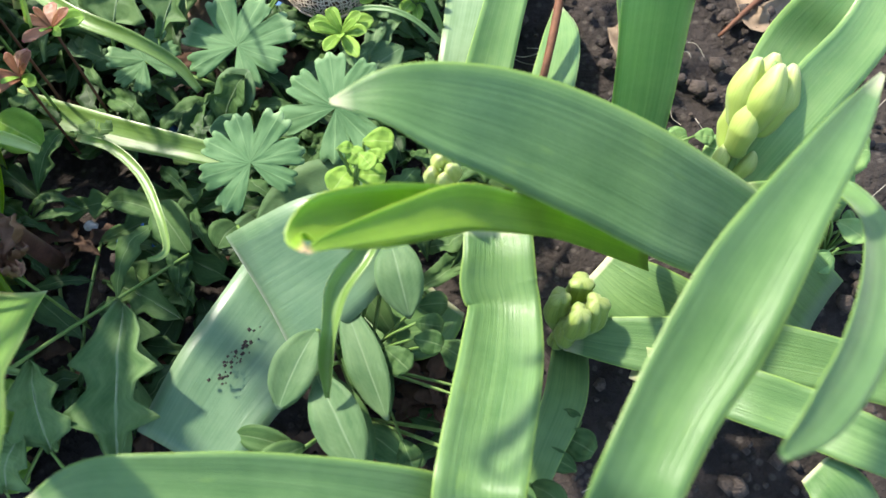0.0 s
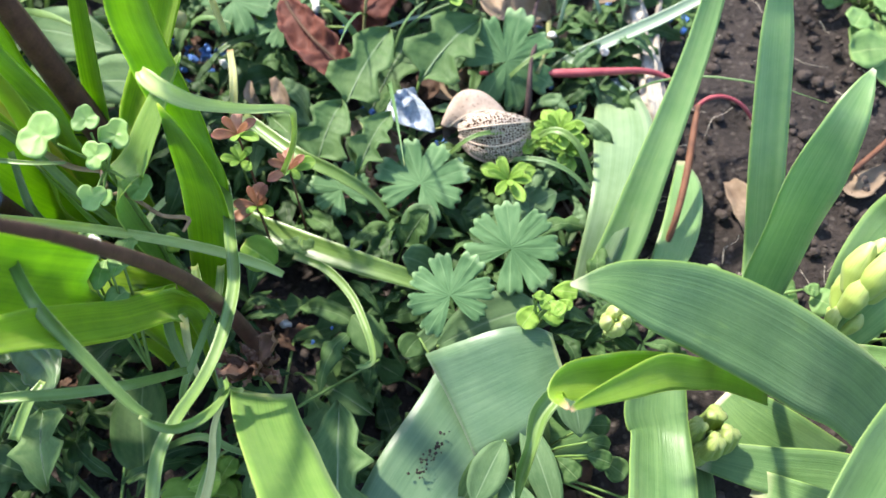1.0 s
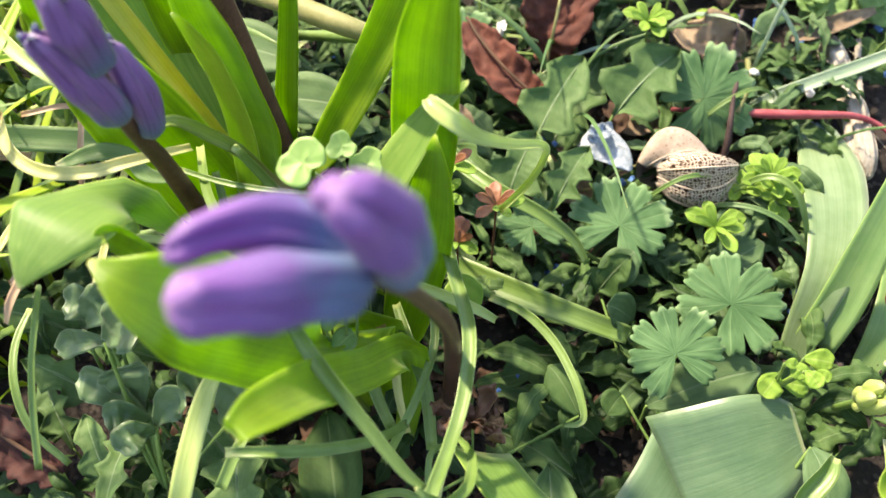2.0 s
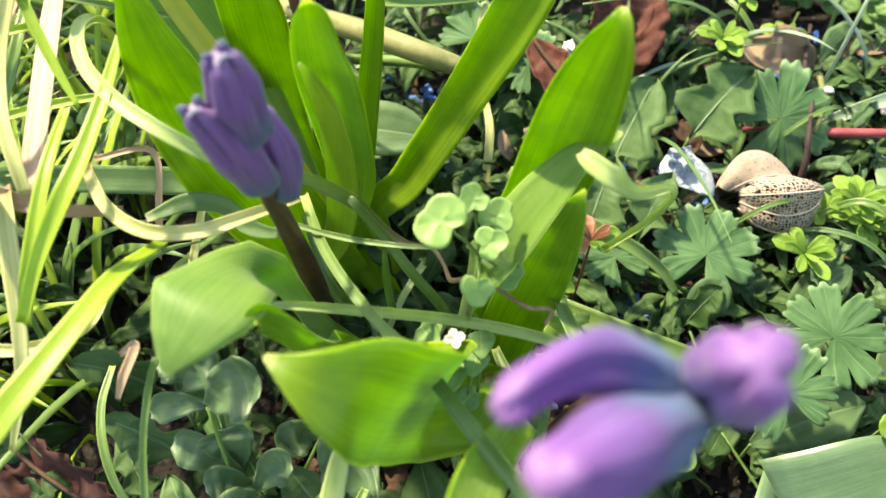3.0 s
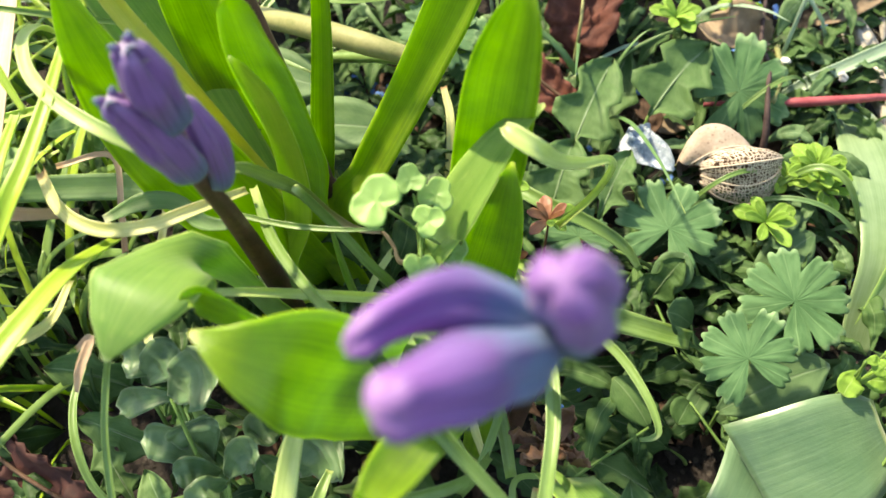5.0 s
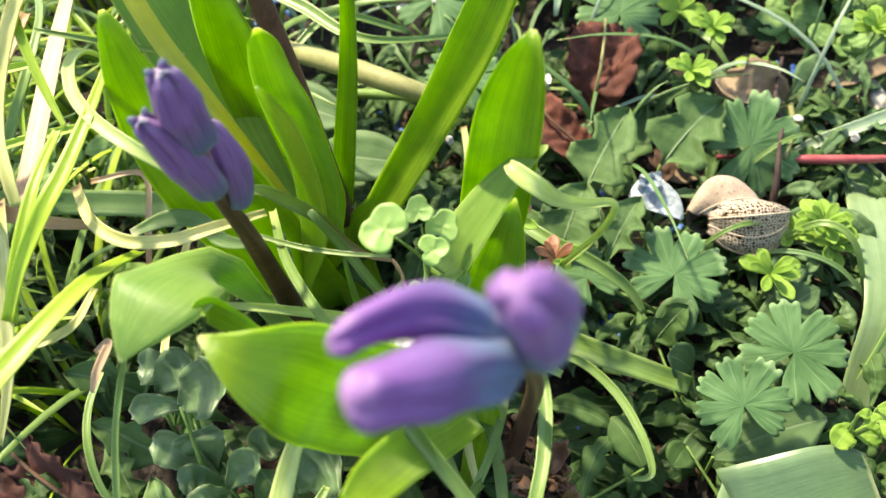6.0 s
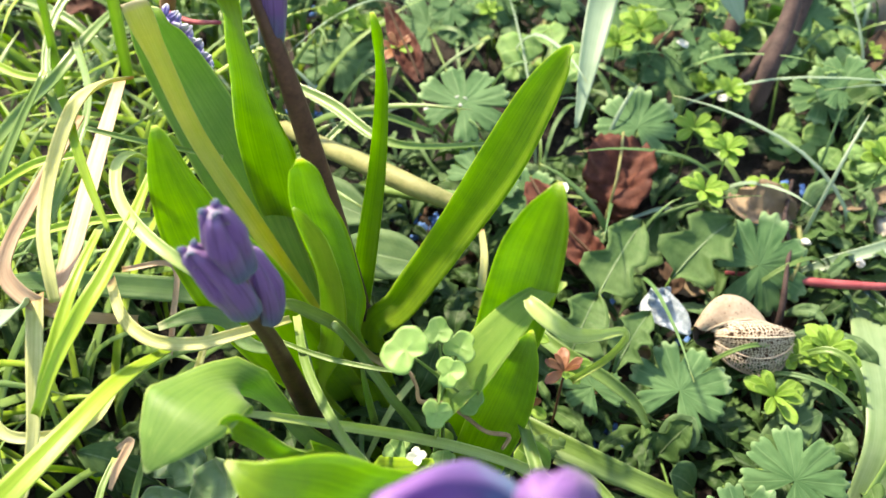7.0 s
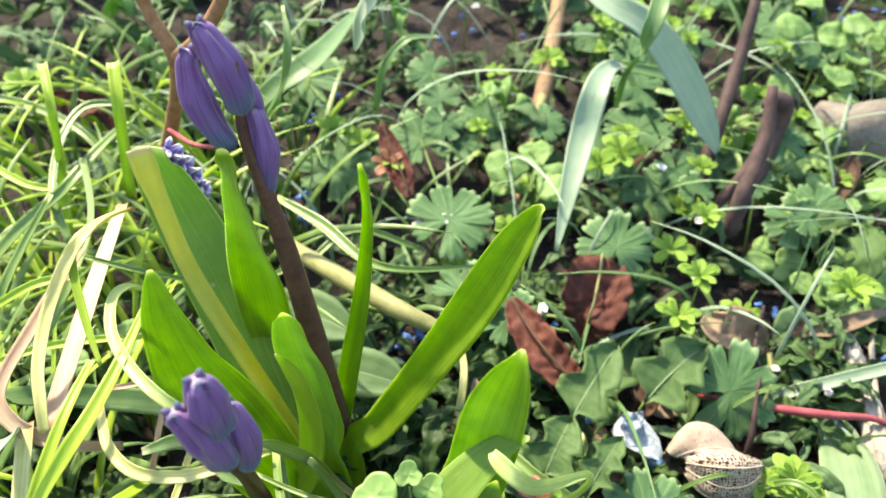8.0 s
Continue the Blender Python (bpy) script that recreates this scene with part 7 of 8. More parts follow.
def seed_lantern(centre, radius):
    """A dry lantern fruit: half of it still papery, the rest worn down to its net of veins."""
    ob = thing("seed_lantern", centre, "dry seed lantern worn to a lacy brown skeleton", "seed pod")
    c = Vector(centre)
    axis = Vector((0.93, 0.16, 0.08)).normalized()
    s1 = Vector((0, 0.35, 0.94)).cross(axis).normalized()
    s2 = axis.cross(s1)

    def at(u, a, puff=1.0):
        r = radius * (math.sin(math.pi * min(max(0.04 + 0.96 * u, 0), 1)) ** 0.62) * (1 - 0.15 * u) * (1 + 0.07 * math.cos(5 * a)) * puff
        paper = 1 / (1 + math.exp((a - 2.05) * 9))
        r *= 1 - 0.2 * math.exp(-((a - 2.05) / 0.28) ** 2) + (0.16 * (u - 0.25) * (1 - paper) if u > 0.25 else 0)
        slip = radius * (-0.34 * paper + 0.16 * (1 - paper))
        dent = 0.06 * radius * noise.noise(Vector((u * 4, math.cos(a) * 2, math.sin(a) * 2)))
        return c + axis * (radius * (1.75 + 0.2 * (1 - paper)) * (u - 0.5) + slip) + s1 * ((r + dent) * math.cos(a)) + s2 * ((r + dent) * math.sin(a))

    n, m = 18, 30
    verts, faces = [], []
    for puff in (1.0, 0.97):
        for i in range(n + 1):
            for j in range(m + 1):
                a = -1.0 + 3.05 * j / m
                verts.append(at(i / n, a, puff) + axis * 0.0005 * noise.noise(Vector((i, j, puff))))
    w, shift = m + 1, (n + 1) * (m + 1)
    for i in range(n):
        for j in range(m):
            q = (i * w + j, i * w + j + 1, (i + 1) * w + j + 1, (i + 1) * w + j)
            faces += [q, tuple(x + shift for x in q)[::-1]]
    mesh_object("papery_skin", verts, faces, "lantern", ob)
    verts, faces = [], []
    for puff in (0.72, 0.69):
        for i in range(19):
            for j in range(31):
                verts.append(at(i / 18, 1.95 + 3.1 * j / 30, puff))
    for i in range(18):
        for j in range(30):
            q = (i * 31 + j, i * 31 + j + 1, (i + 1) * 31 + j + 1, (i + 1) * 31 + j)
            faces += [q, tuple(x + 19 * 31 for x in q)[::-1]]
    mesh_object("inner_skin", verts, faces, "deadbrown", ob, label="brown inner skin behind the net")
    rng = random.Random(5)
    bm = bmesh.new()
    n, m = 24, 34
    lo = 2.03
    grid = []
    for i in range(n + 1):
        row = []
        for j in range(m + 1):
            jit = 0.0 if i in (0, n) or j in (0, m) else 0.55
            u = 0.92 * (i + (0.5 if j % 2 else 0.0) + rng.uniform(-jit, jit) * 0.7) / (n + 0.5)
            a = lo + 2.9 * (j + rng.uniform(-jit, jit) * 0.7) / m
            row.append(bm.verts.new(at(u, a)))
        grid.append(row)
    for i in range(n):
        for j in range(m):
            if rng.random() < 0.05:
                continue
            bm.faces.new((grid[i][j], grid[i][j + 1], grid[i + 1][j + 1], grid[i + 1][j]))
    bmesh.ops.wireframe(bm, faces=bm.faces[:], thickness=0.00042, use_even_offset=True, use_replace=True, use_boundary=True)
    data = bpy.data.meshes.new("vein_net")
    bm.to_mesh(data)
    bm.free()
    data.materials.append(MAT["net"])
    net = new("vein_net", data)
    net.parent = ob
    net.matrix_parent_inverse = ob.matrix_world.inverted()
    tagged(net, "open net of pale veins")
    for k in range(5):
        a = lo + 2.9 * k / 5
        stem(ob, [(*at(u, a, 1.01), 0.0007) for u in (0.0, 0.15, 0.35, 0.55, 0.75, 0.92)], "net", name="rib", sides=5)
    foot = at(0.0, 0)
    stem(ob, [(*foot, 0.0012), (*(foot + Vector((-0.006, -0.004, 0.001))), 0.0012), (*(foot + Vector((-0.013, -0.009, -0.004))), 0.0011), (*(foot + Vector((-0.02, -0.006, -0.012))), 0.001)], "stempale", name="stalk", sides=6)
    return ob


seed_lantern((-0.0235, 0.2429, 0.0436), 0.0165)

scrap = thing("petal_scrap", (-0.0545, 0.2407, 0.0500), "crumpled whitish blue petal scrap caught on a leaf", "scrap")
oval(scrap, (-0.0655, 0.2478, 0.0500), (-0.0463, 0.2363, 0.0460), 0.0140, "foil", 0.002, (0.7, 1.0, 0.9, 0.6, 0.1), wave=0.6, cup=0.5)
oval(scrap, (-0.0632, 0.2413, 0.0530), (-0.0550, 0.2514, 0.0520), 0.0071, "foil", 0.002, (0.5, 1.0, 0.9, 0.7, 0.3), wave=0.9, cup=0.5)

# white pieces added to paint bright sky-lit glints on the weeds
for k, at in enumerate(((-0.1576, 0.3267, 0.0740), (-0.1722, 0.3240, 0.0700), (-0.0579, 0.3968, 0.0750), (-0.1875, 0.5331, 0.0850), (-0.1042, 0.2925, 0.0620), (-0.0338, 0.3763, 0.0600))):
    bit = thing("white_glint", at, "small white piece standing for a sky-lit glint on the weeds", "scrap", "white scraps")
    a, c = 1.3 * k, Vector(at)
    way = Vector((math.cos(a), math.sin(a), 0.1)) * (0.0045 if k == 0 else 0.0032)
    oval(bit, c - way, c + way, 0.0055 if k == 0 else 0.0038, "white", 0.0006, (0.4, 0.9, 1.0, 0.7, 0.2), wave=0.7, cup=0.4, name="petal")

# ---- green buds ----
def green_bud(plant, foot, end, width, florets, groove=0.24, blunt=0.0, skin="budgreen"):
    """A tight spike of unopened florets; each as (height along it, angle, size)."""
    f, e = Vector(foot), Vector(end)
    run = (e - f).normalized()
    s1 = Vector((0, -0.5, 0.85)).cross(run).normalized()
    s2 = run.cross(s1)
    stalk = stem(plant, [(*(f - run * 0.02), width * 0.3), (*f, width * 0.34), (*f.lerp(e, 0.6), width * 0.3), (*e, width * 0.1)], "stemgreen", "pale green flower stem")
    for u, a, size in florets:
        way = s1 * math.sin(a) - s2 * math.cos(a)
        base = f.lerp(e, u) + way * width * 0.1
        tip = f.lerp(e, u) + way * width * 0.3 + run * size * 1.25
        floret(stalk, base - run * size * 0.3, tip, size * 0.72, skin, way * width * 0.1, name="bud", groove=groove, blunt=blunt)


HEAD = [(0.0, 0.2, 0.5), (0.03, 2.3, 0.5), (0.03, 4.3, 0.5), (0.24, -0.75, 0.85), (0.26, 0.75, 0.8), (0.3, 2.8, 0.8), (0.5, -0.1, 1.0), (0.52, 1.6, 0.9), (0.52, -1.8, 0.95), (0.55, 3.2, 0.9)]
side_a, side_b = Vector((0.1030, 0.1626, 0.0408)), Vector((0.1108, 0.1773, 0.0706))
green_bud(PLANTS["green2"], side_a, side_b, 0.0155, [(u, a, s * 0.0145) for u, a, s in HEAD])
# central bud wears the darkened green in place of falling shade
side_a, side_b = Vector((0.0578, 0.1206, 0.0142)), Vector((0.0590, 0.1224, 0.0342))
green_bud(PLANTS["green"], side_a, side_b, 0.0165, [(u, a, s * 0.0125) for u, a, s in HEAD], 0.5, 0.9, "budshade")
side_a, side_b = Vector((0.0229, 0.1480, 0.0539)), Vector((0.0221, 0.1428, 0.0689))
green_bud(PLANTS["green3"], side_a, side_b, 0.008, [(u, a, s * 0.008) for u, a, s in HEAD])

# ---- pellets, grit, stone ----
def small_rock(size, seed):
    bm = bmesh.new()
    bmesh.ops.create_icosphere(bm, subdivisions=3, radius=size)
    for v in bm.verts:
        v.co *= 1 + 0.35 * noise.noise(v.co / size * 1.3 + Vector((seed, 0, 0)))
    data = bpy.data.meshes.new("rock")
    bm.to_mesh(data)
    bm.free()
    return data


pale = new("stone", small_rock(0.024, 3.0))
pale.data.materials.append(MAT["stone"])
pale.data.polygons.foreach_set("use_smooth", [True] * len(pale.data.polygons))
pale.matrix_world = Matrix.Translation((0.0622, 0.4839, 0.0600)) @ Matrix.Diagonal((1.3, 0.8, 0.9, 1))
tagged(pale, "pale buff stone half hidden by round weeds", "stone")

pellet_verts, pellet_faces, pellet_uvs = pipe([(0, 0, -0.0019, 0.0012), (0, 0, -0.0016, 0.0024), (0, 0, 0.0016, 0.0025), (0, 0, 0.0019, 0.0012)], 8, 1)
pellet_mesh = bpy.data.meshes.new("slug_pellet")
pellet_mesh.from_pydata([tuple(v) for v in pellet_verts], [], pellet_faces)
pellet_mesh.materials.append(MAT["pellet"])
pellet_rng = random.Random(8)
PELLETS = [
    ((-0.1524, 0.2881, 0.0300), 14, 0.012), ((-0.0661, 0.2006, 0.0150), 4, 0.006), ((-0.0794, 0.1560, 0.0040), 3, 0.01), ((-0.0533, 0.3012, 0.0350), 3, 0.008), ((0.0251, 0.2013, 0.0200), 7, 0.008),
    ((-0.0426, 0.2445, 0.0300), 4, 0.008), ((0.0602, 0.3215, 0.0420), 3, 0.006), ((0.0027, 0.2807, 0.0350), 4, 0.012), ((-0.1732, 0.2795, 0.0250), 26, 0.018), ((-0.0729, 0.1988, 0.0200), 6, 0.008),
    ((-0.2469, 0.3533, 0.0500), 12, 0.014), ((-0.1822, 0.2669, 0.0400), 14, 0.012), ((0.0183, 0.4639, 0.0550), 8, 0.015), ((-0.0682, 0.4562, 0.0500), 4, 0.02), ((0.0419, 0.3466, 0.0400), 6, 0.02),
    ((-0.1077, 0.3107, 0.0400), 5, 0.012), ((-0.0019, 0.3350, 0.0400), 6, 0.02), ((-0.0635, 0.2697, 0.0400), 6, 0.02), ((-0.2828, 0.4385, 0.0600), 8, 0.03), ((-0.1928, 0.5420, 0.0600), 5, 0.04),
    ((-0.1224, 0.1377, 0.0660), 1, 0.0005), ((-0.0677, 0.2054, 0.0100), 2, 0.006), ((-0.0764, 0.1533, 0.0080), 2, 0.006), ((0.0701, 0.6189, 0.0600), 8, 0.03),
]
for (px, py, pz), count, reach in PELLETS:
    for k in range(count):
        a, d = pellet_rng.uniform(0, 6.283), math.sqrt(pellet_rng.random()) * reach
        x, y = px + d * math.cos(a), py + d * math.sin(a)
        z = pz if count == 1 else max(ground_z(x, y) + 0.009, pz - 0.01) + pellet_rng.uniform(0, 0.003)
        ob = new("slug_pellet", pellet_mesh)
        ob.matrix_world = Matrix.Translation((x, y, z)) @ Euler((pellet_rng.uniform(0, 3), pellet_rng.uniform(0, 3), pellet_rng.uniform(0, 3))).to_matrix().to_4x4()
        tagged(ob, "small bright blue slug pellet on the soil", "slug pellet", "slug pellets")


# ---- stuff that nobody could count ----
def joined(name, parts, mat, label, category):
    verts, faces, uvs = [], [], []
    for v, f, u in parts:
        shift = len(verts)
        verts += v
        uvs += u
        faces += [tuple(i + shift for i in q) for q in f]
    ob = mesh_object(name, verts, faces, mat, None, uvs)
    return tagged(ob, label, category, kind="stuff")


def bare(x, y):
    """True on the open soil."""
    return (x > 0.035 and 0.17 < y < 0.36 + 0.3 * (x - 0.03)) or (x > 0.06 and y <= 0.17 and y > 0.05)


def cover(name, mat, label, count, seed, area, long, rise, where=None, teeth=None, slim=0.45):
    """Low leaves in loose rosettes, lying on the ground."""
    rng = random.Random(seed)
    parts = []
    while len(parts) < count:
        x, y = rng.uniform(area[0], area[1]), rng.uniform(area[2], area[3])
        if bare(x, y) and rng.random() < 0.94:
            continue
        if where and not where(x, y):
            continue
        if any((x - c[0]) ** 2 + (y - c[1]) ** 2 < (r * 0.9 + 0.004) ** 2 for c, n, r in PELLETS) and rng.random() < 0.9:
            continue
        g = ground_z(x, y)
        turn = rng.uniform(0, 6.283)
        for k in range(rng.randint(3, 6)):
            a = turn + k * 1.3 + rng.uniform(-0.3, 0.3)
            size = rng.uniform(*long)
            lift = rng.uniform(*rise)
            wid = size * slim * rng.uniform(0.75, 1.25)
            out = Vector((math.cos(a), math.sin(a), 0))
            foot = Vector((x, y, g + 0.002 + 0.3 * lift))
            pts = []
            for s, w in zip((0, 0.25, 0.5, 0.78, 1), (0.1, 0.7, 1.0, 0.75, 0.05)):
                p = foot + out * size * s
                pts.append((p.x, p.y, p.z + lift * math.sin(1.2 * s + 0.6) - lift * 0.55 * s * s, wid * w))
            parts.append(ribbon(pts[::-1], cup=rng.uniform(0, 0.6), thick=0.0004, steps=3 if not teeth else 6, cols=4, wave=rng.uniform(0.2, 0.7), seed=rng.randint(0, 999), teeth=teeth, twist=(rng.uniform(-40, 40), 0), face=(rng.uniform(-0.35, 0.35), rng.uniform(-0.45, 0.2), 0.9)))
    joined(name, parts, mat, label, category="ground cover")


def rosettes(mat, label, count, seed, area, long, rise, where, teeth=None, slim=0.34):
    """Low weeds, each a plant of its own with its leaves."""
    rng = random.Random(seed)
    made = 0
    while made < count:
        x, y = rng.uniform(area[0], area[1]), rng.uniform(area[2], area[3])
        if not where(x, y) or bare(x, y):
            continue
        if any((x - c[0]) ** 2 + (y - c[1]) ** 2 < (r * 0.9 + 0.004) ** 2 for c, n, r in PELLETS) and rng.random() < 0.9:
            continue
        made += 1
        g = ground_z(x, y)
        plant = thing("low_weed", (x, y, g), label, "weed", "low weeds")
        turn = rng.uniform(0, 6.283)
        for k in range(rng.randint(4, 6)):
            a = turn + k * 1.25 + rng.uniform(-0.3, 0.3)
            size, lift = rng.uniform(*long), rng.uniform(*rise)
            wid = size * slim * rng.uniform(0.75, 1.25)
            pts = []
            sway = rng.uniform(-0.8, 0.8)
            for s, w in zip((0, 0.25, 0.5, 0.78, 1), (0.1, 0.6, 1.0, 0.75, 0.05)):
                pts.append((x + math.cos(a + sway * s) * size * s, y + math.sin(a + sway * s) * size * s, g + 0.002 + 0.3 * lift + lift * math.sin(1.2 * s + 0.6) - lift * 0.55 * s * s, wid * w))
            bite = (teeth[0] * rng.uniform(0.7, 1.4), teeth[1] * rng.uniform(0.6, 1.2)) if teeth else None
            # some leaves, picked at random, take the shade-darkened green
            kind = "weedshade" if mat == "weed" and rng.random() < 0.4 else mat
            leaf(plant, pts[::-1], kind, cup=rng.uniform(-0.1, 0.7), thick=0.0004, steps=10 if teeth else 4, cols=4, wave=rng.uniform(0.2, 0.8), teeth=bite, twist=(rng.uniform(-50, 50), 0), face=(rng.uniform(-0.4, 0.4), rng.uniform(-0.5, 0.2), 0.9))


WEEDY = (-0.5, 0.12, 0.02, 0.75)
# bottom layer of leaves, its shade painted into the green
cover("ground_cover", "weedshade", "green low weed leaves covering the soil, coloured dark for shade", 1300, 41, WEEDY, (0.012, 0.03), (0.004, 0.014), None, (3.0, 0.5), 0.38)
cover("leaf_litter", "deadbrown", "brown crumbled leaf litter under the weeds", 420, 47, (-0.2, 0.03, 0.04, 0.3), (0.008, 0.02), (0.003, 0.009), None, (4.0, 0.5), 0.5)
rosettes("weed", "low green weed with toothed leaves", 90, 42, (-0.24, 0.04, 0.1, 0.34), (0.014, 0.03), (0.008, 0.022), lambda x, y: y > 0.15 and (x > -0.2 or y > 0.22), (3.0, 0.5))
rosettes("weedpale", "low weed with smooth greyish leaves", 40, 48, (-0.28, 0.04, 0.03, 0.34), (0.012, 0.028), (0.008, 0.026), lambda x, y: y > 0.2, (2.2, 0.45))
# darkened leaves paint the missing shade at lower left
rosettes("weedshade", "low green weed below the grape hyacinth, coloured dark for shade", 85, 46, (-0.4, -0.13, 0.02, 0.26), (0.016, 0.04), (0.01, 0.04), lambda x, y: True, (3.2, 0.55))
cover("ground_cover", "weed", "mixed green weed leaves further back", 800, 43, (-0.75, 0.45, 0.33, 1.25), (0.014, 0.042), (0.012, 0.035), None, (3.0, 0.4))
cover("ground_cover", "weedpale", "greyish weed leaves further back", 620, 44, (-0.7, 0.45, 0.33, 1.2), (0.012, 0.04), (0.014, 0.04), None, (2.4, 0.5))
cover("ground_cover", "weed", "leafy weeds at the back of the bed", 700, 49, (-0.8, 0.5, 0.62, 1.35), (0.025, 0.06), (0.015, 0.05), None, (2.6, 0.4), 0.42)
cover("ground_cover", "cress", "light green seedling leaves further back", 420, 45, (-0.65, 0.45, 0.38, 1.2), (0.008, 0.018), (0.015, 0.05), None, None, 0.8)
back_rng = random.Random(77)
for k in range(13):
    bx, by = back_rng.uniform(-0.3, 0.06), back_rng.uniform(0.36, 0.62)
    g = ground_z(bx, by)
    cranesbill((bx, by, g), [((bx + back_rng.uniform(-0.03, 0.03), by + back_rng.uniform(-0.03, 0.03), g + back_rng.uniform(0.02, 0.045)), back_rng.uniform(0.011, 0.018), back_rng.uniform(0, 6), (back_rng.uniform(-0.2, 0.2), -0.4, 0.9)) for i in range(back_rng.randint(3, 5))])


# small spurges and arching blades scattered over the bed
bed_rng = random.Random(123)
for k in range(34):
    bx, by = bed_rng.uniform(-0.16, 0.06), bed_rng.uniform(0.29, 0.56)
    if bare(bx, by):
        continue
    g = ground_z(bx, by)
    red = bed_rng.random() < 0.3
    spurge((bx, by, g), (bx, by + 0.004, g + bed_rng.uniform(0.025, 0.05)), bed_rng.uniform(0.009, 0.015), bed_rng.randint(9, 14), "spurge", RED_SPURGE if red else GREEN_SPURGE, 200 + k, bed_rng.uniform(0.15, 0.35))
for k in range(44):
    bx, by = bed_rng.uniform(-0.2, 0.03), bed_rng.uniform(0.2, 0.46)
    if bare(bx, by):
        continue
    g = ground_z(bx, by)
    turn, size, wide, high = bed_rng.uniform(0, 6.283), bed_rng.uniform(0.035, 0.075), bed_rng.uniform(0.0012, 0.0028), bed_rng.uniform(0.02, 0.045)
    bow = bed_rng.uniform(-0.8, 0.8)
    arc = thing("grass_blade", (bx, by, g), "thin arching green grass blade among weeds", "grass", "grass blades")
    leaf(arc, [(bx + math.cos(turn + bow * u) * size * u, by + math.sin(turn + bow * u) * size * u, g + 0.004 + high * math.sin(math.pi * min(1.0, 0.18 + 0.8 * u)), wide * w) for u, w in ((1, 0.2), (0.8, 0.7), (0.55, 1.0), (0.28, 0.95), (0, 0.7))], bed_rng.choice(("strand", "grass", "palelime", "grass")), cup=0.4, cols=4, thick=0.0004)


def tuft(name, mat, label, count, seed, area, tall, wide, lean=0.6):
    rng = random.Random(seed)
    parts = []
    while len(parts) < count:
        x, y = rng.uniform(area[0], area[1]), rng.uniform(area[2], area[3])
        if bare(x, y):
            continue
        a, h = rng.uniform(0, 6.283), rng.uniform(*tall)
        out = Vector((math.cos(a), math.sin(a), 0)) * lean * rng.uniform(0.3, 1.2)
        g, w = ground_z(x, y), rng.uniform(*wide)
        pts = []
        for s, f in ((0, 0.7), (0.3, 1.0), (0.6, 0.9), (0.85, 0.6), (1, 0.1)):
            pts.append((x + out.x * h * s * s, y + out.y * h * s * s, g + h * (s - 0.35 * lean * s ** 3), w * f))
        parts.append(ribbon(pts[::-1], cup=0.4, thick=0.0004, steps=3, cols=2, wave=0.05, seed=rng.randint(0, 999), twist=(rng.uniform(-40, 40), 0)))
    joined(name, parts, mat, label, "grass")


tuft("grass", "grass", "green grass blades between the weeds", 620, 51, (-0.7, 0.3, 0.27, 1.2), (0.03, 0.09), (0.001, 0.003), 0.9)
tuft("grass", "palegrass", "long pale grass blades between the weeds", 150, 54, (-0.4, 0.15, 0.3, 0.95), (0.05, 0.12), (0.0008, 0.0024), 1.1)
tuft("grass", "strand", "thin lime leaves crowding the grape hyacinth", 170, 52, (-0.42, -0.24, 0.14, 0.42), (0.05, 0.12), (0.002, 0.0045), 0.8)
tuft("grass", "lime", "bright yellow-green leaves crowding the grape hyacinth", 180, 53, (-0.42, -0.25, 0.12, 0.4), (0.05, 0.12), (0.0018, 0.004), 0.9)

tuft("grass", "strand", "thin lime leaves crowding the grape hyacinth", 90, 55, (-0.38, -0.28, 0.12, 0.23), (0.07, 0.12), (0.002, 0.0045), 0.7)


def specks(a, b, count, size, seed, wide):
    rng = random.Random(seed)
    a, b = Vector(a), Vector(b)
    parts = []
    for k in range(count):
        p = a.lerp(b, rng.random()) + Vector((rng.gauss(0, wide), rng.gauss(0, wide), 0.0))
        r = size * rng.uniform(0.4, 1.2)
        v = [p + Vector(e) * r for e in ((1, 0, 0), (-1, 0, 0), (0, 1, 0), (0, -1, 0), (0, 0, 1), (0, 0, -1))]
        f = [(4, 0, 2), (4, 2, 1), (4, 1, 3), (4, 3, 0), (5, 2, 0), (5, 1, 2), (5, 3, 1), (5, 0, 3)]
        parts.append((v, f, [(0.5, 0.5)] * 6))
    joined("soil_specks", parts, "clod", "dark specks of soil splashed on a fallen leaf", "soil")


specks((-0.0282, 0.1137, 0.0346), (-0.0379, 0.0989, 0.0329), 46, 0.0006, 91, 0.0012)

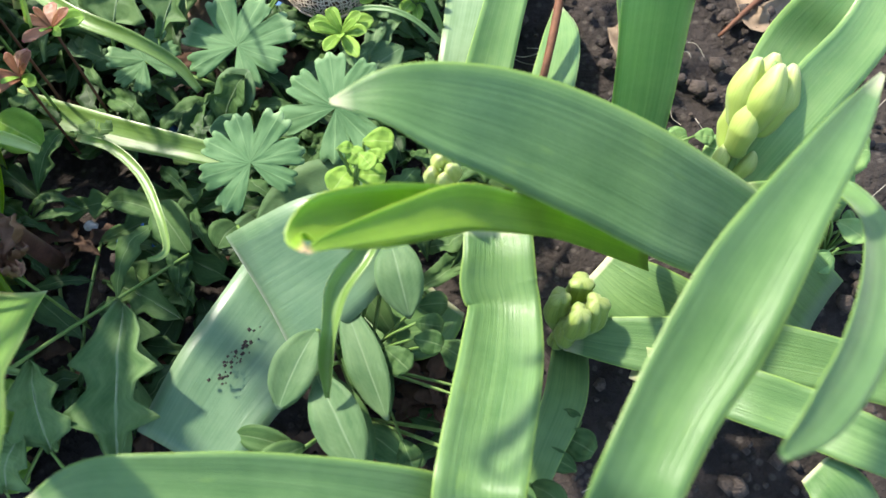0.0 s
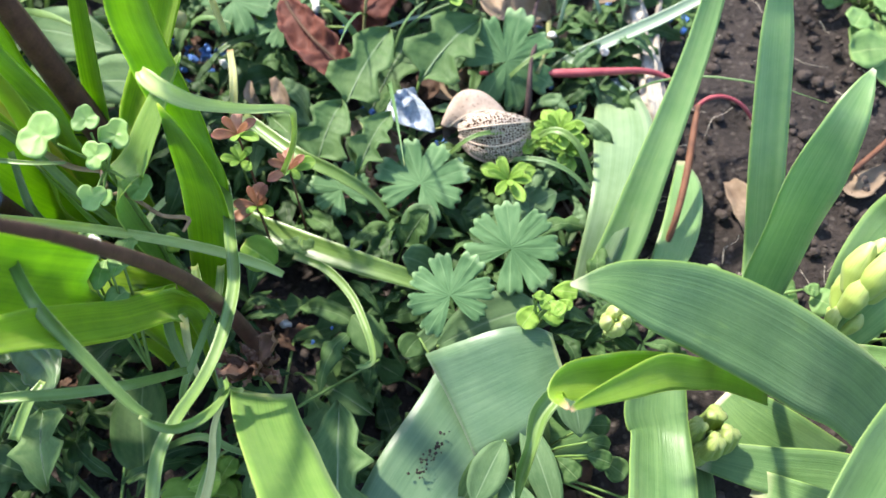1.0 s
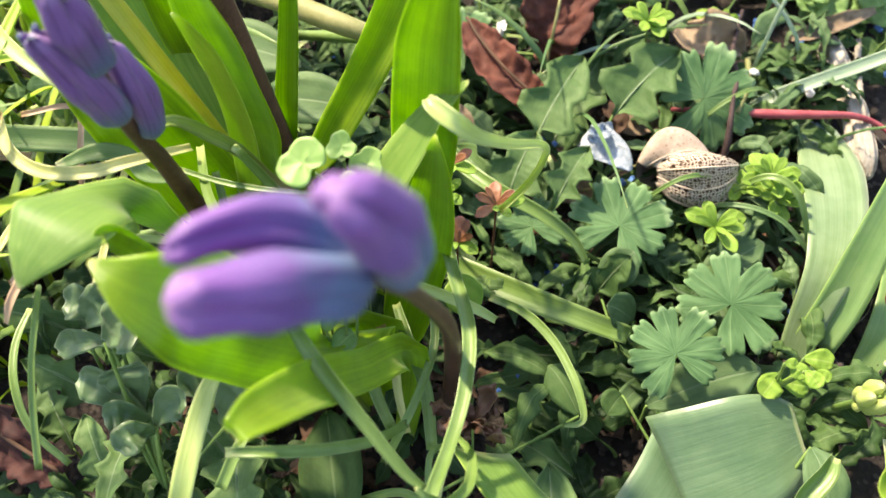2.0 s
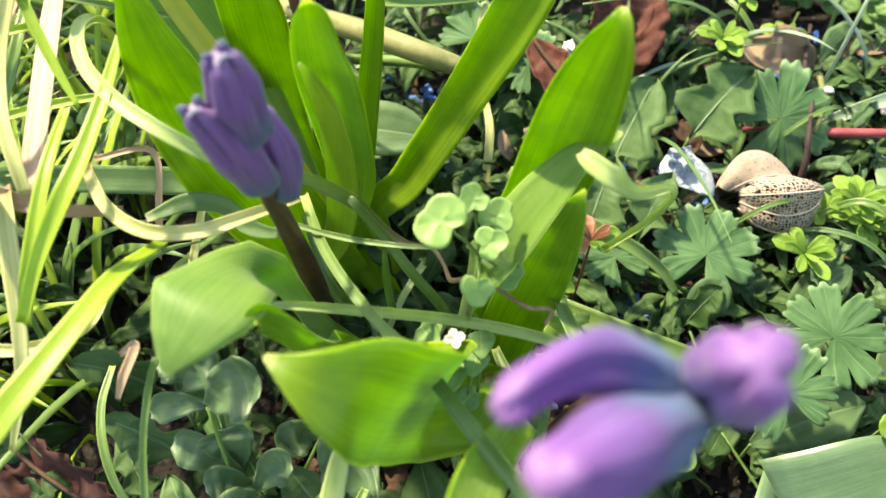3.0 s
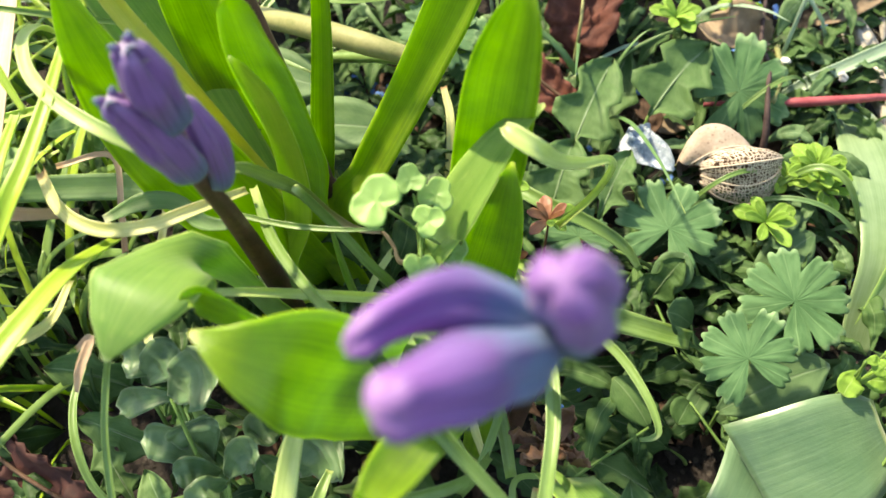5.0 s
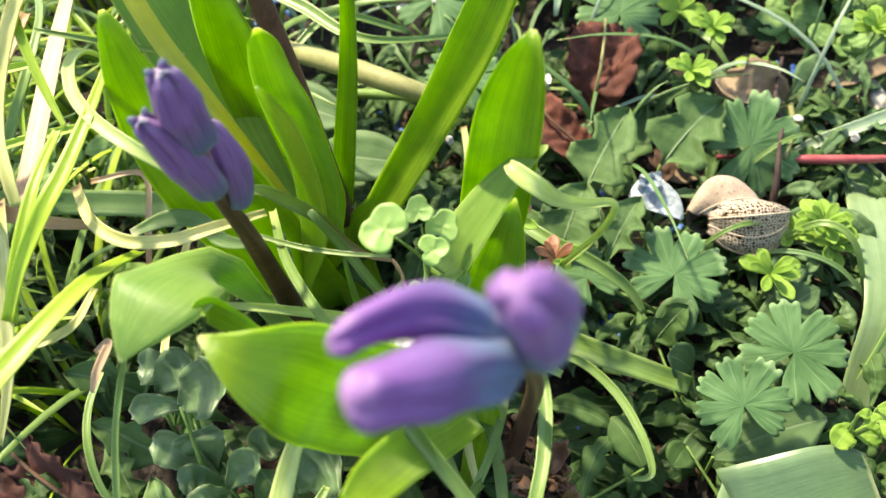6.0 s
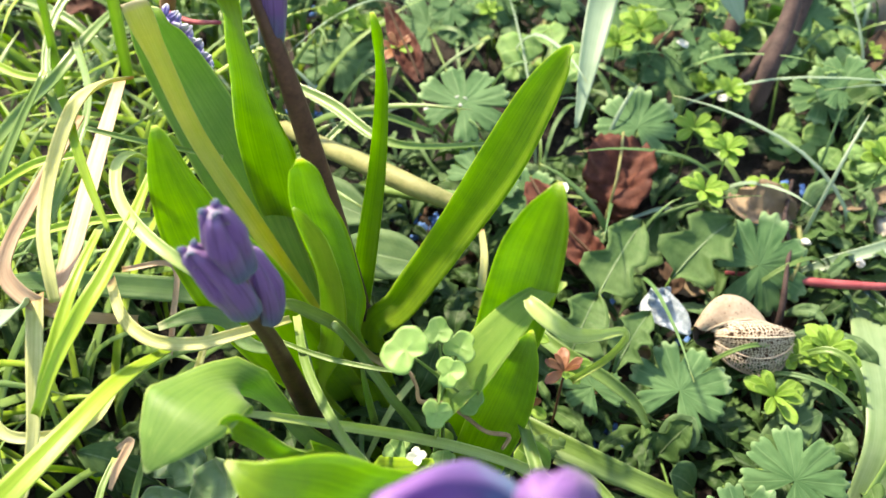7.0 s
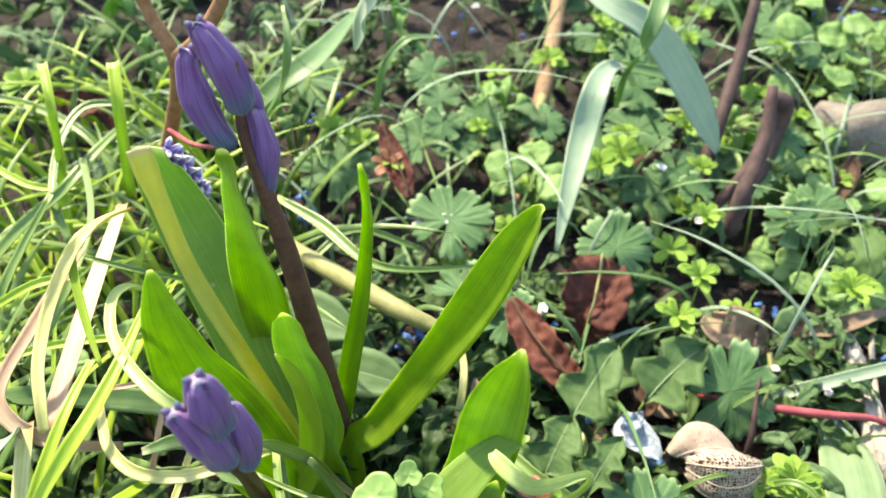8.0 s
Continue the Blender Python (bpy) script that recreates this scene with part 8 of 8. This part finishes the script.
chip_mesh = small_rock(0.0021, 9.0)
chip_mesh.materials.append(MAT["grit"])
CHIPS = [(-0.0982, 0.1602, 0.0140), (-0.1420, 0.2657, 0.0500), (0.0235, 0.2881, 0.0500), (0.0869, 0.2184, 0.0400), (0.0901, 0.2556, 0.0420), (0.0854, 0.2180, 0.0420), (-0.0001, 0.2911, 0.0550), (-0.0112, 0.3137, 0.0600), (-0.0712, 0.3281, 0.0600), (-0.1051, 0.2943, 0.0600), (-0.1280, 0.2940, 0.0450), (0.0410, 0.2987, 0.0450)]
for k, at in enumerate(CHIPS):
    chip = new("stone_chip", chip_mesh)
    chip.matrix_world = Matrix.Translation((at[0], at[1], at[2] - 0.002)) @ Euler((k, 2 * k, 3 * k)).to_matrix().to_4x4() @ Matrix.Diagonal((1.2, 0.8, 0.7, 1))
    tagged(chip, "small white stone chip lying on the ground", "stone chip", "stone chips")


def crumbs():
    rng = random.Random(61)
    parts = []
    for k in range(4200):
        x, y = rng.uniform(-0.15, 0.3), rng.uniform(0.03, 0.45)
        if not bare(x, y) and rng.random() < 0.7:
            continue
        r = rng.choice((0.0008, 0.0012, 0.0018, 0.003)) * rng.uniform(0.6, 1.3)
        z = ground_z(x, y) + 0.003
        v = []
        for i, (ex, ey, ez) in enumerate(((1, 0, 0), (-1, 0, 0), (0, 1, 0), (0, -1, 0), (0, 0, 1), (0, 0, -1), (0.6, 0.6, 0.5), (-0.6, 0.6, 0.5), (0.6, -0.6, 0.5), (-0.6, -0.6, 0.5))):
            j = rng.uniform(0.7, 1.2)
            v.append(Vector((x + ex * r * j, y + ey * r * j, z + ez * r * j)))
        f = [(4, 6, 7), (4, 7, 9), (4, 9, 8), (4, 8, 6), (0, 2, 6), (2, 7, 6), (2, 1, 7), (1, 9, 7), (1, 3, 9), (3, 8, 9), (3, 0, 8), (0, 6, 8), (5, 2, 0), (5, 1, 2), (5, 3, 1), (5, 0, 3)]
        parts.append((v, f, [(0.5, 0.5)] * 10))
    joined("soil_crumbs", parts, "clod", "dark crumbs of garden soil", "soil")


crumbs()


def fibres():
    rng = random.Random(71)
    parts = []
    while len(parts) < 110:
        x, y = rng.uniform(-0.02, 0.2), rng.uniform(0.06, 0.42)
        if not bare(x, y):
            continue
        a, size = rng.uniform(0, 6.283), rng.uniform(0.006, 0.022)
        pts = []
        for s in (0, 0.3, 0.6, 1.0):
            px, py = x + math.cos(a) * size * s, y + math.sin(a) * size * s
            pts.append((px, py, ground_z(px, py) + 0.004 + rng.uniform(0, 0.003), rng.uniform(0.0002, 0.00035)))
            a += rng.uniform(-0.35, 0.35)
        parts.append(pipe(pts, 5, 3))
    joined("root_fibres", parts, "fibre", "thin pale dead root fibres on the soil", "plant debris")


fibres()
